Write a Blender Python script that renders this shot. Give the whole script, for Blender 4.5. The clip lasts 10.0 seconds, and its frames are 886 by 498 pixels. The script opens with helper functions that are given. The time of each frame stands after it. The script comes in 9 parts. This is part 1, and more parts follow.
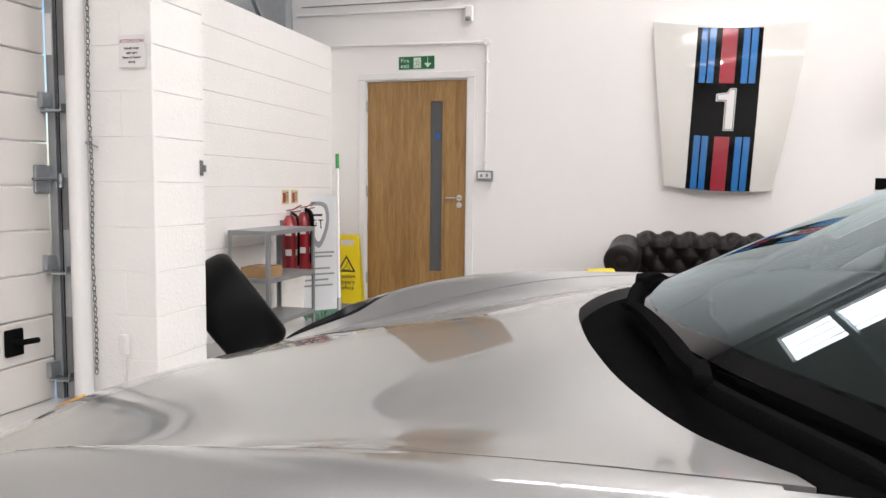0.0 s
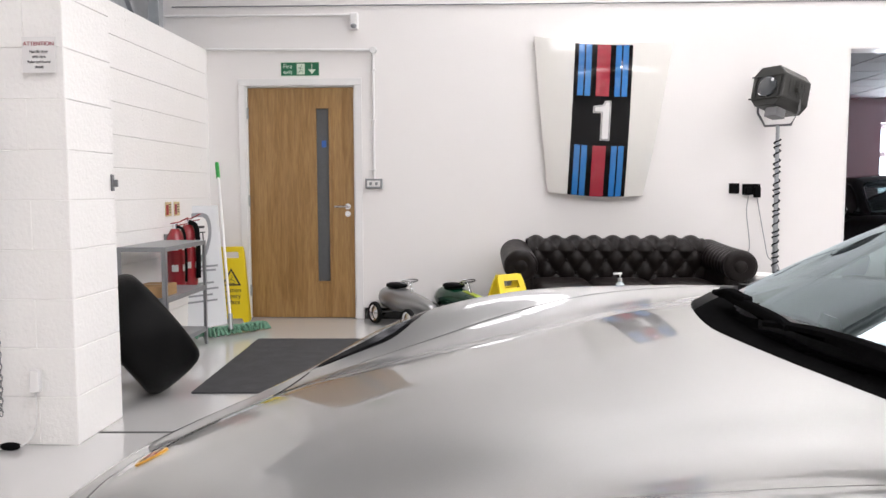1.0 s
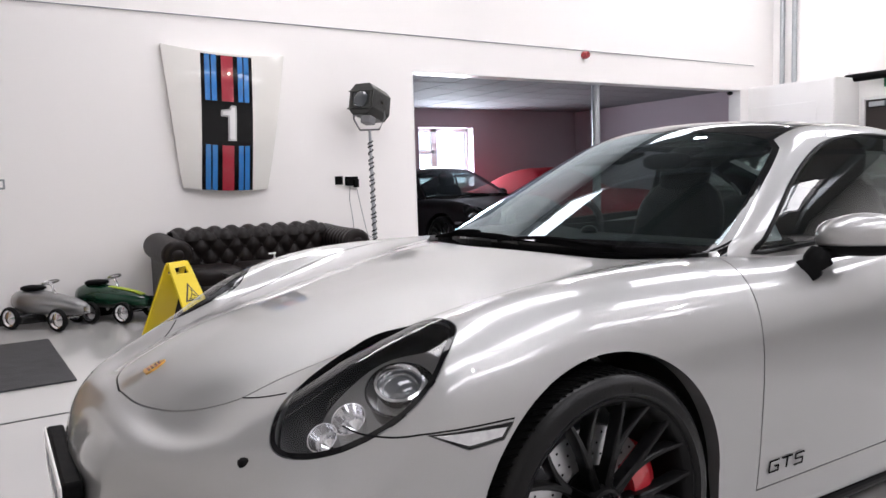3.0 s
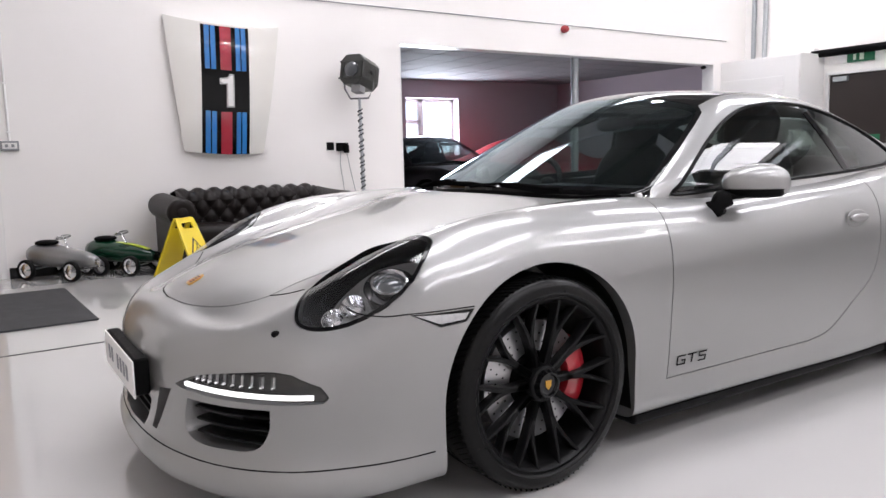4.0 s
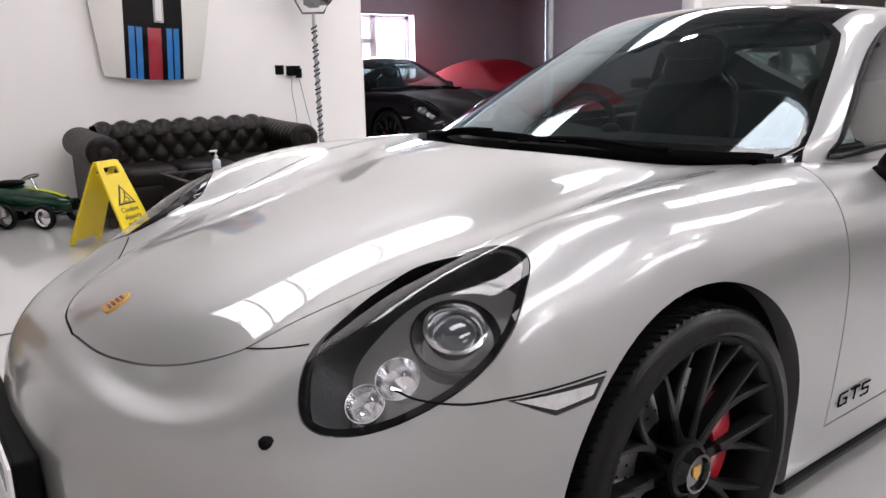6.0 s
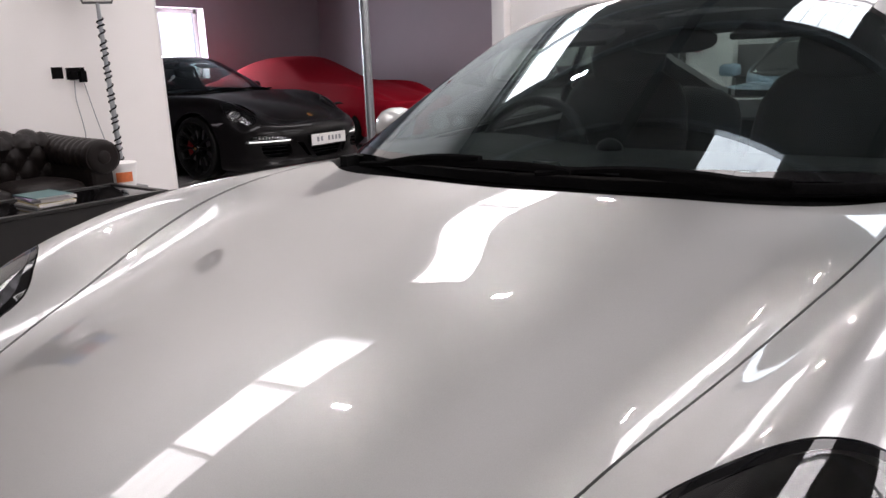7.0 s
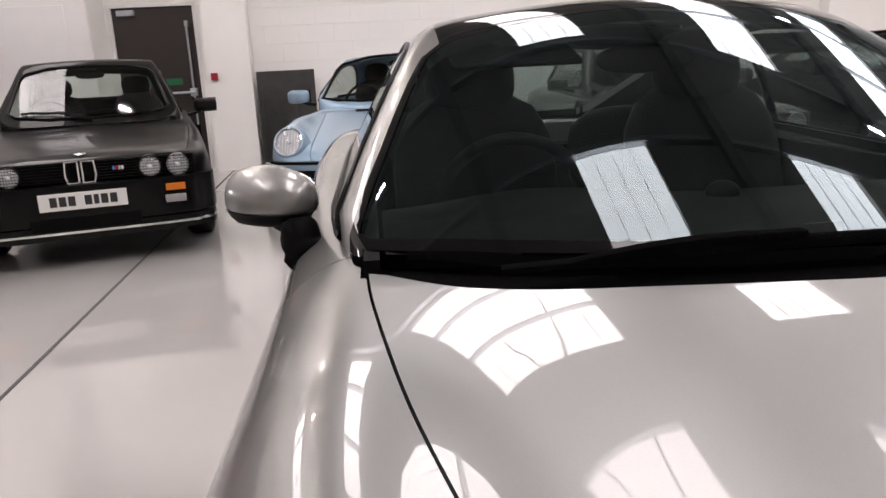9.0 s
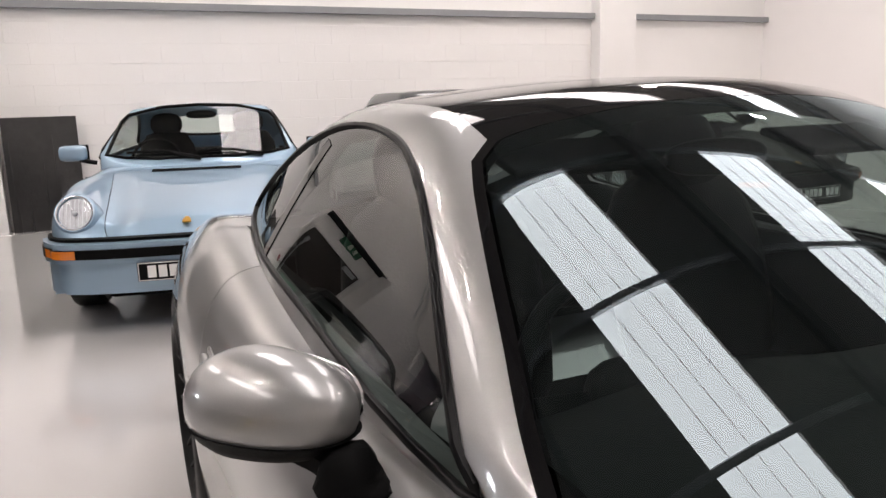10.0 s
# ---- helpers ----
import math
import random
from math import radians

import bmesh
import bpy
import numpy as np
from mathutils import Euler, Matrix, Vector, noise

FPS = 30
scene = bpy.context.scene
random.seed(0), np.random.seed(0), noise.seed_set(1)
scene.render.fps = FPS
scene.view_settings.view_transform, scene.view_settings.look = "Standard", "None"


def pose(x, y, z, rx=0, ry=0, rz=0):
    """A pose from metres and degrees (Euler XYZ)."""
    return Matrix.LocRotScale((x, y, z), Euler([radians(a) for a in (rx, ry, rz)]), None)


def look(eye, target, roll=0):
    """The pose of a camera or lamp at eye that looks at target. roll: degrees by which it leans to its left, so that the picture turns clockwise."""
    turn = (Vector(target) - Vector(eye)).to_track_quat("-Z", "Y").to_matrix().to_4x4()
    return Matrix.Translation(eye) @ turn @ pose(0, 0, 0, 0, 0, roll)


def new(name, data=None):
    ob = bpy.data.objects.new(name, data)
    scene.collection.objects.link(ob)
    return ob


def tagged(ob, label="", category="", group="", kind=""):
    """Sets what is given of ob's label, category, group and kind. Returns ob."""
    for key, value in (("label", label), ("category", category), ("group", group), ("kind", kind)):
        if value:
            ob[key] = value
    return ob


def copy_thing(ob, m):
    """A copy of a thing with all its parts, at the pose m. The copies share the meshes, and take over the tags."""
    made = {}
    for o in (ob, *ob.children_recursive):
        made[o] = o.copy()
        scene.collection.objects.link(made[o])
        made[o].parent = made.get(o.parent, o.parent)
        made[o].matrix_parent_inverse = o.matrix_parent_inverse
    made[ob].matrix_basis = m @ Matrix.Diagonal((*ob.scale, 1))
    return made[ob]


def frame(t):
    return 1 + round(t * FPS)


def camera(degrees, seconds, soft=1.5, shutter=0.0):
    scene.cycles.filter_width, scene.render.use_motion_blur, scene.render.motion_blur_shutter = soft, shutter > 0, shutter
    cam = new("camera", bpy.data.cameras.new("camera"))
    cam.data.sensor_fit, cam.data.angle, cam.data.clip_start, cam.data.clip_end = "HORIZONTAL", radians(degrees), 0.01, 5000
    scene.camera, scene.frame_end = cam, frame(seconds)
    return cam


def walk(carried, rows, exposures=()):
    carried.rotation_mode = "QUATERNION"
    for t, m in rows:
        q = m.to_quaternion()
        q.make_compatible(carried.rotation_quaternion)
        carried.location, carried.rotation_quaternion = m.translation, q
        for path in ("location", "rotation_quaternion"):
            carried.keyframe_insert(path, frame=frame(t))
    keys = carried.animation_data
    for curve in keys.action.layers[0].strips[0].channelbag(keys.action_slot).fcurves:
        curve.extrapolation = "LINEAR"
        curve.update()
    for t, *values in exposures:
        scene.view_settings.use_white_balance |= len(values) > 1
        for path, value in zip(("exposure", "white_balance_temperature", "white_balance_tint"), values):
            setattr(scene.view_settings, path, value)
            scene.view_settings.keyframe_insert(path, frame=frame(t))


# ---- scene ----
EXPOSURE = 0.0
cam = camera(61.5, 10.0)
PATH = [
    (0, (-0.083, -0.003, 1.089), (-0.629, 1.914, 0.925), 0.6),
    (0.5, (-0.315, -0.056, 1.111), (-0.654, 1.909, 0.949), 0.3),
    (1, (-0.627, -0.105, 1.14), (-0.72, 1.887, 0.983), -0.1),
    (1.5, (-0.97, -0.225, 1.138), (-0.76, 1.758, 0.982), -0.4),
    (2, (-1.247, -0.291, 1.124), (-0.725, 1.634, 0.97), -0.9),
    (2.5, (-1.448, -0.561, 1.131), (-0.568, 1.228, 0.979), -1.4),
    (2.6, (-1.48, -0.623, 1.13), (-0.546, 1.138, 0.976), -1.6),
    (2.7, (-1.508, -0.681, 1.128), (-0.51, 1.045, 0.971), -1.8),
    (4, (-1.877, -1.344, 1.047), (-0.817, 0.333, 0.792), -1.3),
    (4.5, (-1.891, -1.393, 1.042), (-0.876, 0.299, 0.715), -1.1),
    (5, (-1.809, -1.188, 1.025), (-0.809, 0.5, 0.638), -1.1),
    (5.2, (-1.738, -1.032, 1.044), (-0.73, 0.646, 0.633), -1.2),
    (6.3, (-1.554, -0.149, 1.108), (-0.291, 1.328, 0.636), -1.1),
    (6.5, (-1.507, 0.026, 1.095), (-0.168, 1.433, 0.619), -1.3),
    (7, (-1.413, 0.468, 1.13), (0.134, 1.639, 0.643), -2.1),
    (7.5, (-1.41, 0.842, 1.136), (0.318, 1.726, 0.654), -2.0),
    (8, (-1.31, 1.248, 1.114), (0.557, 1.789, 0.64), -2.0),
    (8.5, (-1.205, 1.654, 1.167), (0.729, 1.821, 0.686), -2.7),
    (9, (-1.036, 1.925, 1.172), (0.899, 1.756, 0.694), -2.9),
    (9.5, (-0.627, 2.135, 1.218), (1.258, 1.648, 0.763), -2.7),
    (10, (-0.325, 2.304, 1.287), (1.469, 1.512, 0.89), -1.6),
]
walk(cam, [(t, look(e, g, r)) for t, e, g, r in PATH], [(t, EXPOSURE + e, k, m) for t, e, k, m in ((0.0, 0.84, 6480, 11), (1.0, 0.84, 6350, 12), (2.0, 0.62, 6230, 13), (4.3, 0.66, 6230, 14), (6.4, 0.62, 6400, 15), (7.3, 0.18, 6550, 17), (8.0, 0.0, 6650, 18), (8.5, 0.20, 6750, 18), (9.2, 0.18, 6800, 17), (10.0, 0.36, 6850, 16))])

# ---- world and light ----
world = bpy.data.worlds.new("world")
scene.world = world
world.use_nodes = True
wn = world.node_tree.nodes
sky = wn.new("ShaderNodeTexSky")
sky.sky_type, sky.sun_disc, sky.sun_elevation, sky.sun_rotation = "NISHITA", False, radians(40), radians(200)
wn["Background"].inputs[1].default_value = 0.12
world.node_tree.links.new(sky.outputs[0], wn["Background"].inputs[0])


def area(name, place, sx, sy, power, target, colour=(1, 1, 1)):
    d = bpy.data.lights.new(name, "AREA")
    d.shape, d.size, d.size_y, d.energy, d.color = "RECTANGLE", sx, sy, power, colour
    o = new(name, d)
    o.matrix_world = look(place, target)
    return o


# ---- materials ----
def mat(name, col, rough=0.5, metal=0.0, var=0.08, scale=6.0, bump=0.0, bscale=60.0, coat=0.0, rvar=0.08, fine=0.0, spec=0.5, col2=None):
    m = bpy.data.materials.new(name)
    m.use_nodes = True
    nt = m.node_tree
    n, l = nt.nodes, nt.links
    p = n["Principled BSDF"]
    tc = n.new("ShaderNodeTexCoord")
    no = n.new("ShaderNodeTexNoise")
    no.inputs["Scale"].default_value, no.inputs["Detail"].default_value = scale, 5
    l.new(tc.outputs["Object"], no.inputs["Vector"])
    mx = n.new("ShaderNodeMix")
    mx.data_type = "RGBA"
    a = [c * (1 - var) for c in col] + [1]
    b = [min(1, c * (1 + var)) for c in (col2 or col)] + [1]
    mx.inputs[6].default_value, mx.inputs[7].default_value = a, b
    l.new(no.outputs[0], mx.inputs[0])
    out = mx.outputs[2]
    if fine:
        n2 = n.new("ShaderNodeTexNoise")
        n2.inputs["Scale"].default_value, n2.inputs["Detail"].default_value = bscale, 3
        l.new(tc.outputs["Object"], n2.inputs["Vector"])
        m2 = n.new("ShaderNodeMix")
        m2.data_type, m2.blend_type = "RGBA", "OVERLAY"
        m2.inputs[0].default_value = fine
        l.new(out, m2.inputs[6])
        l.new(n2.outputs[0], m2.inputs[7])
        out = m2.outputs[2]
    l.new(out, p.inputs["Base Color"])
    mr = n.new("ShaderNodeMapRange")
    mr.inputs[3].default_value, mr.inputs[4].default_value = max(0.01, rough * (1 - rvar)), min(1, rough * (1 + rvar))
    l.new(no.outputs[0], mr.inputs[0])
    l.new(mr.outputs[0], p.inputs["Roughness"])
    p.inputs["Metallic"].default_value = metal
    p.inputs["Specular IOR Level"].default_value = spec
    p.inputs["Coat Weight"].default_value = coat
    p.inputs["Coat Roughness"].default_value = 0.012
    p.inputs["Coat IOR"].default_value = 1.5
    if bump:
        nb = n.new("ShaderNodeTexNoise")
        nb.inputs["Scale"].default_value, nb.inputs["Detail"].default_value = bscale, 4
        l.new(tc.outputs["Object"], nb.inputs["Vector"])
        bp = n.new("ShaderNodeBump")
        bp.inputs["Strength"].default_value, bp.inputs["Distance"].default_value = bump, 0.01
        l.new(nb.outputs[0], bp.inputs["Height"])
        l.new(bp.outputs[0], p.inputs["Normal"])
    return m


def glow(name, col, power):
    m = bpy.data.materials.new(name)
    m.use_nodes = True
    p = m.node_tree.nodes["Principled BSDF"]
    p.inputs["Base Color"].default_value = (*col, 1)
    p.inputs["Emission Color"].default_value = (*col, 1)
    p.inputs["Emission Strength"].default_value = power
    return m


def glass(name, tint, ior=1.5, rough=0.0, sheen=(1, 1, 1)):
    m = bpy.data.materials.new(name)
    m.use_nodes = True
    n, l = m.node_tree.nodes, m.node_tree.links
    n.remove(n["Principled BSDF"])
    tr, gl, mix, lw = n.new("ShaderNodeBsdfTransparent"), n.new("ShaderNodeBsdfGlossy"), n.new("ShaderNodeMixShader"), n.new("ShaderNodeLayerWeight")
    pw, fr = n.new("ShaderNodeMath"), n.new("ShaderNodeMath")
    pw.operation, fr.operation = "POWER", "MULTIPLY_ADD"
    pw.inputs[1].default_value = 5.0
    f0 = ((ior - 1) / (ior + 1)) ** 2 * 1.5
    fr.inputs[1].default_value, fr.inputs[2].default_value = 1 - f0, f0
    l.new(lw.outputs["Facing"], pw.inputs[0])
    l.new(pw.outputs[0], fr.inputs[0])
    tr.inputs[0].default_value = (*tint, 1)
    gl.inputs["Roughness"].default_value = rough
    gl.inputs["Color"].default_value = (*sheen, 1)
    l.new(fr.outputs[0], mix.inputs[0])
    l.new(tr.outputs[0], mix.inputs[1])
    l.new(gl.outputs[0], mix.inputs[2])
    l.new(mix.outputs[0], n["Material Output"].inputs[0])
    return m


M = {
    "wall": mat("wall_paint", (0.84, 0.815, 0.80), 0.55, var=0.02, scale=1.2, bump=0.08, bscale=90),
    "block": mat("painted_block", (0.85, 0.835, 0.815), 0.5, var=0.03, scale=2.0, bump=0.35, bscale=55),
    "floor": mat("resin_floor", (0.51, 0.502, 0.494), 0.08, var=0.06, scale=0.7, coat=0.6, rvar=0.4, bump=0.012, bscale=7),
    "joint": mat("floor_joint", (0.07, 0.07, 0.07), 0.7),
    # roof lining grey set dark to keep its reflection in glass and paint low
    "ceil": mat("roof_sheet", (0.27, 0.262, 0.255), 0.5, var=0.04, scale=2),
    "steel": mat("painted_steel", (0.16, 0.16, 0.165), 0.5, var=0.1),
    "galv": mat("galvanised_steel", (0.42, 0.44, 0.46), 0.42, 0.8, var=0.18, scale=14),
    "mauve": mat("mauve_plaster", (0.44, 0.37, 0.405), 0.8, var=0.03, bump=0.05),
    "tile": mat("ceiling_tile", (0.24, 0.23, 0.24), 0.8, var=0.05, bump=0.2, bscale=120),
    "oak": mat("oak_veneer", (0.36, 0.19, 0.07), 0.42, var=0.2, scale=3),
    "white": mat("white_gloss", (0.78, 0.77, 0.76), 0.3, var=0.02),
    "silver": mat("silver_paint", (0.30, 0.298, 0.297), 0.39, 0.70, var=0.02, scale=1.0, coat=1.0, rvar=0.05, fine=0.12, bscale=900, bump=0.0),
    "black": mat("black_paint", (0.006, 0.0055, 0.0058), 0.3, 0.0, var=0.05, coat=0.28, spec=0.05),
    "gblack": mat("gloss_black", (0.004, 0.004, 0.0045), 0.05, var=0.05, coat=0.4, spec=0.12),
    "decal": mat("black_vinyl", (0.004, 0.004, 0.0045), 0.10, var=0.05, spec=0.18),
    "sblack": mat("satin_black", (0.004, 0.004, 0.0043), 0.34, var=0.15, scale=20, spec=0.08),
    "plastic": mat("black_plastic", (0.005, 0.005, 0.0052), 0.5, var=0.15, scale=30, bump=0.1, bscale=300, spec=0.03),
    "scuttle": mat("matt_scuttle_plastic", (0.006, 0.006, 0.0062), 0.8, var=0.2, scale=30, bump=0.3, bscale=240, spec=0.0),
    "rubber": mat("tyre_rubber", (0.005, 0.005, 0.005), 0.46, var=0.2, scale=25, bump=0.15, bscale=200, spec=0.09),
    "wheelblack": mat("satin_wheel_black", (0.005, 0.005, 0.0053), 0.36, var=0.15, scale=20, spec=0.14),
    "tyreshine": mat("dressed_tyre_rubber", (0.005, 0.005, 0.005), 0.30, var=0.2, scale=25, bump=0.08, bscale=160, spec=0.16, rvar=0.25),
    "cabin": mat("cabin_leather", (0.009, 0.009, 0.0095), 0.5, var=0.1, bump=0.15, bscale=150, spec=0.05),
    "chrome": mat("chrome", (0.75, 0.75, 0.76), 0.12, 1.0, var=0.03),
    "disc": mat("brake_disc", (0.45, 0.45, 0.46), 0.3, 0.9, var=0.1, scale=30),
    "red": mat("red_enamel", (0.30, 0.006, 0.014), 0.3, var=0.05, coat=0.8),
    "gold": mat("gold_enamel", (0.55, 0.30, 0.05), 0.3, 0.6, var=0.4, scale=120),
    "leather": mat("black_brown_leather", (0.010, 0.0075, 0.007), 0.36, var=0.35, scale=9, bump=0.25, bscale=120, spec=0.17),
    "mat": mat("entrance_mat", (0.05, 0.05, 0.053), 0.95, var=0.55, scale=11, fine=0.5, bump=0.8, bscale=260),
    "yellow": mat("yellow_plastic", (0.72, 0.55, 0.01), 0.35, var=0.05),
    "green": mat("racing_green", (0.004, 0.034, 0.016), 0.25, var=0.1, coat=0.6, spec=0.2),
    "blue": mat("ice_blue_metallic", (0.29, 0.42, 0.54), 0.42, 0.5, var=0.02, coat=1.0),
    "cloth": mat("red_car_cover", (0.27, 0.003, 0.013), 0.8, spec=0.15, var=0.12, scale=4, bump=0.3, bscale=25),
    "amber": mat("amber_plastic", (0.62, 0.17, 0.015), 0.2, var=0.15, scale=40, coat=0.8),
    "reflector": mat("lamp_reflector", (0.45, 0.45, 0.46), 0.30, 0.9, var=0.25, scale=35),
    "led": glow("led_lens", (1.0, 0.95, 0.90), 520.0),
    "ink": mat("dark_ink", (0.02, 0.02, 0.022), 0.5, var=0.1),
    "lensball": mat("projector_glass", (0.05, 0.055, 0.06), 0.03, 0.0, var=0.05, coat=1.0),
    "lampbowl": mat("smoked_chrome", (0.022, 0.022, 0.024), 0.25, 0.7, var=0.3, scale=25),
    "drl": glow("running_light", (1.0, 0.98, 0.96), 0.9),
    "marker": mat("clear_marker", (0.45, 0.45, 0.46), 0.12, 0.6, var=0.35, scale=60, coat=1.0),
    "notice": mat("white_print", (0.74, 0.73, 0.72), 0.45, var=0.03),
    "redink": mat("red_ink", (0.30, 0.03, 0.05), 0.5, var=0.05),
    "greyink": mat("grey_ink", (0.24, 0.25, 0.27), 0.5, var=0.08),
    "chainsteel": mat("chain_steel", (0.20, 0.20, 0.20), 0.4, 0.7, var=0.2),
    "panel": mat("door_panel_steel", (0.62, 0.59, 0.56), 0.45, var=0.04, scale=3, bump=0.05, bscale=120),
    "greysteel": mat("grey_steel", (0.27, 0.28, 0.29), 0.42, 0.3, var=0.1, scale=12),
    "card": mat("cardboard", (0.33, 0.20, 0.09), 0.8, var=0.1, bump=0.1),
    "tape": mat("parcel_tape", (0.30, 0.19, 0.09), 0.3, var=0.05),
    "cream": mat("cream_print", (0.62, 0.52, 0.28), 0.5, var=0.1),
    "acrylic": mat("frosted_acrylic", (0.66, 0.68, 0.70), 0.25, var=0.05),
    "greenpl": mat("green_plastic", (0.02, 0.30, 0.05), 0.45, var=0.1),
    "greenyarn": mat("green_yarn", (0.012, 0.13, 0.05), 0.9, var=0.4, scale=40, bump=0.5, bscale=200, col2=(0.16, 0.30, 0.22)),
    "doorglass": mat("obscure_glass", (0.10, 0.105, 0.11), 0.12, var=0.1, scale=30, bump=0.3, bscale=140),
    "bluepl": mat("blue_sticker", (0.02, 0.10, 0.40), 0.4, var=0.05),
    "pale": mat("pale_green_white", (0.66, 0.74, 0.62), 0.45, var=0.03),
    "signgreen": mat("sign_green", (0.008, 0.13, 0.055), 0.4, var=0.05),
    "pearl": mat("pearl_white", (0.72, 0.70, 0.66), 0.22, var=0.02, coat=1.0),
    "stripered": mat("stripe_red", (0.33, 0.012, 0.03), 0.25, var=0.05, coat=0.8),
    "stripeblue": mat("stripe_blue", (0.015, 0.16, 0.45), 0.25, var=0.05, coat=0.8),
    "darkwood": mat("dark_wood", (0.03, 0.018, 0.012), 0.4, var=0.3, scale=15),
    "blackwood": mat("black_wood", (0.012, 0.011, 0.011), 0.35, var=0.2, scale=12),
    "mauvepl": mat("mauve_print", (0.30, 0.22, 0.36), 0.4, var=0.1),
    "teal": mat("teal_cover", (0.05, 0.12, 0.12), 0.45, var=0.1),
    "gel": mat("clear_gel", (0.55, 0.62, 0.66), 0.1, var=0.05, coat=1.0),
    "anthracite": mat("anthracite_paint", (0.03, 0.032, 0.034), 0.4, 0.3, var=0.05, coat=1.0),
    "orange": mat("orange_label", (0.62, 0.16, 0.05), 0.5, var=0.3, scale=40),
    "hammer": mat("hammered_grey", (0.055, 0.055, 0.052), 0.34, 0.6, var=0.15, scale=30, bump=0.2, bscale=160),
    "toysilver": mat("toy_silver", (0.25, 0.25, 0.255), 0.3, 0.7, var=0.06, coat=0.6),
    "lime": mat("lime_yellow", (0.45, 0.55, 0.02), 0.35, var=0.05),
    "browndoor": mat("brown_black_door", (0.022, 0.015, 0.013), 0.45, var=0.1),
    "wrap": mat("clear_wrap", (0.022, 0.021, 0.021), 0.3, var=0.6, scale=9, bump=0.5, bscale=30, coat=0.5),
    "daylight": glow("daylight", (0.80, 0.90, 1.0), 1.5),
    "wscreen": glass("windscreen_glass", (0.48, 0.56, 0.54), 1.58, sheen=(0.80, 0.94, 1.0)),
    "side": glass("side_glass", (0.5, 0.56, 0.54)),
    "clear": glass("clear_glass", (0.86, 0.91, 0.88)),
    "lens": glass("lamp_lens", (0.93, 0.94, 0.95)),
}


def wood(name, col, dark, sx, sz, rough):
    """Veneer with long vertical grain and cathedral figure."""
    m = mat(name, col, rough, var=0.05)
    n, l = m.node_tree.nodes, m.node_tree.links
    tc, mp, no, no2 = n.new("ShaderNodeTexCoord"), n.new("ShaderNodeMapping"), n.new("ShaderNodeTexNoise"), n.new("ShaderNodeTexNoise")
    mp.inputs["Scale"].default_value = (sx, sx, sz)
    no.inputs["Scale"].default_value, no.inputs["Detail"].default_value, no.inputs["Distortion"].default_value = 3.0, 6, 1.2
    no2.inputs["Scale"].default_value, no2.inputs["Detail"].default_value = 26.0, 3
    mx, ov = n.new("ShaderNodeMix"), n.new("ShaderNodeMix")
    mx.data_type = ov.data_type = "RGBA"
    ov.blend_type = "MULTIPLY"
    ov.inputs[0].default_value = 0.55
    mx.inputs[6].default_value, mx.inputs[7].default_value = (*dark, 1), (*col, 1)
    rp = n.new("ShaderNodeMapRange")
    rp.inputs[1].default_value, rp.inputs[2].default_value = 0.35, 0.62
    r2 = n.new("ShaderNodeMapRange")
    r2.inputs[1].default_value, r2.inputs[2].default_value, r2.inputs[3].default_value = 0.3, 0.7, 0.55
    l.new(tc.outputs["Object"], mp.inputs[0])
    l.new(mp.outputs[0], no.inputs["Vector"])
    l.new(mp.outputs[0], no2.inputs["Vector"])
    l.new(no.outputs[0], rp.inputs[0])
    l.new(rp.outputs[0], mx.inputs[0])
    l.new(no2.outputs[0], r2.inputs[0])
    l.new(mx.outputs[2], ov.inputs[6])
    l.new(r2.outputs[0], ov.inputs[7])
    l.new(ov.outputs[2], n["Principled BSDF"].inputs["Base Color"])
    return m


M["oak"] = wood("oak_veneer", (0.40, 0.235, 0.085), (0.28, 0.15, 0.048), 4.0, 0.35, 0.4)


# ---- mesh helpers ----
def link(name, bm, material, parent=None, label="", smooth=None, mats=None):
    me = bpy.data.meshes.new(name)
    bmesh.ops.recalc_face_normals(bm, faces=bm.faces)
    bm.to_mesh(me)
    bm.free()
    for m in (mats or [material]):
        me.materials.append(m)
    if smooth is not None:
        for p in me.polygons:
            p.use_smooth = True
        me.set_sharp_from_angle(angle=radians(smooth))
    o = new(name, me)
    o.parent = parent
    if label:
        o["label"] = label
    return o


part = link


def box(bm, x0, x1, y0, y1, z0, z1, bevel=0.0, m=None, seg=2):
    r = bmesh.ops.create_cube(bm, size=1)
    vs = r["verts"]
    for v in vs:
        v.co = Vector((x0 + (v.co.x + 0.5) * (x1 - x0), y0 + (v.co.y + 0.5) * (y1 - y0), z0 + (v.co.z + 0.5) * (z1 - z0)))
    if bevel:
        es = list({e for v in vs for e in v.link_edges})
        r = bmesh.ops.bevel(bm, geom=es, offset=bevel, segments=seg, affect="EDGES", profile=0.5)
        vs = list({v for f in r["faces"] for v in f.verts} | {v for v in vs if v.is_valid})
    if m is not None:
        bmesh.ops.transform(bm, matrix=m, verts=vs)
    return vs


def boxbm(x0, x1, y0, y1, z0, z1, bevel=0.0, m=None):
    bm = bmesh.new()
    box(bm, x0, x1, y0, y1, z0, z1, bevel, m)
    return bm


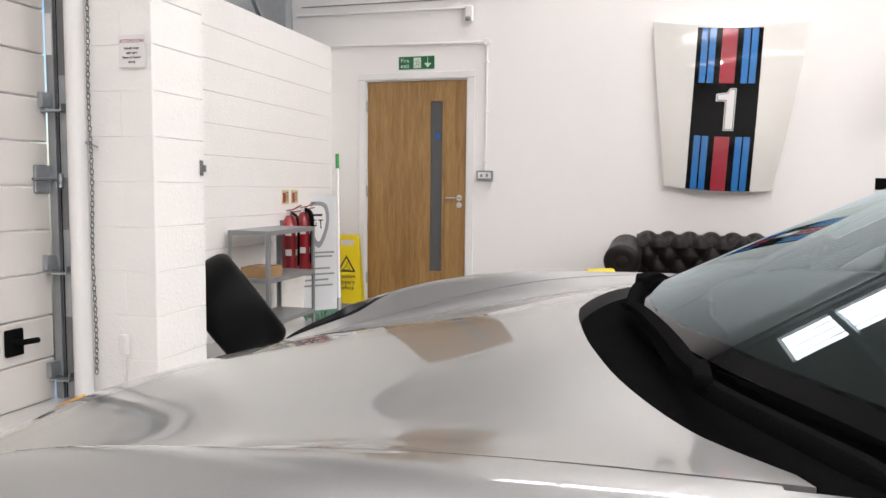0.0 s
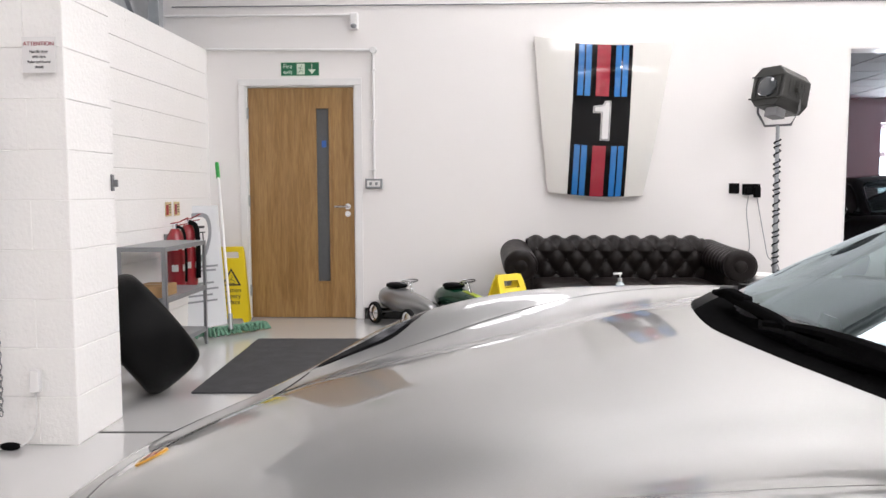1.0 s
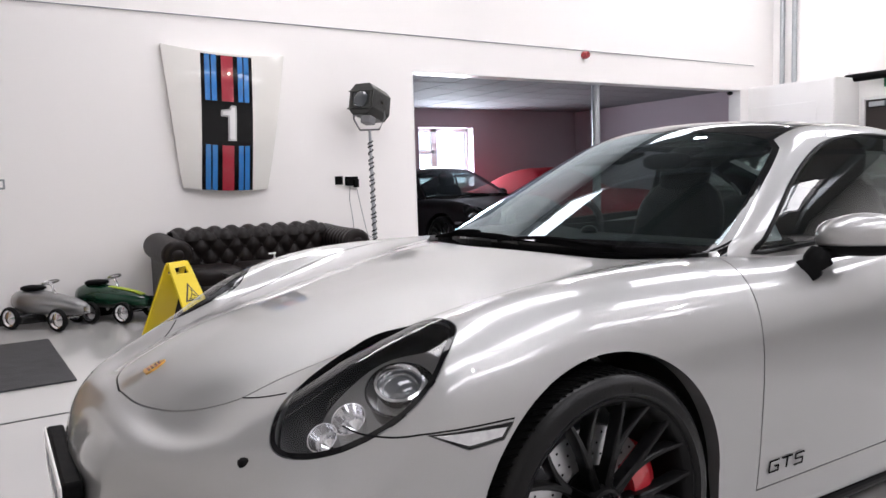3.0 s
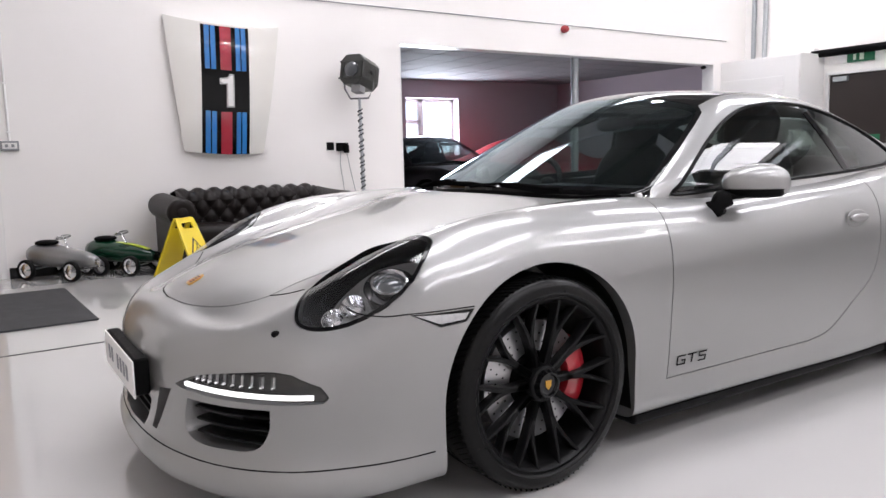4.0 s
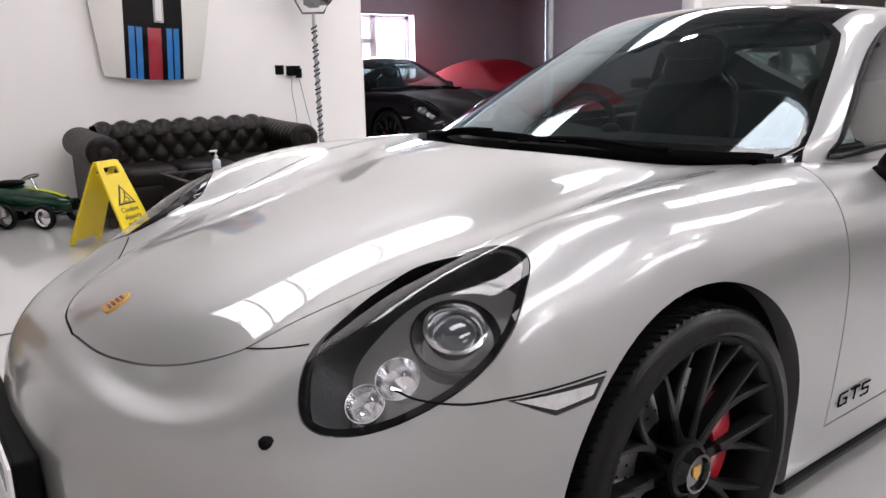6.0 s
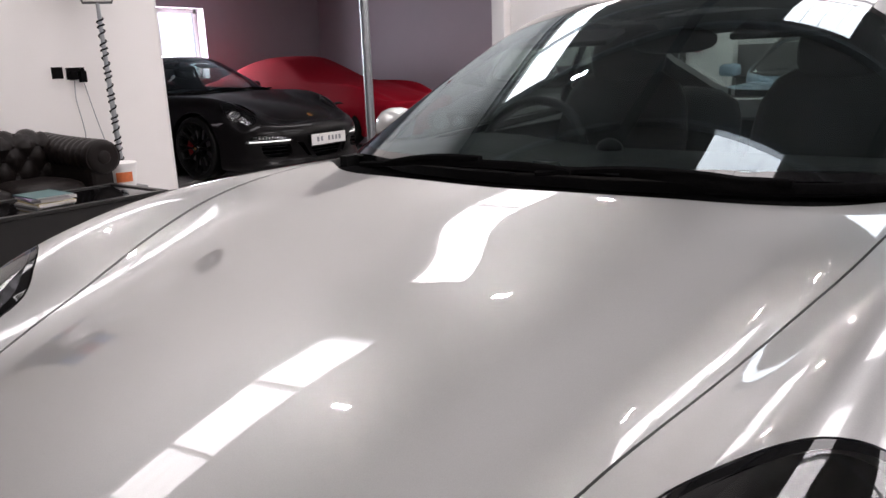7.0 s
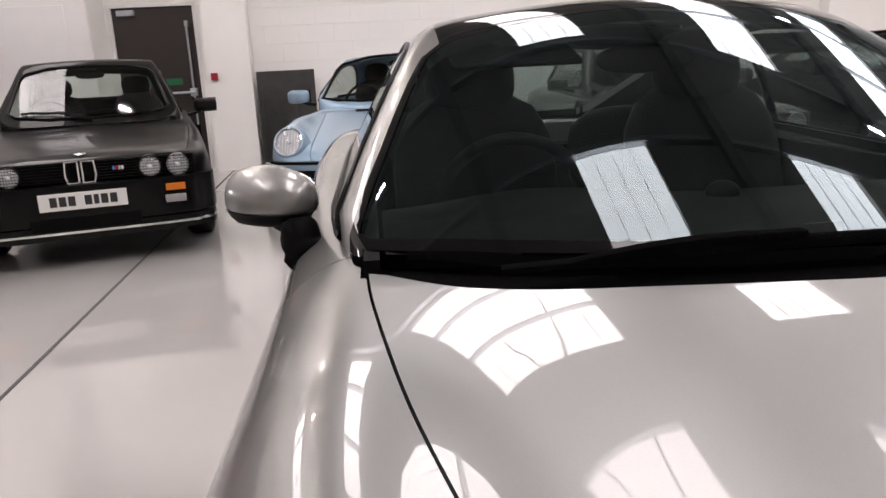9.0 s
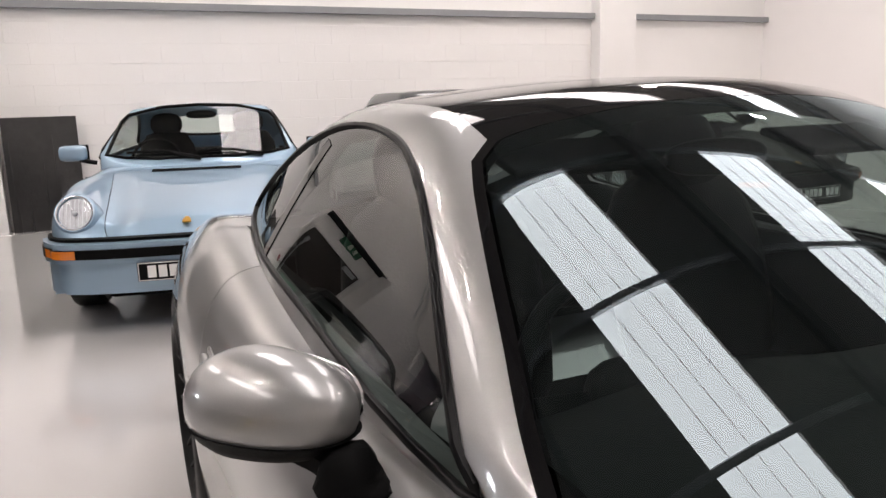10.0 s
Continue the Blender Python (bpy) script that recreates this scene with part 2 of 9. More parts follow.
def tube(bm, pts, r, n=8, cap=True, closed=False):
    """A round bar along points; r a number or a list."""
    pts = [Vector(p) for p in pts]
    rings = []
    up = Vector((0, 0, 1))
    for i, p in enumerate(pts):
        a = pts[i - 1] if (i or closed) else p
        b = pts[(i + 1) % len(pts)] if (i < len(pts) - 1 or closed) else p
        d = (b - a).normalized()
        u = d.cross(up if abs(d.z) < 0.95 else Vector((1, 0, 0))).normalized()
        w = d.cross(u)
        q = r[i] if isinstance(r, (list, tuple)) else r
        rings.append([bm.verts.new(p + (u * math.cos(k * 2 * math.pi / n) + w * math.sin(k * 2 * math.pi / n)) * q) for k in range(n)])
    m = len(rings)
    for i in range(m if closed else m - 1):
        A, B = rings[i], rings[(i + 1) % m]
        for k in range(n):
            bm.faces.new((A[k], A[(k + 1) % n], B[(k + 1) % n], B[k]))
    if cap and not closed:
        bm.faces.new(rings[0][::-1])
        bm.faces.new(rings[-1])
    return [v for g in rings for v in g]


def revolve(bm, prof, n=48, m=None, axis="y", closed=True):
    """Turns a profile of (radius, along) round an axis."""
    rings = []
    for k in range(n):
        a = 2 * math.pi * k / n
        c, s = math.cos(a), math.sin(a)
        ring = []
        for r, h in prof:
            p = Vector((r * c, h, r * s)) if axis == "y" else Vector((r * c, r * s, h))
            ring.append(bm.verts.new(m @ p if m else p))
        rings.append(ring)
    L = len(prof)
    for k in range(n):
        A, B = rings[k], rings[(k + 1) % n]
        for i in range(L if closed else L - 1):
            j = (i + 1) % L
            bm.faces.new((A[i], A[j], B[j], B[i]))
    if not closed:
        for i in (0, L - 1):
            if prof[i][0] > 1e-5:
                bm.faces.new([g[i] for g in rings])
    return [v for g in rings for v in g]


def prism(bm, outline, axis, lo, hi):
    """A closed outline of (a, b) drawn out along an axis."""
    def at(a, b, c):
        return {"x": (c, a, b), "y": (a, c, b), "z": (a, b, c)}[axis]
    A = [bm.verts.new(at(a, b, lo)) for a, b in outline]
    B = [bm.verts.new(at(a, b, hi)) for a, b in outline]
    n = len(A)
    for k in range(n):
        bm.faces.new((A[k], A[(k + 1) % n], B[(k + 1) % n], B[k]))
    bm.faces.new(A[::-1])
    bm.faces.new(B)
    return A + B


def spline(pts, n=6, closed=False):
    """Catmull-Rom through points of any dimension."""
    P = [np.array(p, float) for p in pts]
    out = []
    m = len(P)
    for i in range(m if closed else m - 1):
        p1, p2 = P[i], P[(i + 1) % m]
        p0 = P[i - 1] if (i or closed) else 2 * p1 - p2
        p3 = P[(i + 2) % m] if (i + 2 < m or closed) else 2 * p2 - p1
        for k in range(n):
            t = k / n
            out.append(0.5 * (2 * p1 + (p2 - p0) * t + (2 * p0 - 5 * p1 + 4 * p2 - p3) * t * t + (3 * p1 - p0 - 3 * p2 + p3) * t ** 3))
    if not closed:
        out.append(P[-1])
    return [tuple(float(c) for c in q) for q in out]


class keyed:
    """A smooth curve through (x, value) keys."""

    def __init__(self, keys):
        self.X = np.array([k[0] for k in keys], float)
        self.Y = np.array([k[1] for k in keys], float)
        self.S = np.gradient(self.Y, self.X)

    def __call__(self, x):
        X, Y, S = self.X, self.Y, self.S
        if x <= X[0]:
            return float(Y[0] + S[0] * (x - X[0]))
        if x >= X[-1]:
            return float(Y[-1] + S[-1] * (x - X[-1]))
        i = int(np.searchsorted(X, x, side="right")) - 1
        h = X[i + 1] - X[i]
        t = (x - X[i]) / h
        return float(Y[i] * (1 + 2 * t) * (1 - t) ** 2 + S[i] * h * t * (1 - t) ** 2 + Y[i + 1] * t * t * (3 - 2 * t) + S[i + 1] * h * t * t * (t - 1))


def thing(name, place, label, category, group="", turn=0.0):
    o = new(name)
    o.matrix_basis = pose(*place, 0, 0, turn)
    return tagged(o, label, category, group)


def solid_of(bm, name="solid"):
    me = bpy.data.meshes.new(name)
    bmesh.ops.recalc_face_normals(bm, faces=bm.faces)
    bm.to_mesh(me)
    bm.free()
    return me


def carve(me, cutter, op):
    """A mesh cut by another one: DIFFERENCE or INTERSECT."""
    a, b = new("carve_a", me), new("carve_b", cutter)
    md = a.modifiers.new("cut", "BOOLEAN")
    md.operation, md.object, md.solver = op, b, "EXACT"
    bpy.context.view_layer.update()
    res = bpy.data.meshes.new_from_object(a.evaluated_get(bpy.context.evaluated_depsgraph_get()))
    bpy.data.objects.remove(a)
    bpy.data.objects.remove(b)
    return res


def follow_normals(me, tree, normals, limit=40):
    """Shades a cut mesh by the smooth surface that it was cut from."""
    for p in me.polygons:
        p.use_smooth = True
    cos = math.cos(radians(limit))
    near = []
    for v in me.vertices:
        hit = tree.find_nearest(v.co)
        near.append((normals(hit), hit[3]) if hit[0] is not None else (None, 9))
    out = [None] * len(me.loops)
    for p in me.polygons:
        for li in p.loop_indices:
            nv, d = near[me.loops[li].vertex_index]
            out[li] = nv if (nv is not None and d < 0.004 and nv.dot(p.normal) > cos) else p.normal.copy()
    me.normals_split_custom_set(out)


# ---- car bodies ----
from mathutils.bvhtree import BVHTree
from mathutils.interpolate import poly_3d_calc


class Shell:
    """A smooth closed skin from a plan outline (front centre to rear centre, one half) and column profiles."""

    def make(self, outline, column, cols=110):
        half = spline(outline, 12)
        L = np.cumsum([0] + [math.dist(half[i], half[i + 1]) for i in range(len(half) - 1)])
        pts = []
        for k in range(cols + 1):
            s = L[-1] * k / cols
            i = min(int(np.searchsorted(L, s, side="right")) - 1, len(half) - 2)
            t = (s - L[i]) / (L[i + 1] - L[i])
            pts.append((half[i][0] * (1 - t) + half[i + 1][0] * t, half[i][1] * (1 - t) + half[i + 1][1] * t))
        ring = [(x, y) for x, y in pts] + [(x, -y) for x, y in pts[-2:0:-1]]
        cl = []
        for x, y in ring:
            c = column(x, abs(y))
            sg = 1 if y >= 0 else -1
            cl.append([(p[0], p[1] * sg, p[2]) for p in c])
        n, m = len(cl), len(cl[0])
        verts = [p for c in cl for p in c]
        faces = []
        for k in range(n):
            a, b = k * m, ((k + 1) % n) * m
            for i in range(m - 1):
                faces.append((a + i, b + i, b + i + 1, a + i + 1))
        me = bpy.data.meshes.new("skin")
        me.from_pydata(verts, [], faces)
        bm = bmesh.new()
        bm.from_mesh(me)
        bmesh.ops.remove_doubles(bm, verts=bm.verts, dist=0.0004)
        bm.normal_update()
        bmesh.ops.recalc_face_normals(bm, faces=bm.faces)
        bm.verts.ensure_lookup_table()
        top = max(bm.faces, key=lambda f: f.calc_center_median().z)
        if top.normal.z < 0:
            bmesh.ops.reverse_faces(bm, faces=bm.faces)
        bm.normal_update()
        self.tree = BVHTree.FromBMesh(bm)
        bm.faces.ensure_lookup_table()
        self.faces = [[(v.co.copy(), v.normal.copy()) for v in f.verts] for f in bm.faces]
        edge = [e for e in bm.edges if e.is_boundary]
        if edge:
            bmesh.ops.holes_fill(bm, edges=edge, sides=0)
        bmesh.ops.recalc_face_normals(bm, faces=bm.faces)
        self.mesh = bpy.data.meshes.new("body")
        bm.to_mesh(self.mesh)
        bm.free()

    def normal(self, hit):
        f = self.faces[hit[2]]
        w = poly_3d_calc([c for c, _ in f], hit[0])
        nv = Vector((0, 0, 0))
        for (c, q), k in zip(f, w):
            nv += q * k
        return nv.normalized()

    def shade(self, me):
        follow_normals(me, self.tree, self.normal)
        return me


def bspline(ctrl, n=4):
    """A cubic B-spline with its ends on the first and last control point."""
    P = [np.array(c, float) for c in ctrl]
    P = [2 * P[0] - P[1]] + P + [2 * P[-1] - P[-2]]
    out = []
    for i in range(len(P) - 3):
        a, b, c, d = P[i:i + 4]
        for k in range(n):
            t = k / n
            out.append(((1 - t) ** 3 * a + (3 * t ** 3 - 6 * t * t + 4) * b + (-3 * t ** 3 + 3 * t * t + 3 * t + 1) * c + t ** 3 * d) / 6)
    out.append(np.array(ctrl[-1], float))
    return [tuple(float(v) for v in q) for q in out]


class CoupeBody(Shell):
    """The lower body of the rear-engined coupe; x runs back from the front axle."""

    OUT = [(-1.025, 0), (-1.014, 0.2), (-0.978, 0.40), (-0.896, 0.60), (-0.768, 0.747), (-0.62, 0.828), (-0.45, 0.872), (-0.2, 0.893), (0.1, 0.898),
           (0.5, 0.896), (1.0, 0.90), (1.6, 0.91), (2.1, 0.924), (2.5, 0.928), (2.9, 0.905), (3.2, 0.85), (3.4, 0.73), (3.49, 0.5), (3.52, 0.25), (3.53, 0)]
    C = keyed([(-1.0, 0.49), (-0.87, 0.585), (-0.78, 0.635), (-0.6, 0.70), (-0.4, 0.755), (-0.2, 0.797), (0, 0.833), (0.2, 0.877), (0.4, 0.907),
               (0.6, 0.92), (1, 0.9), (2, 0.92), (2.6, 0.93), (3, 0.88), (3.3, 0.82), (3.55, 0.72)])
    V = keyed([(-1.0, 0.46), (-0.75, 0.590), (-0.6, 0.655), (-0.45, 0.702), (-0.2, 0.762), (0, 0.808), (0.2, 0.845), (0.4, 0.868), (0.6, 0.88), (1, 0.87),
               (2, 0.90), (2.6, 0.915), (3, 0.87), (3.3, 0.80), (3.55, 0.70)])
    Z = keyed([(-1.0, 0.44), (-0.75, 0.59), (-0.6, 0.665), (-0.45, 0.752), (-0.3, 0.81), (-0.1, 0.855), (0.1, 0.874), (0.3, 0.878), (0.5, 0.876), (0.8, 0.860),
               (1.2, 0.862), (1.8, 0.895), (2.3, 0.935), (2.6, 0.93), (3, 0.87), (3.4, 0.76)])
    YF = keyed([(-0.9, 0.60), (-0.7, 0.635), (-0.45, 0.66), (-0.3, 0.685), (0, 0.738), (0.5, 0.755), (1.0, 0.785), (2.4, 0.78), (3.2, 0.70), (3.5, 0.6)])
    YV = keyed([(-0.9, 0.40), (-0.7, 0.46), (-0.45, 0.485), (0, 0.565), (0.5, 0.60), (1, 0.6), (2.4, 0.55), (3.5, 0.4)])
    # rim profiles: inward distance and height, from the sill upwards
    RIM = [(-1.025, [(0.12, 0.10), (0.04, 0.10), (-0.012, 0.116), (-0.010, 0.175), (0.02, 0.208), (0.022, 0.32), (0.012, 0.42), (0.03, 0.50), (0.085, 0.57)]),
           (-0.62, [(0.12, 0.10), (0.04, 0.10), (-0.012, 0.116), (-0.010, 0.177), (0.018, 0.21), (0.014, 0.33), (0.005, 0.44), (0.025, 0.53), (0.085, 0.60)]),
           (-0.30, [(0.10, 0.11), (0.04, 0.11), (0.01, 0.14), (0.012, 0.20), (0.01, 0.30), (0.0, 0.45), (0.0, 0.58), (0.02, 0.69), (0.075, 0.765)]),
           (0.1, [(0.10, 0.12), (0.05, 0.12), (0.03, 0.15), (0.022, 0.22), (0.008, 0.33), (0.0, 0.48), (0.0, 0.62), (0.022, 0.745), (0.075, 0.83)]),
           (0.7, [(0.14, 0.12), (0.06, 0.12), (0.03, 0.145), (0.03, 0.215), (0.018, 0.29), (0.004, 0.45), (0.0, 0.62), (0.022, 0.74), (0.07, 0.825)]),
           (1.6, [(0.14, 0.12), (0.06, 0.12), (0.035, 0.145), (0.04, 0.215), (0.03, 0.29), (0.01, 0.45), (0.004, 0.64), (0.03, 0.78), (0.08, 0.87)]),
           (2.3, [(0.10, 0.14), (0.05, 0.14), (0.03, 0.17), (0.02, 0.24), (0.005, 0.35), (0.0, 0.52), (0.005, 0.69), (0.035, 0.82), (0.095, 0.905)]),
           (3.0, [(0.12, 0.19), (0.06, 0.19), (0.03, 0.22), (0.02, 0.28), (0.005, 0.38), (0.0, 0.50), (0.01, 0.64), (0.045, 0.76), (0.10, 0.83)]),
           (3.53, [(0.15, 0.22), (0.08, 0.22), (0.04, 0.25), (0.03, 0.31), (0.01, 0.40), (0.0, 0.52), (0.015, 0.64), (0.05, 0.71), (0.10, 0.74)])]

    def top(self, x, y):
        c, v, z, yf, yv = self.C(x), self.V(x), self.Z(x), self.YF(x), self.YV(x)
        return keyed([(-yv, v), (0, c), (yv * 0.55, c * 0.66 + v * 0.34), (yv, v), (yf, z), (yf + 0.12, z - 0.035)])(y)

    def column(self, x, y):
        R = self.RIM
        i = max(0, min(len(R) - 2, sum(x >= r[0] for r in R) - 1))
        t = min(1, max(0, (x - R[i][0]) / (R[i + 1][0] - R[i][0])))
        t = t * t * (3 - 2 * t)
        rim = [(a[0] * (1 - t) + b[0] * t, a[1] * (1 - t) + b[1] * t) for a, b in zip(R[i][1], R[i + 1][1])]
        sx = min(max(x, -0.30), 2.9)
        d = math.hypot(sx - x, y)
        ux, uy = (sx - x) / d, -y / d
        ctrl = [(x + ux * q, y + uy * q, z) for q, z in rim]
        inner = [0.15, 0.21, 0.28, 0.36, 0.45, 0.55, 0.66, 0.78, 0.9, 1.0]
        for k in inner:
            q = 0.15 + (d - 0.15) * (k - 0.15) / 0.85
            px, py = x + ux * q, max(0.0, y + uy * q)
            ctrl.append((px, py, self.top(px, py)))
        return bspline(ctrl, 4)

    def __init__(self):
        self.make(self.OUT, self.column, 120)


class CoupeTop(Shell):
    """The glasshouse: a windscreen, two leaning sides, a roof and a fastback in one skin."""

    OUT = [(0.33, 0), (0.345, 0.2), (0.385, 0.4), (0.46, 0.58), (0.60, 0.705), (0.85, 0.755), (1.2, 0.775), (1.6, 0.775), (2.0, 0.745), (2.4, 0.68), (2.75, 0.57), (2.98, 0.38), (3.05, 0.18), (3.06, 0)]

    @staticmethod
    def height(x, y, drop=0.0):
        ws = 0.895 + (x - (0.325 + 0.64 * y * y)) * 0.495 - 0.04 * max(0, x - 0.4) ** 2
        q = 0.765 - 0.03 * max(0, x - 1.7) ** 2 * 4 - 0.02 * max(0, 1.0 - x) - y
        side = 0.875 + q * 2.0 - 1.5 * max(q, 0) ** 2
        roof = 1.322 - 0.075 * (x - 1.58) ** 2 - 0.165 * y * y - 0.03 * max(0, x - 2.0) ** 2
        rear = 1.275 - (x - 2.0) * 0.32 - 0.06 * (x - 2.0) ** 2 - 0.12 * y * y
        k = 0.02
        vals = [ws, side, roof, rear]
        m = min(vals)
        return m - k * math.log(sum(math.exp(-(v - m) / k) for v in vals)) * 0.8 - drop

    def __init__(self, inset=0.0):
        def column(x, y):
            sx = min(max(x, 0.9), 2.4)
            d = math.hypot(sx - x, y)
            ux, uy = (sx - x) / d, -y / d
            base = [(x + ux * inset, y + uy * inset, 0.70), (x + ux * inset, y + uy * inset, 0.80)]
            out = []
            for k in range(31):
                f = (k / 30) ** 1.25
                q = inset + (d - inset) * f
                px, py = x + ux * q, max(0.0, y + uy * q)
                out.append((px, py, max(0.80, self.height(px, py, inset * 0.9))))
            return base + out[1:]
        self.make([(x, y) for x, y in self.OUT], column, 100)


# ---- the hall ----
XW, XE, YN, YS, EAVE = -3.10, 8.90, 6.435, -7.5, 4.6


def struct(name, bm, material, label="", smooth=None, parent=None):
    o = link(name, bm, material, parent, "", smooth)
    return tagged(o, label, "", "", "structure") if parent is None else o


def wall_with(name, material, x0, x1, y0, y1, z0, z1, holes, along, label=""):
    """A wall slab in pieces round its rectangular openings: holes are (a0, a1, z0, z1) along the wall."""
    bm = bmesh.new()
    lo, hi = (x0, x1) if along == "x" else (y0, y1)
    cuts = sorted({lo, hi, *[h[0] for h in holes], *[h[1] for h in holes]})
    for a, b in zip(cuts, cuts[1:]):
        spans = sorted((h[2], h[3]) for h in holes if h[0] <= a + 1e-6 and h[1] >= b - 1e-6)
        z = z0
        for s, e in spans + [(z1, z1)]:
            if s > z + 1e-6:
                if along == "x":
                    box(bm, a, b, y0, y1, z, s)
                else:
                    box(bm, x0, x1, a, b, z, s)
            z = max(z, e)
    return struct(name, bm, material, label)


struct("floor", boxbm(-3.6, 9.4, YS - 0.2, 10.7, -0.2, 0.0), M["floor"], "glossy grey resin showroom floor")
# saw-cut floor joint, a shallow dark strip
j = new("floor_joint", solid_of(boxbm(-6.0, 6.0, -0.009, 0.009, 0.0, 0.0025)))
j.data.materials.append(M["joint"])
j.matrix_basis = pose(2.9, 3.475, 0.0005, 0, 0, 2.3)
tagged(j, "dark saw-cut joint across the resin floor", "", "", "structure")

OPEN_X0, OPEN_X1, OPEN_Z = 2.50, 8.13, 2.335
DOOR_X0, DOOR_X1 = -2.655, -1.715
wall_with("wall_north", M["wall"], -3.40, XE, YN, YN + 0.2, 0, 6.3, [(DOOR_X0 - 0.03, DOOR_X1 + 0.03, 0, 2.07), (OPEN_X0, OPEN_X1, 0, OPEN_Z)], "x", "white-painted plaster wall")
EXIT_Y0, EXIT_Y1 = 3.98, 5.06
wall_with("wall_east", M["block"], XE, XE + 0.2, YS, YN + 0.2, 0, 6.3, [(EXIT_Y0, EXIT_Y1, 0, 2.09)], "y", "cream-painted block wall")
# out of view: wall added to close the hall and fill the car's reflections
struct("wall_south", boxbm(-3.4, XE + 0.2, YS - 0.2, YS, 0, 6.3), M["wall"], "unseen white wall added to close the hall to the south")
wall_with("wall_west", M["wall"], XW - 0.25, XW - 0.05, YS, 3.10, 0, 6.3, [(-1.3, 3.05, 0, 3.4)], "y", "unseen white wall added to close the hall to the south round the sectional door")
struct("wall_upper_west", boxbm(XW - 0.5, XW - 0.3, 3.10, YN, 2.30, 6.3), M["galv"], "grey metal cladding above the block wall")

# roof: two shallow pitches along x with skylight strips, purlins and rafters
RIDGE_X, RIDGE_Z, PITCH = 3.4, 5.55, 0.10
SKY_Y = [(-5.6, -4.6), (-2.62, -1.62), (0.36, 1.36), (5.25, 6.22)]
SKY_X = [(-1.55, 2.70), (4.35, 8.2)]


def roof_z(x):
    return RIDGE_Z - PITCH * abs(x - RIDGE_X)


bm = bmesh.new()
xs = sorted({-3.7, 9.2, RIDGE_X, *[v for p in SKY_X for v in p]})
ys = sorted({YS - 0.2, YN + 0.2, *[v for p in SKY_Y for v in p]})
for xa, xb in zip(xs, xs[1:]):
    for ya, yb in zip(ys, ys[1:]):
        if (xa, xb) in SKY_X and (ya, yb) in SKY_Y:
            continue
        v = [bm.verts.new((x, y, roof_z(x) + h)) for h in (0, 0.12) for x, y in ((xa, ya), (xb, ya), (xb, yb), (xa, yb))]
        for f in ((0, 1, 2, 3), (4, 7, 6, 5), (0, 4, 5, 1), (1, 5, 6, 2), (2, 6, 7, 3), (3, 7, 4, 0)):
            bm.faces.new([v[i] for i in f])
struct("ceiling", bm, M["ceil"], "grey profiled metal roof lining with skylight strips")
for y in (-6.2, -3.6, -0.6, 2.6, 6.2):
    bm = bmesh.new()
    for far in (-3.3, 8.9):
        a, b = Vector((RIDGE_X, y, roof_z(RIDGE_X) - 0.26)), Vector((far, y, roof_z(far) - 0.26))
        m = Matrix.Translation((a + b) / 2) @ (b - a).to_track_quat("Y", "Z").to_matrix().to_4x4()
        L = (b - a).length / 2
        box(bm, -0.07, 0.07, -L, L, 0.085, 0.10, 0, m)
        box(bm, -0.07, 0.07, -L, L, -0.10, -0.085, 0, m)
        box(bm, -0.006, 0.006, -L, L, -0.085, 0.085, 0, m)
    struct("roof_rafter", bm, M["steel"], "dark steel roof rafter")
for x in (-2.4, -0.95, -0.1, 1.25, 2.6, 4.15, 5.55, 6.95, 8.3):
    z = roof_z(x) - 0.01
    struct("roof_purlin", boxbm(x - 0.03, x + 0.03, YS, YN, z - 0.13, z, 0.004), M["galv"], "galvanised roof purlin")
SKY_POWER = 96
for xa, xb in SKY_X:
    for ya, yb in SKY_Y:
        x, s = (xa + xb) / 2, (1 if xa < RIDGE_X else -1)
        d = area("skylight", (x, (ya + yb) / 2, 5), (xb - xa) * 1.004, yb - ya, SKY_POWER * (xb - xa) / 4.5, (x, 0, 0), (1.0, 0.965, 0.94))
        d.matrix_basis = Matrix.Translation((x, (ya + yb) / 2, roof_z(x) + 0.10)) @ Euler((0, -math.atan(PITCH) * s, 0)).to_matrix().to_4x4()
        for k in (-0.26, 0.0, 0.26):
            rib = new("skylight_rib", solid_of(boxbm(-(xb - xa) / 2, (xb - xa) / 2, -0.004, 0.004, -0.015, 0.0)))
            rib.data.materials.append(M["white"])
            rib.matrix_basis = d.matrix_basis @ Matrix.Translation((0, k, -0.03))
            tagged(rib, "pale rib of the skylight sheet", "", "", "structure")
# high-bay lamps: a housing with three lit lenses
for x, y in ((0.9, 4.0), (3.5, 4.0), (6.1, 4.0), (8.3, 4.0), (0.9, -3.4), (3.5, -3.4), (6.1, -3.4)):
    lamp = thing("ceiling_lamp", (x, y, roof_z(x) - 0.55), "small grey high-bay lamp hung from the roof", "ceiling lamp", "high-bay lamps")
    part("housing", boxbm(-0.08, 0.08, -0.15, 0.15, 0.012, 0.07, 0.015), M["galv"], lamp)
    bm = bmesh.new()
    tube(bm, [(0, 0, 0.07), (0, 0, 0.55)], 0.008, 8)
    part("hanger", bm, M["galv"], lamp)
    for k in (-1, 0, 1):
        bm = bmesh.new()
        box(bm, -0.035, 0.035, k * 0.085 - 0.028, k * 0.085 + 0.028, 0.0, 0.012, 0.006)
        part("lens", bm, M["led"], lamp, "lit white lens")

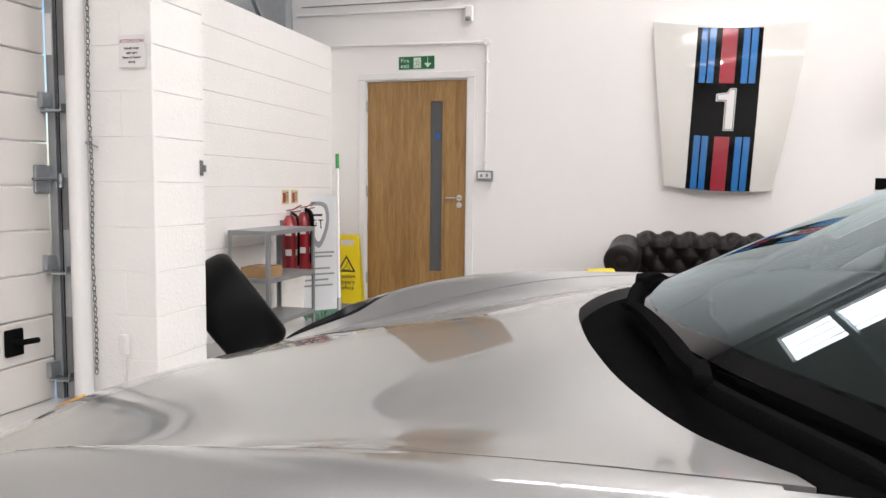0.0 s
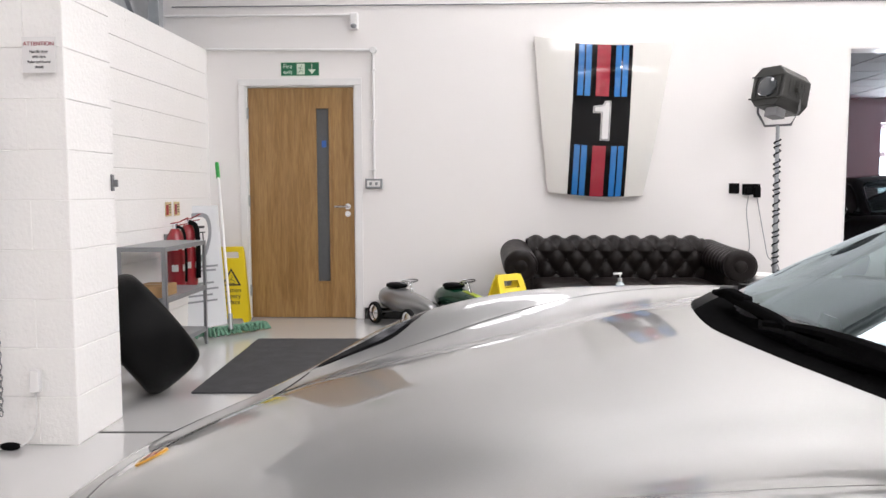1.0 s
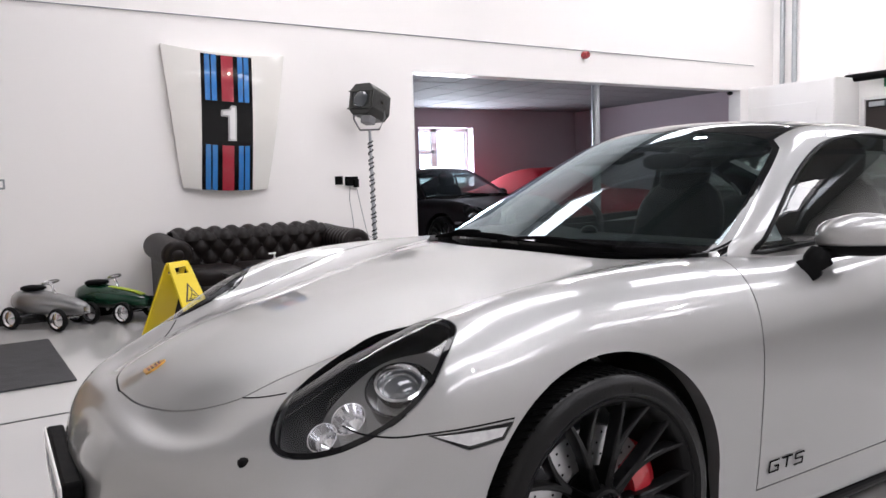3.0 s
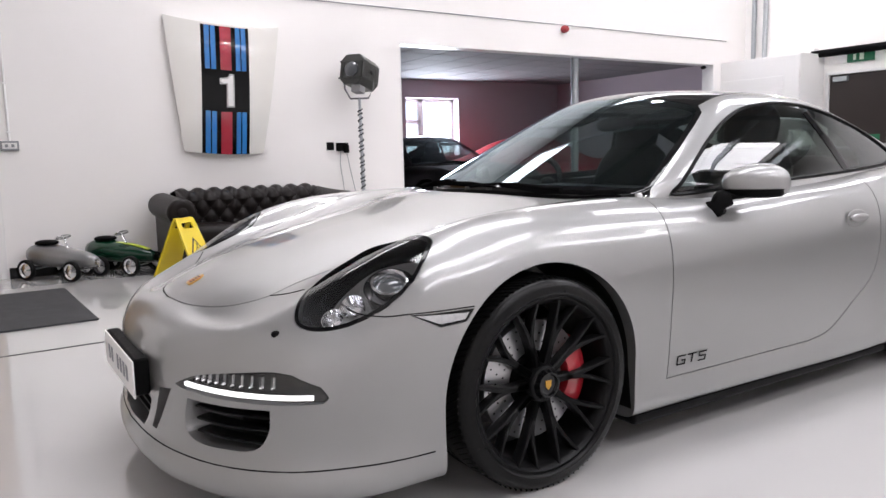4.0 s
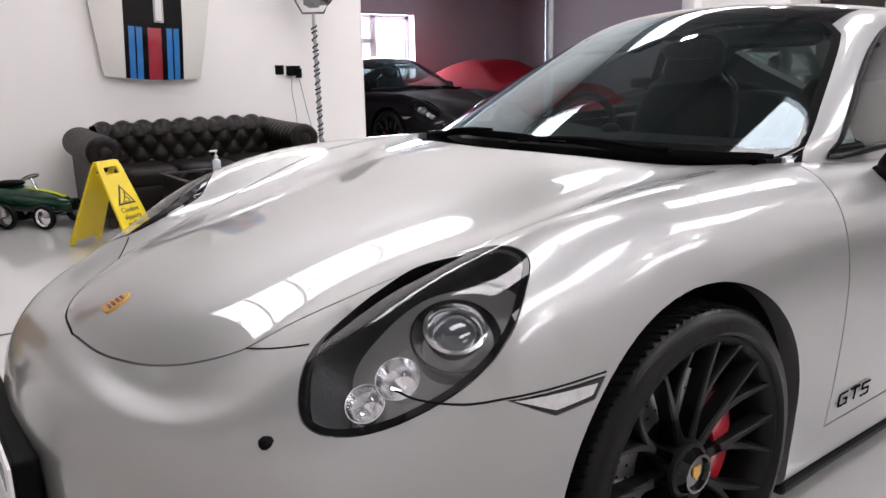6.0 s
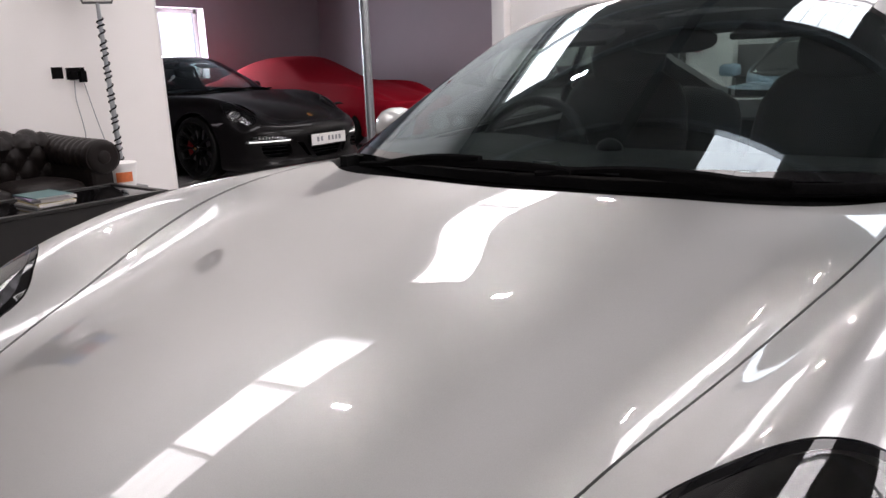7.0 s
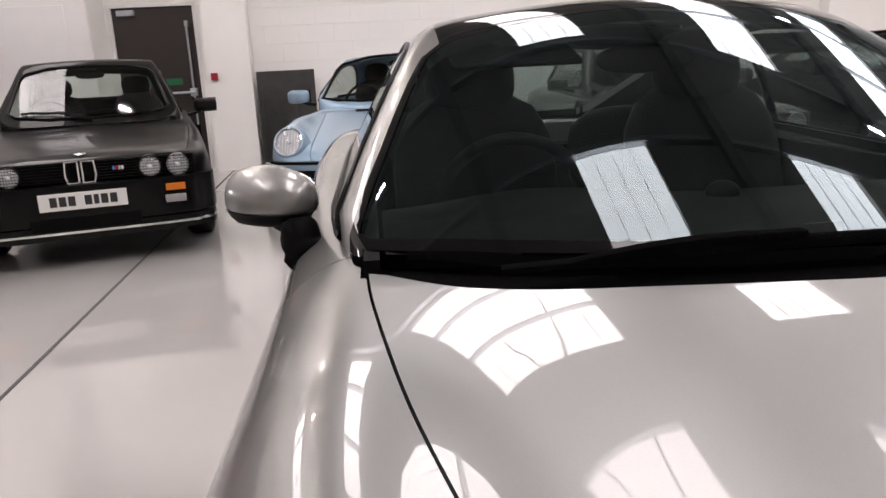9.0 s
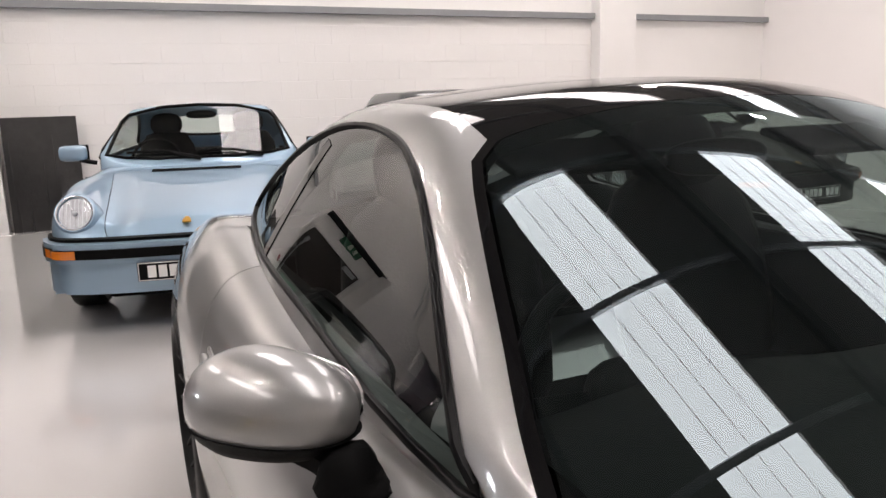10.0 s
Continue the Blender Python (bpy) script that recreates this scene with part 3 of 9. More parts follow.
# side room seen through the opening
ROOM_N = 11.0
struct("room_wall_west", boxbm(1.9, 2.1, YN + 0.2, ROOM_N, 0, 2.45), M["mauve"], "mauve-grey plaster wall")
struct("room_wall_east", boxbm(XE + 0.0, XE + 0.2, YN + 0.2, ROOM_N, 0, 2.45), M["mauve"], "mauve-grey plaster wall")
WIN_X0, WIN_X1, WIN_Z0, WIN_Z1 = 5.17, 6.36, 1.01, 2.10
wall_with("room_wall_north", M["mauve"], 1.9, XE + 0.2, ROOM_N, ROOM_N + 0.3, 0, 2.45, [(WIN_X0, WIN_X1, WIN_Z0, WIN_Z1)], "x", "mauve-grey plaster wall with a small window")
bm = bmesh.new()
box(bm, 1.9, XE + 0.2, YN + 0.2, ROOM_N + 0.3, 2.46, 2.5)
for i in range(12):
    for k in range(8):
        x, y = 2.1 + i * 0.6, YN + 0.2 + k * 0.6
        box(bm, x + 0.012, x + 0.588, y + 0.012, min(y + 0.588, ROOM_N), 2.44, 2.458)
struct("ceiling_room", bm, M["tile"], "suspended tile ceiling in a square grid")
struct("room_column", (lambda b: (tube(b, [(5.58, 6.82, 0), (5.58, 6.82, 2.44)], 0.055, 20), b)[1])(bmesh.new()), M["galv"], "round grey steel column", 40)
area("window_daylight", ((WIN_X0 + WIN_X1) / 2, ROOM_N + 0.2, 1.55), 1.0, 0.95, 75, ((WIN_X0 + WIN_X1) / 2, 0, 1.3), (0.86, 0.93, 1.0))


# ---- block wall, pier and sectional door ----
def blocks(parent, u0, u1, z0, z1, put, L=0.44, H=0.222, shift=0.0, proud=0.010, open_ends=True):
    """Courses of separate painted blocks laid on a wall face."""
    rows = int(round((z1 - z0) / H))
    h = (z1 - z0) / rows
    cache = {}
    for r in range(rows):
        u = u0 - (L / 2 if r % 2 else 0) + shift
        while u < u1 - 0.02:
            a, b = max(u, u0), min(u + L, u1)
            if b - a > 0.03:
                key = round(b - a, 2)
                if key not in cache:
                    bm = bmesh.new()
                    if open_ends:
                        box(bm, 0.0002, b - a - 0.0002, -0.012, proud, 0.0004, h - 0.0004, 0.0026, None, 1)
                    else:
                        prism(bm, [(-0.012, 0.0006), (proud - 0.004, 0.0006), (proud, 0.0042), (proud, h - 0.0042), (proud - 0.004, h - 0.0006), (-0.012, h - 0.0006)], "x", 0.0, b - a)
                    cache[key] = solid_of(bm, "block")
                    cache[key].materials.append(M["block"])
                o = new("block", cache[key])
                o.parent = parent
                o.matrix_basis = put(a, z0 + r * h) @ pose(0, random.uniform(-0.0015, 0.0015) * (1 if open_ends else 0.15), 0, 0, 0, 0)
            u += L


PIER_X, PIER_Y0, PIER_Y1, LW_X = -2.415, 3.083, 3.50, -3.005
pier = struct("wall_pier", boxbm(-3.03, PIER_X - 0.012, PIER_Y0 + 0.012, PIER_Y1, 0, 4.4), M["block"], "white-painted block pier beside the sectional door")
lw = struct("wall_block_west", boxbm(LW_X - 0.2, LW_X - 0.012, PIER_Y1, YN, 0, 2.37), M["block"], "white-painted block wall")


# ---- the silver coupe ----
def offset_outline(pts, d):
    """An outline moved outwards by d."""
    n = len(pts)
    A = sum(pts[i][0] * pts[(i + 1) % n][1] - pts[(i + 1) % n][0] * pts[i][1] for i in range(n))
    s = 1 if A > 0 else -1
    out = []
    for i in range(n):
        a, b, c = (np.array(pts[k % n]) for k in (i - 1, i, i + 1))
        e1, e2 = b - a, c - b
        n1 = np.array((e1[1], -e1[0])) / (np.linalg.norm(e1) + 1e-9)
        n2 = np.array((e2[1], -e2[0])) / (np.linalg.norm(e2) + 1e-9)
        m = n1 + n2
        m = m / max(0.3, np.linalg.norm(m) ** 2 / 2 + 1e-9) * 1.0
        out.append(tuple(b + s * d * m))
    return out


def cut(me, outline, axis, lo, hi, op, m=None):
    for tries in range(9):
        bm = bmesh.new()
        vs = prism(bm, outline, axis, lo, hi)
        if m is not None:
            bmesh.ops.transform(bm, matrix=m, verts=vs)
        bmesh.ops.translate(bm, vec=(0.00013 * tries ** 1.6, 0.00011 * tries ** 1.7, 0.00017 * tries ** 1.5), verts=vs)
        res = carve(me, solid_of(bm), op)
        if (op == "DIFFERENCE" and len(res.polygons) > 0.5 * len(me.polygons)) or (op != "DIFFERENCE" and 0 < len(res.polygons)):
            break
    return res


def in_outline(pts, x, y):
    ins = False
    for (xa, ya), (xb, yb) in zip(pts, pts[1:] + pts[:1]):
        if (ya > y) != (yb > y) and x < (xb - xa) * (y - ya) / (yb - ya) + xa:
            ins = not ins
    return ins


def mirrored(pts):
    """Closes a half outline of (x, y) over the centre line."""
    return list(pts) + [(x, -y) for x, y in pts[::-1] if abs(y) > 1e-6]


def flip(pts):
    return [(x, -y) for x, y in pts]


def circle(cx, cy, r, n=48, a0=0.0):
    return [(cx + r * math.cos(a0 + 2 * math.pi * k / n), cy + r * math.sin(a0 + 2 * math.pi * k / n)) for k in range(n)]


WB, TYRE_R = 2.45, 0.333
DRL = spline([(0.415, 0.405), (0.52, 0.447), (0.697, 0.476), (0.755, 0.47)], 4) + spline([(0.797, 0.436), (0.806, 0.405), (0.798, 0.389)], 3) + [(0.727, 0.387), (0.449, 0.396)]
INTAKE = spline([(0.47, 0.372), (0.448, 0.31), (0.455, 0.268), (0.504, 0.248), (0.598, 0.247), (0.675, 0.255), (0.708, 0.304), (0.717, 0.372)], 4)
SLIT = [(0.314, 0.372), (0.392, 0.385), (0.264, 0.229), (0.227, 0.2285)]
MARKER = [(-0.422, 0.608), (-0.225, 0.607), (-0.254, 0.572), (-0.338, 0.566)]
COWL = mirrored([(x + 0.0045, y) for x, y in spline([(0.265, 0), (0.272, 0.085), (0.29, 0.20), (0.312, 0.30), (0.35, 0.42), (0.412, 0.55), (0.45, 0.61), (0.505, 0.683)], 4)] + [(0.56, 0.71), (0.655, 0.72), (0.62, 0.64), (0.56, 0.52), (0.50, 0.30), (0.47, 0)])
HOOD = mirrored(spline([(-0.872, 0), (-0.855, 0.15), (-0.815, 0.27), (-0.765, 0.35), (-0.71, 0.405), (-0.675, 0.43)], 5) + spline([(-0.655, 0.437), (-0.54, 0.458), (-0.40, 0.498), (-0.30, 0.528), (-0.16, 0.578), (-0.03, 0.617), (0.10, 0.648), (0.24, 0.668), (0.38, 0.682), (0.50, 0.688)], 4) + spline([(0.505, 0.683), (0.45, 0.61), (0.412, 0.55), (0.35, 0.42), (0.312, 0.30), (0.29, 0.20), (0.272, 0.085), (0.265, 0)], 4)[1:])
SCREEN = mirrored(spline([(0.348, 0), (0.372, 0.2), (0.452, 0.42), (0.555, 0.60), (0.615, 0.69)], 6) + spline([(0.66, 0.722), (0.76, 0.695), (0.86, 0.66), (0.97, 0.622), (1.09, 0.578), (1.165, 0.545)], 5) + spline([(1.205, 0.505), (1.205, 0.42), (1.185, 0.22), (1.17, 0)], 5)[1:])
FRIT = mirrored([(0.2, 0), (0.2, 0.55), (0.40, 0.66), (0.53, 0.71)] + [(x + 0.004, y) for x, y in spline([(0.645, 0.725), (0.612, 0.69), (0.555, 0.60), (0.452, 0.42), (0.372, 0.2), (0.348, 0)], 6)])
SIDE_WIN = spline([(0.755, 0.880), (0.88, 0.958), (1.0, 1.035), (1.08, 1.082), (1.2, 1.142), (1.34, 1.195), (1.47, 1.222), (1.65, 1.236), (1.85, 1.226), (2.08, 1.178), (2.33, 1.088), (2.5, 1.0), (2.505, 0.965)], 6) + spline([(2.4, 0.948), (1.9, 0.925), (1.3, 0.902), (0.80, 0.876)], 4)
REAR_WIN = mirrored(spline([(2.12, 0), (2.14, 0.3), (2.17, 0.43)], 5) + spline([(2.4, 0.42), (2.75, 0.34), (2.85, 0.28)], 5) + spline([(2.87, 0.2), (2.89, 0)], 4)[1:])
DOOR = spline([(0.60, 0.247), (0.598, 0.5), (0.612, 0.75), (0.632, 0.95)], 4) + spline([(1.90, 0.98), (1.91, 0.75), (1.86, 0.51), (1.73, 0.385), (1.59, 0.278), (1.45, 0.25)], 6)


def lamp_frame(side):
    """The plane across a headlamp's mouth: origin near its middle, z outwards."""
    o = Vector((-0.46, 0.695 * side, 0.69))
    z = Vector((-0.55, 0.42 * side, 0.72)).normalized()
    x = Vector((0.80, 0.22 * side, 0.50))
    x = (x - z * x.dot(z)).normalized()
    y = z.cross(x)
    return Matrix((( x.x, y.x, z.x, o.x), (x.y, y.y, z.y, o.y), (x.z, y.z, z.z, o.z), (0, 0, 0, 1)))


LAMP = spline([(-0.231, -0.002), (-0.162, -0.095), (-0.056, -0.130), (0.05, -0.132), (0.13, -0.098), (0.197, -0.048), (0.216, 0.011), (0.168, 0.067), (0.094, 0.116), (0.004, 0.134), (-0.095, 0.123), (-0.186, 0.098), (-0.236, 0.055)], 5, True)


def wheel(car, place, side, paint):
    """Tyre, mesh-spoke centre-lock rim, disc and caliper; outer face towards side."""
    w = part("wheel", (lambda b: (revolve(b, [(0.262, 0.106), (0.269, 0.114), (0.277, 0.112), (0.272, 0.09), (0.262, 0.05), (0.258, -0.1), (0.248, -0.1), (0.248, 0.07), (0.256, 0.098)], 64), b)[1])(bmesh.new()), M["wheelblack"], car, "satin black mesh-spoke wheel", 30)
    w.matrix_basis = pose(*place, 0, 0, 0 if side > 0 else 180)
    prof = [(0.272, 0.100), (0.276, 0.113), (0.281, 0.121), (0.287, 0.124), (0.292, 0.1215), (0.305, 0.1205), (0.318, 0.114), (0.327, 0.104), (0.331, 0.088), (0.333, 0.05), (0.333, -0.05), (0.332, -0.085), (0.322, -0.11), (0.30, -0.122), (0.272, -0.11)]
    part("tyre", (lambda b: (revolve(b, prof, 72), b)[1])(bmesh.new()), M["tyreshine"], w, "low-profile black rubber tyre", 35)
    bm = bmesh.new()
    for k in range(96):
        a = 2 * math.pi * k / 96
        for sg in (-1, 1):
            m = Euler((0, a, 0)).to_matrix().to_4x4() @ pose(0, 0.062 * sg, 0.3332, 0, 0, 28 * sg)
            box(bm, -0.0022, 0.0022, -0.045, 0.045, -0.004, 0.0002, 0, m)
    tagged(part("tread", bm, M["plastic"], w), kind="stuff")
    bm = bmesh.new()
    revolve(bm, [(0.0, 0.098), (0.040, 0.098), (0.055, 0.09), (0.062, 0.075), (0.062, 0.03), (0.0, 0.03)], 40, None, "y", False)
    for k in range(10):
        a0 = 2 * math.pi * k / 10
        sp = []
        for da in (-0.155, 0.155):
            pts = []
            for t in np.linspace(0, 1, 7):
                r = 0.05 + 0.214 * t
                fork = max(0, (t - 0.38) / 0.62)
                a = a0 + da * fork * (1.15 - 0.15 * fork)
                pts.append((r, a, 0.082 + 0.028 * t - 0.012 * math.sin(t * math.pi), 0.0078 - 0.0014 * t + 0.006 * (1 - t) ** 2))
            sp.append(pts)
        for pts in sp:
            prev = None
            for r, a, h, hw in pts:
                c = Vector((math.cos(a) * r, 0, math.sin(a) * r))
                tdir = Vector((-math.sin(a), 0, math.cos(a)))
                ring = [bm.verts.new(c + tdir * q + Vector((0, hh, 0))) for q, hh in ((-hw * 1.1, h - 0.035), (-hw, h - 0.004), (-hw * 0.6, h), (hw * 0.6, h), (hw, h - 0.004), (hw * 1.1, h - 0.035))]
                if prev:
                    for i in range(6):
                        bm.faces.new((prev[i], prev[(i + 1) % 6], ring[(i + 1) % 6], ring[i]))
                else:
                    bm.faces.new(ring)
                prev = ring
            bm.faces.new(prev[::-1])
    part("spokes", bm, M["wheelblack"], w, "", 35)
    bm = bmesh.new()
    revolve(bm, [(0.0, 0.104), (0.030, 0.104), (0.034, 0.112), (0.040, 0.112), (0.044, 0.10), (0.05, 0.09), (0.0, 0.085)], 36, None, "y", False)
    part("centre_lock", bm, M["gblack"], w, "", 30)
    bm = bmesh.new()
    prism(bm, [(-0.011, 0.014), (0.011, 0.014), (0.011, -0.003), (0.0, -0.016), (-0.011, -0.003)], "y", 0.103, 0.107)
    part("badge", bm, M["gold"], w, "small gold crest")
    bm = bmesh.new()
    revolve(bm, [(0.09, 0.03), (0.190, 0.03), (0.190, 0.0), (0.09, 0.0)], 56)
    part("brake_disc", bm, M["disc"], w, "grey drilled brake disc", 30)
    bm = bmesh.new()
    for k in range(30):
        for i in range(3):
            a = 2 * math.pi * (k + i * 0.33) / 30
            r = 0.122 + 0.026 * i
            m = pose(math.cos(a) * r, 0.031, math.sin(a) * r, 90, 0, 0)
            bmesh.ops.create_circle(bm, cap_ends=True, radius=0.0035, segments=8, matrix=m)
    tagged(part("drill_holes", bm, M["plastic"], w), kind="stuff")
    bm = bmesh.new()
    revolve(bm, [(0.0, 0.036), (0.09, 0.036), (0.095, 0.028), (0.095, 0.0), (0.0, 0.0)], 40, None, "y", False)
    part("disc_hat", bm, M["plastic"], w, "", 30)
    bm = bmesh.new()
    prev = None
    for t in np.linspace(-0.62, 0.62, 13):
        ring = []
        th = 0.028 * (1 - 0.35 * abs(t / 0.62) ** 3)
        for r, h in ((0.116, 0.034), (0.122, 0.034 + th), (0.172, 0.036 + th), (0.200, 0.03 + th * 0.7), (0.206, -0.02), (0.116, -0.02)):
            a = t + (0 if side > 0 else math.pi)
            ring.append(bm.verts.new((math.cos(a) * r, h, math.sin(a) * r)))
        if prev:
            for i in range(6):
                bm.faces.new((prev[i], prev[(i + 1) % 6], ring[(i + 1) % 6], ring[i]))
        else:
            bm.faces.new(ring)
        prev = ring
    bm.faces.new(prev[::-1])
    part("caliper", bm, M["red"], w, "red brake caliper", 40)
    return w


def arch(x, r):
    """A wheel opening: a half circle on straight lower ends, open below."""
    top = [(x + r * math.cos(math.pi * k / 40), 0.332 + r * math.sin(math.pi * k / 40)) for k in range(41)]
    return [(x + r + 0.022, 0.02), (x + r + 0.018, 0.16)] + top + [(x - r + 0.004, 0.16), (x - r + 0.008, 0.02)]


def keep_outer(me, tree, limit=0.004):
    """Leaves only the faces that lie on the outer skin."""
    bm = bmesh.new()
    bm.from_mesh(me)
    far = [f for f in bm.faces if tree.find_nearest(f.calc_center_median())[3] > limit or abs(tree.find_nearest(f.calc_center_median())[1].dot(f.normal)) < 0.6]
    bmesh.ops.delete(bm, geom=far, context="FACES")
    bm.to_mesh(me)
    bm.free()


def make_coupe():
    body, top = CoupeBody(), CoupeTop()
    inner = CoupeTop(0.032)
    car = thing("sports_car", (-0.466, 1.256, 0), "silver metallic sports coupe with black mesh wheels on the showroom floor", "car", turn=0.0)
    paint = M["silver"]
    me = body.mesh
    # headlamp pockets
    for s in (-1, 1):
        me = cut(me, LAMP if s > 0 else flip(LAMP), "z", -0.10, 0.25, "DIFFERENCE", lamp_frame(s))
    for x in (0.052, WB + 0.04):
        r = 0.378
        for s in (-1, 1):
            d = (0.56 if x < 1 else 0.715) * s
            me = cut(me, arch(x, r), "y", min(d, 1.2 * s), max(d, 1.2 * s), "DIFFERENCE")
    # front intakes and lamp bars
    for s in (-1, 1):
        me = cut(me, [(y * s, z) for y, z in INTAKE], "x", -1.2, -0.60, "DIFFERENCE")
        me = cut(me, [(y * s, z) for y, z in SLIT], "x", -1.2, -0.84, "DIFFERENCE")
        me = cut(me, [(y * s, z) for y, z in DRL], "x", -1.2, -0.58, "DIFFERENCE")
    me = cut(me, spline([(-0.205, 0.345), (0.205, 0.345), (0.165, 0.225), (0.1, 0.212), (-0.1, 0.212), (-0.165, 0.225)], 3, True), "x", -1.2, -0.84, "DIFFERENCE")
    for s in (-1, 1):
        me = cut(me, MARKER, "y", min(0.84 * s, 1.2 * s), max(0.84 * s, 1.2 * s), "DIFFERENCE")
    # bonnet and doors come out of the same skin with a real gap
    hood = cut(me, HOOD, "z", 0.5, 1.2, "INTERSECT")
    cowl = cut(me, COWL, "z", 0.78, 1.2, "INTERSECT")
    me = cut(me, offset_outline(COWL, 0.001), "z", 0.78, 1.2, "DIFFERENCE")
    doors = []
    for s in (-1, 1):
        lo, hi = min(0.705 * s, 1.2 * s), max(0.705 * s, 1.2 * s)
        doors.append((s, cut(me, DOOR, "y", lo, hi, "INTERSECT")))
        me = cut(me, offset_outline(DOOR, 0.004), "y", min(0.69 * s, 1.2 * s), max(0.69 * s, 1.2 * s), "DIFFERENCE")
    # cabin hollow
    cab = spline([(0.62, 0.40), (0.52, 0.60), (0.475, 0.90), (0.465, 1.3)], 4) + [(2.42, 1.3), (2.30, 0.62), (2.0, 0.42)]
    me = cut(me, cab, "y", -0.70, 0.70, "DIFFERENCE")
    me = cut(me, offset_outline(HOOD, 0.0045), "z", 0.45, 1.2, "DIFFERENCE")
    for name, m, lab in [("body", me, "silver metallic body shell"), ("bonnet", hood, ""), ("scuttle", cowl, "black plastic scuttle below the windscreen")] + [("door", d, "") for _, d in doors]:
        o = new(name, body.shade(m))
        o.data.materials.clear()
        o.data.materials.append(paint)
        if name == "scuttle":
            o.data.materials.clear()
            o.data.materials.append(M["scuttle"])
            o.matrix_basis = pose(0, 0, -0.022)
        o.parent = car
        if lab:
            o["label"] = lab
    # glasshouse
    shell = carve(top.mesh, inner.mesh, "DIFFERENCE")
    wide = [(0.1, -1.2), (3.4, -1.2), (3.4, 1.2), (0.1, 1.2)]
    shell = cut(shell, wide, "z", 0.84, 1.6, "INTERSECT")
    scr = cut(shell, SCREEN, "z", 0.5, 1.6, "INTERSECT")
    shell = cut(shell, SCREEN, "z", 0.5, 1.6, "DIFFERENCE")
    clear = offset_outline(SCREEN, -0.022)
    border = cut(scr, clear, "z", 0.5, 1.6, "DIFFERENCE")
    scr = cut(scr, clear, "z", 0.5, 1.6, "INTERSECT")
    frit = cut(shell, FRIT, "z", 0.5, 1.0, "INTERSECT")
    shell = cut(shell, FRIT, "z", 0.5, 1.0, "DIFFERENCE")
    rear = cut(shell, REAR_WIN, "z", 0.5, 1.6, "INTERSECT")
    shell = cut(shell, REAR_WIN, "z", 0.5, 1.6, "DIFFERENCE")
    sides = []
    for s in (-1, 1):
        lo, hi = min(0.30 * s, 1.2 * s), max(0.30 * s, 1.2 * s)
        sides.append(cut(shell, SIDE_WIN, "y", lo, hi, "INTERSECT"))
        shell = cut(shell, SIDE_WIN, "y", lo, hi, "DIFFERENCE")
    RP = mirrored([(1.10, 0), (1.10, 0.5)] + spline([(1.15, 0.50), (1.5, 0.495), (1.9, 0.47)], 5) + [(1.9, 0.2), (1.9, 0)])
    panel = cut(shell, RP, "z", 1.0, 1.6, "INTERSECT")
    shell = cut(shell, RP, "z", 1.0, 1.6, "DIFFERENCE")
    for name, m, mt, lab in [("roof", shell, paint, ""), ("roof_panel", panel, M["gblack"], "gloss black glass roof panel"), ("screen_base", frit, M["sblack"], ""), ("screen_border", border, M["gblack"], "black printed border of the windscreen"), ("windscreen", scr, M["wscreen"], "tinted windscreen"), ("rear_window", rear, M["side"], "")] + [("side_window", g, M["side"], "") for g in sides]:
        o = new(name, top.shade(m))
        o.data.materials.clear()
        o.data.materials.append(mt)
        o.parent = car
        if lab:
            o["label"] = lab
        if "window" in name or name == "windscreen":
            keep_outer(o.data, top.tree)
        elif name == "roof":
            o.data.materials.append(M["cabin"])
            for p in o.data.polygons:
                near = top.tree.find_nearest(p.center)
                if near[3] > 0.008 and near[1].dot(p.normal) < -0.3:
                    p.material_index = 1
    for s in (-1, 1):
        for x in (0.0, WB):
            wheel(car, (x + 0.04, 0.788 * s + (0.01 * s if x else 0), TYRE_R), s, paint)
    dress_coupe(car, body, top, paint)
    return car, body, top


def text_bm(words, size, depth=0.002, spacing=1.0, align="CENTER"):
    """Raised lettering as a bmesh in the x-z plane, facing -y."""
    c = bpy.data.curves.new("words", "FONT")
    c.body, c.size, c.extrude, c.align_x, c.align_y, c.space_character = words, size, depth / 2, align, "CENTER", spacing
    o = new("words", c)
    bpy.context.view_layer.update()
    me = bpy.data.meshes.new_from_object(o.evaluated_get(bpy.context.evaluated_depsgraph_get()))
    bpy.data.objects.remove(o)
    bm = bmesh.new()
    bm.from_mesh(me)
    bmesh.ops.transform(bm, matrix=pose(0, 0, 0, 90, 0, 0), verts=bm.verts)
    return bm


def sweep(bm, pts, w, h, up=Vector((0, 0, 1))):
    """A flat bar of width w and height h along points."""
    prev = None
    pts = [Vector(p) for p in pts]
    for i, p in enumerate(pts):
        d = (pts[min(i + 1, len(pts) - 1)] - pts[max(i - 1, 0)]).normalized()
        u = d.cross(up).normalized()
        v = u.cross(d)
        ww = w[i] if isinstance(w, (list, tuple)) else w
        hh = h[i] if isinstance(h, (list, tuple)) else h
        ring = [bm.verts.new(p + u * a * ww / 2 + v * b * hh / 2) for a, b in ((-1, -1), (1, -1), (1, 0.4), (0.6, 1), (-0.6, 1), (-1, 0.4))]
        if prev:
            for k in range(6):
                bm.faces.new((prev[k], prev[(k + 1) % 6], ring[(k + 1) % 6], ring[k]))
        else:
            bm.faces.new(ring[::-1])
        prev = ring
    bm.faces.new(prev)


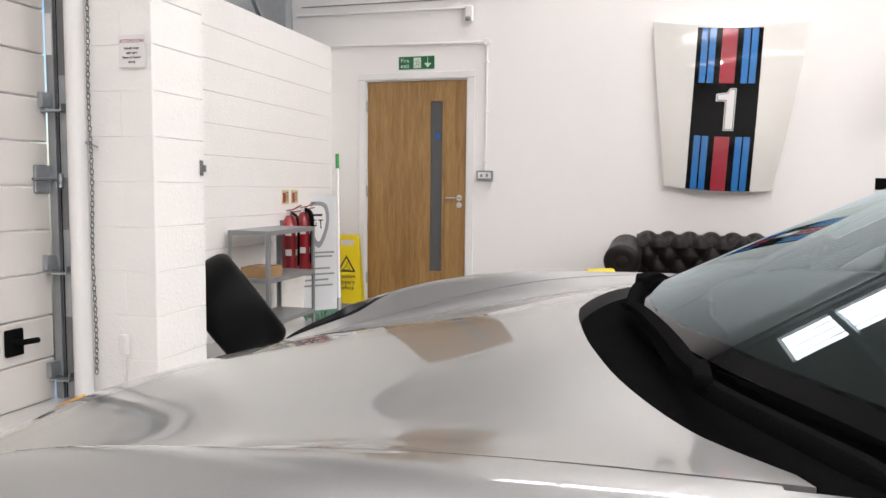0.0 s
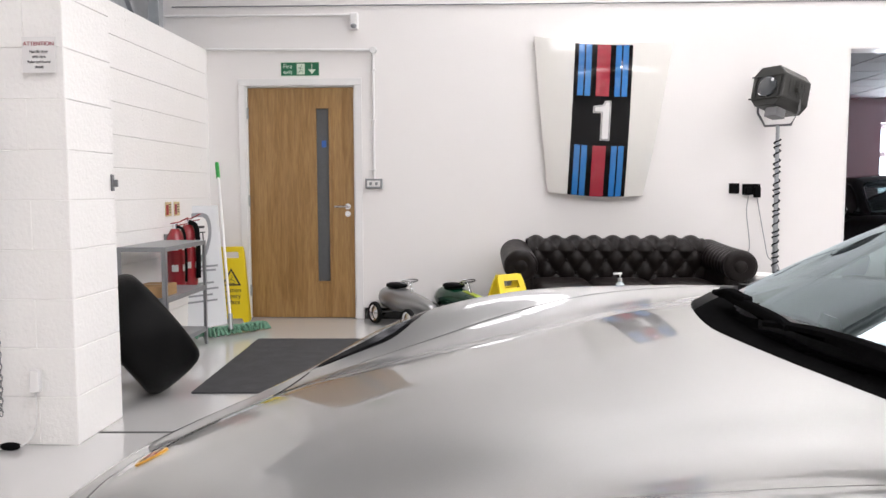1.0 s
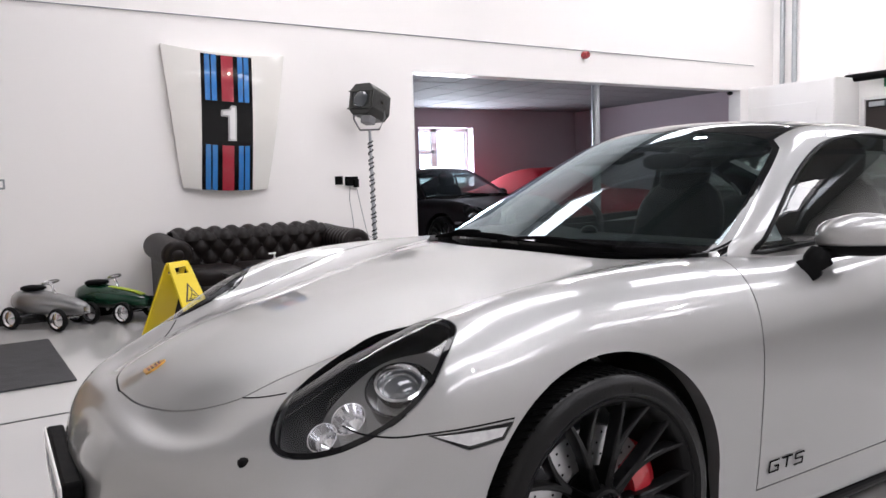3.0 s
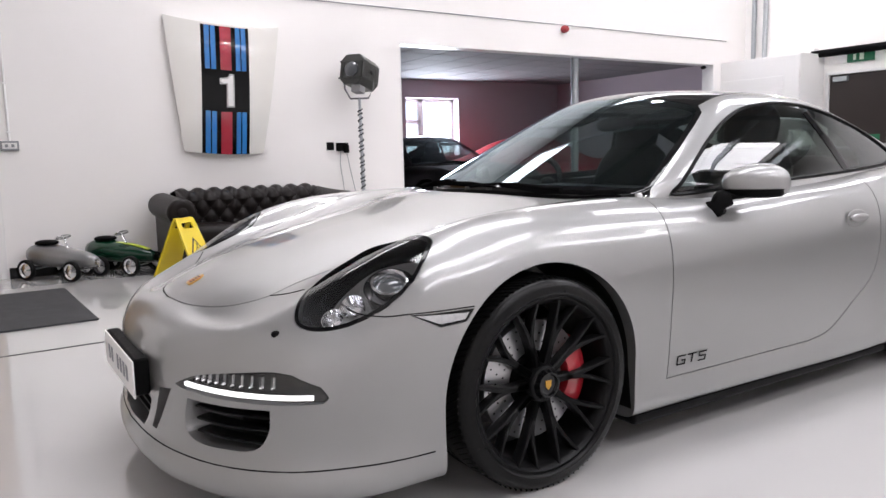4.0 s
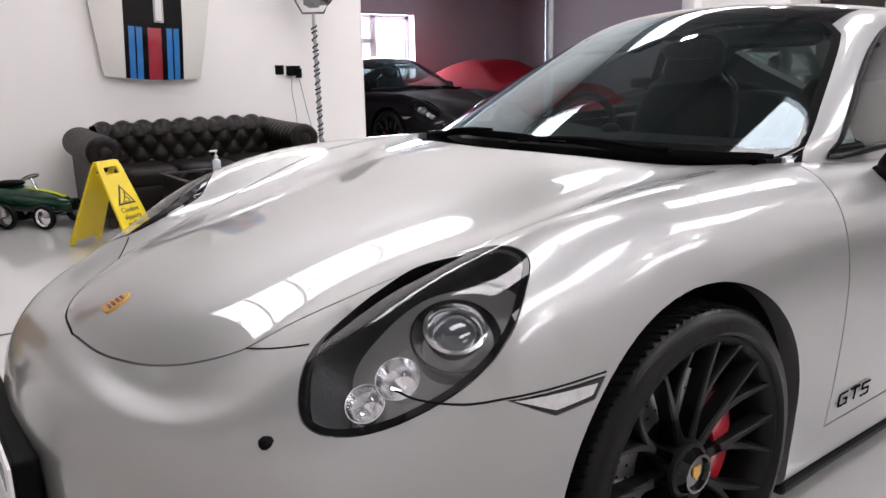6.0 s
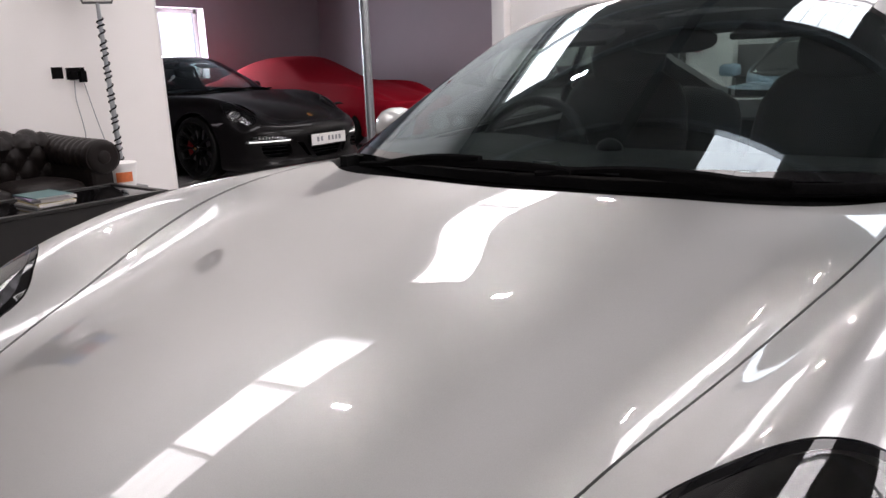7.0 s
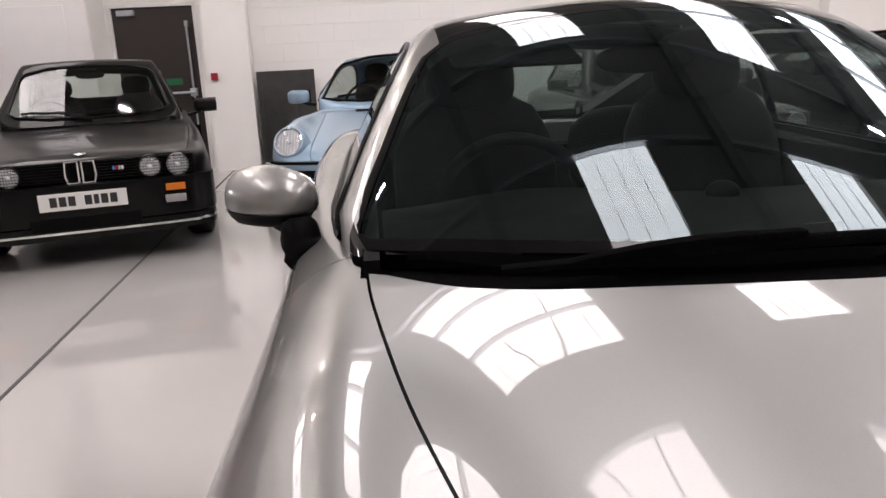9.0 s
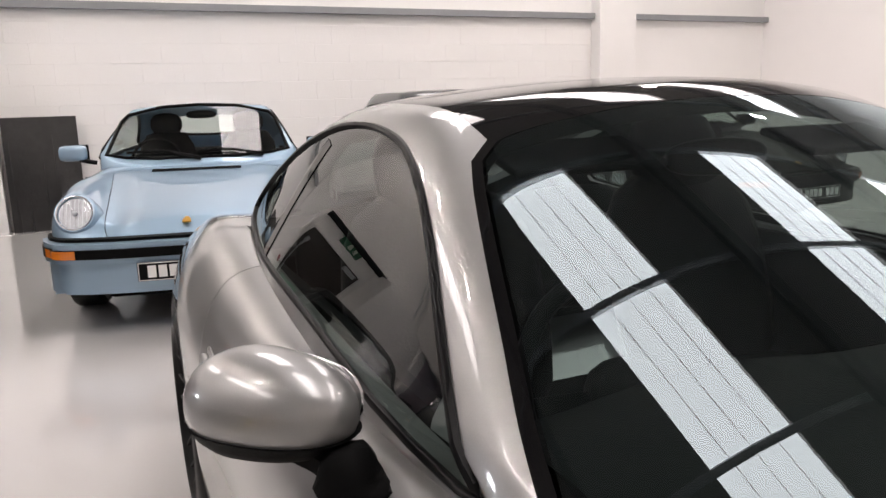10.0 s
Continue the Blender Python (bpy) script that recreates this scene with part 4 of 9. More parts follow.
def blob(bm, centre, size, n=24, power=2.0, m=None):
    """A rounded body: a sphere squared off by power, sized by half axes."""
    r = bmesh.ops.create_uvsphere(bm, u_segments=n, v_segments=n // 2, radius=1)
    for v in r["verts"]:
        c = v.co
        k = (abs(c.x) ** power + abs(c.y) ** power + abs(c.z) ** power) ** (-1 / power)
        v.co = Vector((c.x * k * size[0], c.y * k * size[1], c.z * k * size[2])) + Vector(centre)
    if m is not None:
        bmesh.ops.transform(bm, matrix=m, verts=r["verts"])
    return r["verts"]


def dress_coupe(car, body, top, paint):
    """Lamps, grilles, wipers, mirrors, badges and the cabin."""
    src = body.mesh
    for s in (-1, 1):
        F = lamp_frame(s)
        outline = LAMP if s > 0 else flip(LAMP)
        inset = offset_outline(outline, -0.013)
        cap = cut(src, offset_outline(outline, -0.0025), "z", -0.12, 0.25, "INTERSECT", F)
        rim = cut(cap, inset, "z", -0.2, 0.3, "DIFFERENCE", F)
        lens = cut(cap, inset, "z", -0.2, 0.3, "INTERSECT", F)
        lamp = new("headlamp", body.shade(lens))
        lamp.data.materials.clear()
        lamp.data.materials.append(M["lens"])
        keep_outer(lamp.data, body.tree)
        lamp.parent, lamp.visible_shadow = car, False
        lamp["label"] = "clear teardrop headlamp lens"
        ro = new("lamp_rim", body.shade(rim))
        ro.data.materials.clear()
        ro.data.materials.append(M["gblack"])
        keep_outer(ro.data, body.tree)
        ro.parent = lamp
        # bowl, projector, reflectors
        bm = bmesh.new()
        big = offset_outline(outline, -0.012)
        prev = None
        for q, d in ((1.0, 0.0), (0.97, -0.05), (0.85, -0.10), (0.5, -0.125)):
            ring = [bm.verts.new(F @ Vector((x * q, y * q, d - 0.012 + 0.04 * max(0, -x / 0.23) * (1 if d > -0.08 else 0.4)))) for x, y in big]
            if prev:
                for k in range(len(ring)):
                    bm.faces.new((prev[k], prev[(k + 1) % len(ring)], ring[(k + 1) % len(ring)], ring[k]))
            prev = ring
        bm.faces.new(prev)
        part("lamp_bowl", bm, M["lampbowl"], lamp, "", 40)
        P = F @ pose(0.045, 0.01 * s, -0.055) @ Euler((0, 0.25, 0)).to_matrix().to_4x4()
        bm = bmesh.new()
        revolve(bm, [(0.040, -0.05), (0.055, 0.0), (0.056, 0.012), (0.050, 0.014), (0.043, 0.004), (0.034, -0.04)], 40, P, "z")
        part("projector_ring", bm, M["chrome"], lamp, "", 30)
        bm = bmesh.new()
        blob(bm, (0, 0, -0.012), (0.042, 0.042, 0.022), 28, 2.0, P)
        part("projector_lens", bm, M["lensball"], lamp, "", 60)
        bm = bmesh.new()
        revolve(bm, [(0.058, -0.06), (0.075, -0.01), (0.08, -0.012), (0.07, -0.065)], 40, P, "z")
        part("lamp_bezel", bm, M["gblack"], lamp, "", 30)
        bm = bmesh.new()
        for q, r in ((-0.085, 0.036), (-0.15, 0.032)):
            revolve(bm, [(0.0, -0.05), (r * 0.6, -0.04), (r, 0.0), (r * 1.06, 0.0), (r * 0.7, -0.05)], 28, F @ pose(q, 0.04 * s, -0.005), "z", False)
        part("lamp_reflector", bm, M["chrome"], lamp, "", 40)
        # lamp bar with light strip under the headlamp
        yz = [(y * s, z) for y, z in DRL]
        bar = cut(src, offset_outline(yz, -0.0025), "x", -1.2, -0.575, "INTERSECT")
        b = new("running_lamp", body.shade(bar))
        b.data.materials.clear()
        b.data.materials.append(M["lens"])
        keep_outer(b.data, body.tree)
        b.parent, b.visible_shadow = car, False
        deep = []
        for y, z in yz:
            hit = body.tree.ray_cast(Vector((-1.6, y * 0.985, z)), Vector((1, 0, 0)))
            deep.append(hit[0] if hit[0] else Vector((-0.62, y, z)))
        bm = bmesh.new()
        A = [bm.verts.new(p + Vector((0.035, 0, 0))) for p in deep]
        bmesh.ops.contextual_create(bm, geom=A)
        bmesh.ops.triangulate(bm, faces=bm.faces)
        part("lamp_back", bm, M["sblack"], b)
        line, n = [], 14
        for k in range(n):
            y = (0.455 + (0.785 - 0.455) * k / (n - 1)) * s
            hit = body.tree.ray_cast(Vector((-1.6, y, 0.412 - 0.006 * k / n)), Vector((1, 0, 0)))
            line.append(hit[0] + Vector((0.008, 0, 0)))
        bm = bmesh.new()
        sweep(bm, line, 0.010, 0.012)
        part("light_strip", bm, M["drl"], b, "lit white strip")
        bm = bmesh.new()
        for k in range(10):
            y = (0.50 + 0.024 * k) * s
            hit = body.tree.ray_cast(Vector((-1.6, y, 0.445)), Vector((1, 0, 0)))
            p = hit[0] + Vector((0.014, 0, 0))
            box(bm, -0.004, 0.004, -0.009, 0.009, -0.016, 0.014, 0.002, Matrix.Translation(p) @ Euler((0.5 * s, 0.3, 0)).to_matrix().to_4x4())
        part("reflector_fins", bm, M["chrome"], b)
        # intake slats and dark back
        bm = bmesh.new()
        cy = 0.585 * s
        box(bm, -0.70, -0.62, cy - 0.16, cy + 0.16, 0.21, 0.40)
        part("intake_back", bm, M["plastic"], car)
        for z in (0.275, 0.312, 0.348):
            pts = []
            for k in range(8):
                y = (0.468 + 0.232 * k / 7) * s
                hit = body.tree.ray_cast(Vector((-1.6, y, z)), Vector((1, 0, 0)))
                pts.append(hit[0] + Vector((0.042, 0, 0)))
            bm = bmesh.new()
            sweep(bm, pts, 0.05, 0.007)
            part("intake_slat", bm, M["sblack"], car)
        # headlamp washer nozzle
        wp = Vector((-0.738, 0.672 * s, 0.566))
        bm = bmesh.new()
        blob(bm, wp, (0.014, 0.013, 0.011), 12, 2.5)
        part("washer_nozzle", bm, M["plastic"], car, "", 50)
        # side marker
        mk = cut(src, offset_outline(MARKER, -0.002), "y", min(0.84 * s, 1.2 * s), max(0.84 * s, 1.2 * s), "INTERSECT")
        inm = offset_outline(MARKER, -0.009)
        lo, hi = min(0.80 * s, 1.2 * s), max(0.80 * s, 1.2 * s)
        edge = cut(mk, inm, "y", lo, hi, "DIFFERENCE")
        mk = cut(mk, inm, "y", lo, hi, "INTERSECT")
        eo = new("marker_rim", body.shade(edge))
        eo.data.materials.clear()
        eo.data.materials.append(M["gblack"])
        eo.parent = car
        o = new("side_marker", body.shade(mk))
        o.data.materials.clear()
        o.data.materials.append(M["marker"])
        o.parent = car
        # wheel-arch liner
        for x in (0.052, WB + 0.04):
            bm = bmesh.new()
            prev = None
            for px, pz in arch(x, 0.376)[1:-1]:
                ring = [bm.verts.new((px, y * s, pz)) for y in (0.850, 0.52)]
                ring.append(bm.verts.new((x + (px - x) * 0.1, 0.52 * s, 0.332 + (pz - 0.332) * 0.1)))
                if prev:
                    for i in range(2):
                        bm.faces.new((prev[i], prev[i + 1], ring[i + 1], ring[i]))
                prev = ring
            part("arch_liner", bm, M["plastic"], car)
        # mirror
        MF = pose(1.03, 0.885 * s, 0.914, 0, 0, 40 * s) @ pose(0.012, 0, 0) @ Matrix.Scale(0.91, 4, (1, 0, 0))
        mir = part("door_mirror", mirror_bm(s, MF, 1.0, -1.0), paint, car, "silver door mirror on a black foot", 60)
        low = mirror_bm(s, MF, 1.012, 1.0)
        sweep(low, spline([(0.915, 0.785 * s, 0.795), (0.920, 0.810 * s, 0.820), (0.930, 0.824 * s, 0.848), (0.955, 0.835 * s, 0.868), (1.0, 0.86 * s, 0.874)], 4), [0.085] * 6 + [0.075] * 6 + [0.06] * 5, [0.075] * 6 + [0.055] * 6 + [0.03] * 5)
        part("mirror_foot", low, M["plastic"], mir, "black lower shell and foot", 50)
        bm = bmesh.new()
        blob(bm, (0.0, -0.046 * s, 0.004), (0.118, 0.006, 0.052), 24, 2.6, MF)
        part("mirror_glass", bm, M["chrome"], mir, "", 60)
        # door handle
        hp = Vector((1.735, 0.893 * s, 0.735))
        bm = bmesh.new()
        blob(bm, hp, (0.075, 0.006, 0.04), 24, 2.2)
        part("handle_cup", bm, paint, car, "", 60)
        bm = bmesh.new()
        blob(bm, hp + Vector((0.0, 0.012 * s, 0.006)), (0.068, 0.011, 0.017), 24, 2.3)
        part("door_handle", bm, paint, car, "", 60)
        # window seals: a black bead round the side glass, a pillar and a chrome-less base
        ring = []
        for x, z in SIDE_WIN:
            hit = top.tree.ray_cast(Vector((x, 1.2 * s, z)), Vector((0, -s, 0)))
            if hit[0]:
                ring.append(hit[0] + Vector((0, 0.002 * s, 0)))
        bm = bmesh.new()
        tube(bm, ring, 0.0075, 6, closed=True)
        part("window_seal", bm, M["sblack"], car, "", 60)
        pil = []
        for k in range(6):
            z = 0.935 + (1.195 - 0.935) * k / 5
            hit = top.tree.ray_cast(Vector((1.93 - 0.09 * k / 5, 1.2 * s, z)), Vector((0, -s, 0)))
            pil.append(hit[0])
        bm = bmesh.new()
        sweep(bm, pil, 0.006, 0.055, Vector((1, 0, 0)))
        part("window_pillar", bm, M["gblack"], car)
        # script on the door: three slanted strokes
        gx = 0.645
        for k, wdt in enumerate((0.05, 0.045, 0.045)):
            bm = bmesh.new()
            yy = 0.881
            pts = [[(0.04, 0.03), (0.0, 0.03), (-0.006, 0.0), (0.034, 0.0), (0.037, 0.014), (0.02, 0.014)], [(0.0, 0.03), (0.045, 0.03), (0.024, 0.03), (0.016, 0.0)], [(0.045, 0.03), (0.006, 0.03), (0.004, 0.016), (0.038, 0.015), (0.034, 0.0), (-0.004, 0.0)]][k]
            sweep(bm, [(gx + 0.052 * k + a, (yy + (0.002 * k)) * s * 1.0, 0.288 + b) for a, b in pts], 0.004, 0.0036, Vector((0, 1, 0)))
            part("script_stroke", bm, M["scuttle"], car)
    # grey sail panels inside the front corners of the side glass
    for s in (-1, 1):
        bm = bmesh.new()
        ring = []
        for x, z in ((0.815, 0.905), (0.90, 0.905), (0.905, 0.915), (0.902, 0.955), (0.892, 0.962), (0.875, 0.952)):
            hit = top.tree.ray_cast(Vector((x, 1.2 * s, z)), Vector((0, -s, 0)))
            ring.append(hit[0] - Vector((0, 0.012 * s, 0)))
        A = [bm.verts.new(p) for p in ring]
        B = [bm.verts.new(p - Vector((0, 0.01 * s, 0))) for p in ring]
        bm.faces.new(A)
        bm.faces.new(B[::-1])
        for k in range(len(A)):
            bm.faces.new((A[k], A[(k + 1) % len(A)], B[(k + 1) % len(A)], B[k]))
        part("sail_panel", bm, M["greysteel"], car, "dark grey plastic sail panel")
    # crest
    bm = bmesh.new()
    prism(bm, spline([(-0.026, 0.03), (0.0, 0.033), (0.026, 0.03), (0.027, 0.0), (0.016, -0.024), (0.0, -0.036), (-0.016, -0.024), (-0.027, 0.0)], 3, True), "z", -0.002, 0.004)
    n = Vector((-0.43, 0, 0.90)).normalized()
    o = part("bonnet_crest", bm, M["gold"], car, "gold enamel crest", 40)
    o.matrix_basis = Matrix.Translation((-0.78, 0, body.C(-0.78) - 0.001)) @ Euler((0, -0.45, 0)).to_matrix().to_4x4() @ Euler((0, 0, math.pi / 2)).to_matrix().to_4x4() @ Matrix.Scale(0.9, 4)
    for name, col, x0, x1, y0, y1 in (("crest_field", "ink", -0.019, -0.002, 0.004, 0.022), ("crest_field", "red", 0.002, 0.019, 0.004, 0.022), ("crest_field", "red", -0.016, -0.002, -0.020, -0.002), ("crest_field", "ink", 0.002, 0.016, -0.020, -0.002)):
        for q in (0, 1):
            a, b = (y0, y0 + (y1 - y0) * 0.38) if q == 0 else (y1 - (y1 - y0) * 0.38, y1)
            part(name, boxbm(x0, x1, a, b, 0.0035, 0.0048), M[col], o)
    # number plate on a black holder, lettering as bars
    pl = part("number_plate", boxbm(-1.046, -1.040, -0.26, 0.26, 0.332, 0.447, 0.002), M["white"], car, "white plate with dark bars")
    part("plate_holder", boxbm(-1.040, -0.995, -0.255, 0.255, 0.337, 0.451, 0.008), M["plastic"], pl)
    for k, w in enumerate((0.030, 0.030, 0.030, 0.030, 0.0, 0.030, 0.030)):
        if w:
            y = -0.165 + 0.055 * k
            part("plate_bar", boxbm(-1.0475, -1.046, y - w / 2, y + w / 2, 0.367, 0.415), M["greyink"], pl)
    part("grille_back", boxbm(-0.88, -0.86, -0.30, 0.30, 0.20, 0.40), M["plastic"], car)
    for z in (0.245, 0.275, 0.305):
        part("grille_slat", boxbm(-0.985, -0.94, -0.19, 0.19, z, z + 0.006), M["sblack"], car)
    part("underbody", boxbm(-0.78, 3.2, -0.48, 0.48, 0.13, 0.30, 0.03), M["plastic"], car)
    for s in (-1, 1):
        part("sill_blade", boxbm(0.46, 2.10, min(0.70 * s, 0.855 * s), max(0.70 * s, 0.855 * s), 0.095, 0.13, 0.012), M["sblack"], car)
    # wipers
    for tip, head, end, piv in (((0.545, -0.715), (0.432, -0.473), (0.375, -0.215), (0.345, -0.05)), ((0.352, -0.125), (0.362, 0.13), (0.41, 0.40), (0.43, 0.50))):
        def on(p, h):
            return Vector((p[0], p[1], max(top.height(p[0], abs(p[1])), 0.885) + h))
        bm = bmesh.new()
        sweep(bm, [on(q, 0.010) for q in spline([tip, head, end], 8)], 0.018, [0.01] + [0.016] * 15 + [0.01])
        w = part("wiper", bm, M["scuttle"], car, "", 40)
        bm = bmesh.new()
        sweep(bm, [on(q, h) for q, h in zip(spline([piv, ((piv[0] + head[0]) / 2 - 0.005, (piv[1] + head[1]) / 2), head], 4), (0.004, 0.008, 0.012, 0.016, 0.019, 0.021, 0.022, 0.022, 0.021))], 0.02, 0.011)
        box(bm, -0.010, 0.010, -0.036, 0.036, -0.006, 0.008, 0.004, Matrix.Translation(on(head, 0.019)))
        part("wiper_arm", bm, M["scuttle"], w, "", 40)
    # cabin
    bm = bmesh.new()
    box(bm, 0.60, 2.36, -0.69, 0.69, 0.405, 0.42)
    for s in (-1, 1):
        box(bm, 0.55, 2.36, min(0.67 * s, 0.695 * s), max(0.67 * s, 0.695 * s), 0.42, 0.885)
    box(bm, 2.2, 2.36, -0.69, 0.69, 0.42, 0.86)
    part("cabin_tub", bm, M["cabin"], car)
    bm = bmesh.new()
    prev = None
    for k in range(15):
        y = -0.66 + 1.32 * k / 14
        hood = 0.03 * math.exp(-((y - 0.36) / 0.2) ** 2)
        x0 = 0.46 + 0.28 * y * y
        ring = [bm.verts.new((x0, y, 0.885)), bm.verts.new((x0 + 0.12, y, 0.905 + hood * 0.3)), bm.verts.new((0.86, y, 0.90 + hood)), bm.verts.new((0.93, y, 0.86)), bm.verts.new((0.90, y, 0.70)), bm.verts.new((0.84, y, 0.55)), bm.verts.new((0.62, y, 0.5))]
        if prev:
            for i in range(6):
                bm.faces.new((prev[i], prev[i + 1], ring[i + 1], ring[i]))
        prev = ring
    part("dashboard", bm, M["cabin"], car, "", 50)
    bm = bmesh.new()
    blob(bm, (0.80, 0.0, 0.905), (0.03, 0.034, 0.026), 16)
    part("dash_clock", bm, M["sblack"], car, "", 60)
    sw = part("steering_wheel", (lambda b: (tube(b, [(0.0, math.cos(a) * 0.178, math.sin(a) * 0.178) for a in np.linspace(0, 2 * math.pi, 40, endpoint=False)], 0.015, 10, closed=True), b)[1])(bmesh.new()), M["cabin"], car, "", 60)
    sw.matrix_basis = pose(1.02, 0.36, 0.84, 0, 22, 0)
    bm = bmesh.new()
    blob(bm, (0.0, 0, -0.01), (0.035, 0.07, 0.06), 16, 2.5)
    for a in (0, math.pi, -math.pi / 2):
        sweep(bm, [(0, 0, -0.01), (0.0, math.cos(a) * 0.17, math.sin(a) * 0.17)], 0.03, 0.012, Vector((1, 0.01, 0)))
    part("wheel_hub", bm, M["cabin"], sw, "", 60)
    for y in (-0.36, 0.36):
        st = part("seat", (lambda b: (blob(b, (1.30, y, 0.53), (0.27, 0.25, 0.09), 20, 4), b)[1])(bmesh.new()), M["cabin"], car, "black leather seat", 60)
        bm = bmesh.new()
        blob(bm, (0, 0, 0.28), (0.07, 0.25, 0.31), 24, 3.2, pose(1.58, y, 0.52, 0, 18, 0))
        part("backrest", bm, M["cabin"], st, "", 60)
        bm = bmesh.new()
        blob(bm, (0, 0, 0.63), (0.055, 0.14, 0.12), 20, 2.8, pose(1.58, y, 0.52, 0, 16, 0))
        part("headrest", bm, M["cabin"], st, "", 60)
    for y in (-0.33, 0.33):
        bm = bmesh.new()
        blob(bm, (0, 0, 0.15), (0.05, 0.27, 0.2), 20, 3.5, pose(2.12, y, 0.66, 0, 20, 0))
        part("rear_backrest", bm, M["cabin"], car, "", 60)
    bm = bmesh.new()
    blob(bm, (1.22, 0.0, 1.165), (0.018, 0.125, 0.035), 20, 2.6)
    part("rear_view_mirror", bm, M["sblack"], car, "", 60)
    for y in (-0.36, 0.36):
        bm = bmesh.new()
        box(bm, -0.07, 0.07, -0.15, 0.15, -0.008, 0.008, 0.006, pose(1.22, y * 0.90, 1.185, 0, -16, 0))
        part("sun_visor", bm, M["cabin"], car)
    # shut lines from the bonnet corner to the lamp and from the lamp to the arch
    for s in (-1, 1):
        line = []
        for k in range(9):
            f = k / 8
            hit = body.tree.ray_cast(Vector((-0.668 + 0.062 * f, (0.436 + 0.125 * f) * s, 1.3)), Vector((0, 0, -1)))
            line.append(hit[0])
        bm = bmesh.new()
        tube(bm, line, 0.0020, 6)
        part("nose_seam", bm, M["plastic"], car)
        line = []
        for x, z in spline([(-0.555, 0.625), (-0.53, 0.612), (-0.48, 0.607), (-0.42, 0.611), (-0.32, 0.612), (-0.225, 0.613)], 4):
            hit = body.tree.ray_cast(Vector((x, 1.4 * s, z)), Vector((0, -s, 0)))
            line.append(hit[0])
        bm = bmesh.new()
        tube(bm, line, 0.0020, 6)
        part("wing_seam", bm, M["plastic"], car)
    # shut line of the front lip
    for s in (-1, 1):
        seam = []
        for k in range(28):
            a = k / 27
            ang = math.pi * (0.0 + 0.46 * a)
            d = Vector((math.cos(ang), -math.sin(ang) * s, 0)).normalized()
            o0 = Vector((-0.30, 0.40 * s * min(1, a * 2), 0.197 + 0.012 * a)) - d * 1.5
            hit = body.tree.ray_cast(o0, d)
            if hit[0] is not None and hit[0].x < -0.33:
                seam.append(hit[0])
        bm = bmesh.new()
        tube(bm, seam, 0.0022, 6)
        part("lip_seam", bm, M["plastic"], car)
    return car


def mirror_bm(s, m, grow, half):
    """A domed mirror housing swept back along its x axis, its glass side cut flat; half picks the upper or the lower shell."""
    bm = bmesh.new()
    vs = blob(bm, (0, 0, 0), (0.132 * grow, 0.084 * grow, 0.076 * grow), 36, 2.25)
    for v in vs:
        f = (v.co.x + 0.132) / 0.264
        v.co.z *= 0.80 + 0.26 * f - 0.06 * f * f
        v.co.y *= 0.82 + 0.20 * f
        if v.co.y * s < -0.048:
            v.co.y = (-0.048 + (v.co.y * s + 0.048) * 0.15) * s
        if half > 0:
            v.co.z = min(v.co.z, -0.022)
            v.co.x = min(v.co.x, 0.094)
        if v.co.z < -0.048:
            v.co.z = -0.048 + (v.co.z + 0.048) * 0.4
    bmesh.ops.transform(bm, matrix=m, verts=vs)
    return bm


coupe, COUPE_BODY, COUPE_TOP = make_coupe()


# ---- the other cars ----
def repaint(car, old, material):
    """Gives a copied car its own paint, slot by slot."""
    for o in car.children_recursive:
        for sl in o.material_slots:
            if sl.material == old:
                sl.link = "OBJECT"
                sl.material = material


black_coupe = copy_thing(coupe, pose(4.235, 7.29, 0, 0, 0, 92.2))
tagged(black_coupe, "glossy black sports coupe parked in the side room", "car")
repaint(black_coupe, M["silver"], M["black"])
for o in black_coupe.children_recursive:
    if "silver" in str(o.get("label", "")):
        o["label"] = str(o["label"]).replace("silver metallic", "glossy black").replace("silver", "black")


class CoverSkin(CoupeBody):
    """A cloth thrown over a coupe: the car's outline, softened, with a hem and hanging folds."""

    OUT = [(-1.02, 0), (-1.01, 0.25), (-0.98, 0.45), (-0.90, 0.66), (-0.76, 0.80), (-0.55, 0.89), (-0.2, 0.92), (0.3, 0.90), (1.0, 0.905), (1.7, 0.93), (2.4, 0.95), (2.9, 0.92), (3.25, 0.84), (3.45, 0.7), (3.53, 0.4), (3.55, 0)]

    def column(self, x, y):
        sx = min(max(x, -0.30), 2.9)
        d = math.hypot(sx - x, y)
        ux, uy = (sx - x) / d, -y / d
        s = 3.1 * x + 4.7 * y
        wave = 0.016 * math.sin(s * 5.3 + 1.1) * math.sin(s * 2.1) + 0.010 * math.sin(s * 11.0)
        lift = 0.018 * math.sin(s * 3.3) + 0.05 * math.exp(-((x - 0.05) / 0.32) ** 2)
        ctrl = []
        for q, z, k in ((0.10, 0.16, 1.6), (0.075, 0.27, 1.3), (0.03, 0.42, 0.8), (0.0, 0.52, 0.3), (0.012, 0.60, 0.1), (0.05, 0.66, 0.0)):
            q2 = q + wave * k
            ctrl.append((x + ux * q2, max(0.0, y + uy * q2), z + (lift if z < 0.3 else 0)))
        for k in np.linspace(0.16, 1.0, 20):
            q = d * k
            px, py = x + ux * q, max(0.0, y + uy * q)
            b, g = self.top(px, py) + 0.012, CoupeTop.height(px, py) - 0.02
            m = max(b, g)
            h = m + 0.05 * math.log(math.exp((b - m) / 0.05) + math.exp((g - m) / 0.05))
            h += 0.006 * math.sin(9 * px + 5 * py) * math.sin(4 * py + 2 * px)
            ctrl.append((px, py, h))
        return bspline(ctrl, 3)


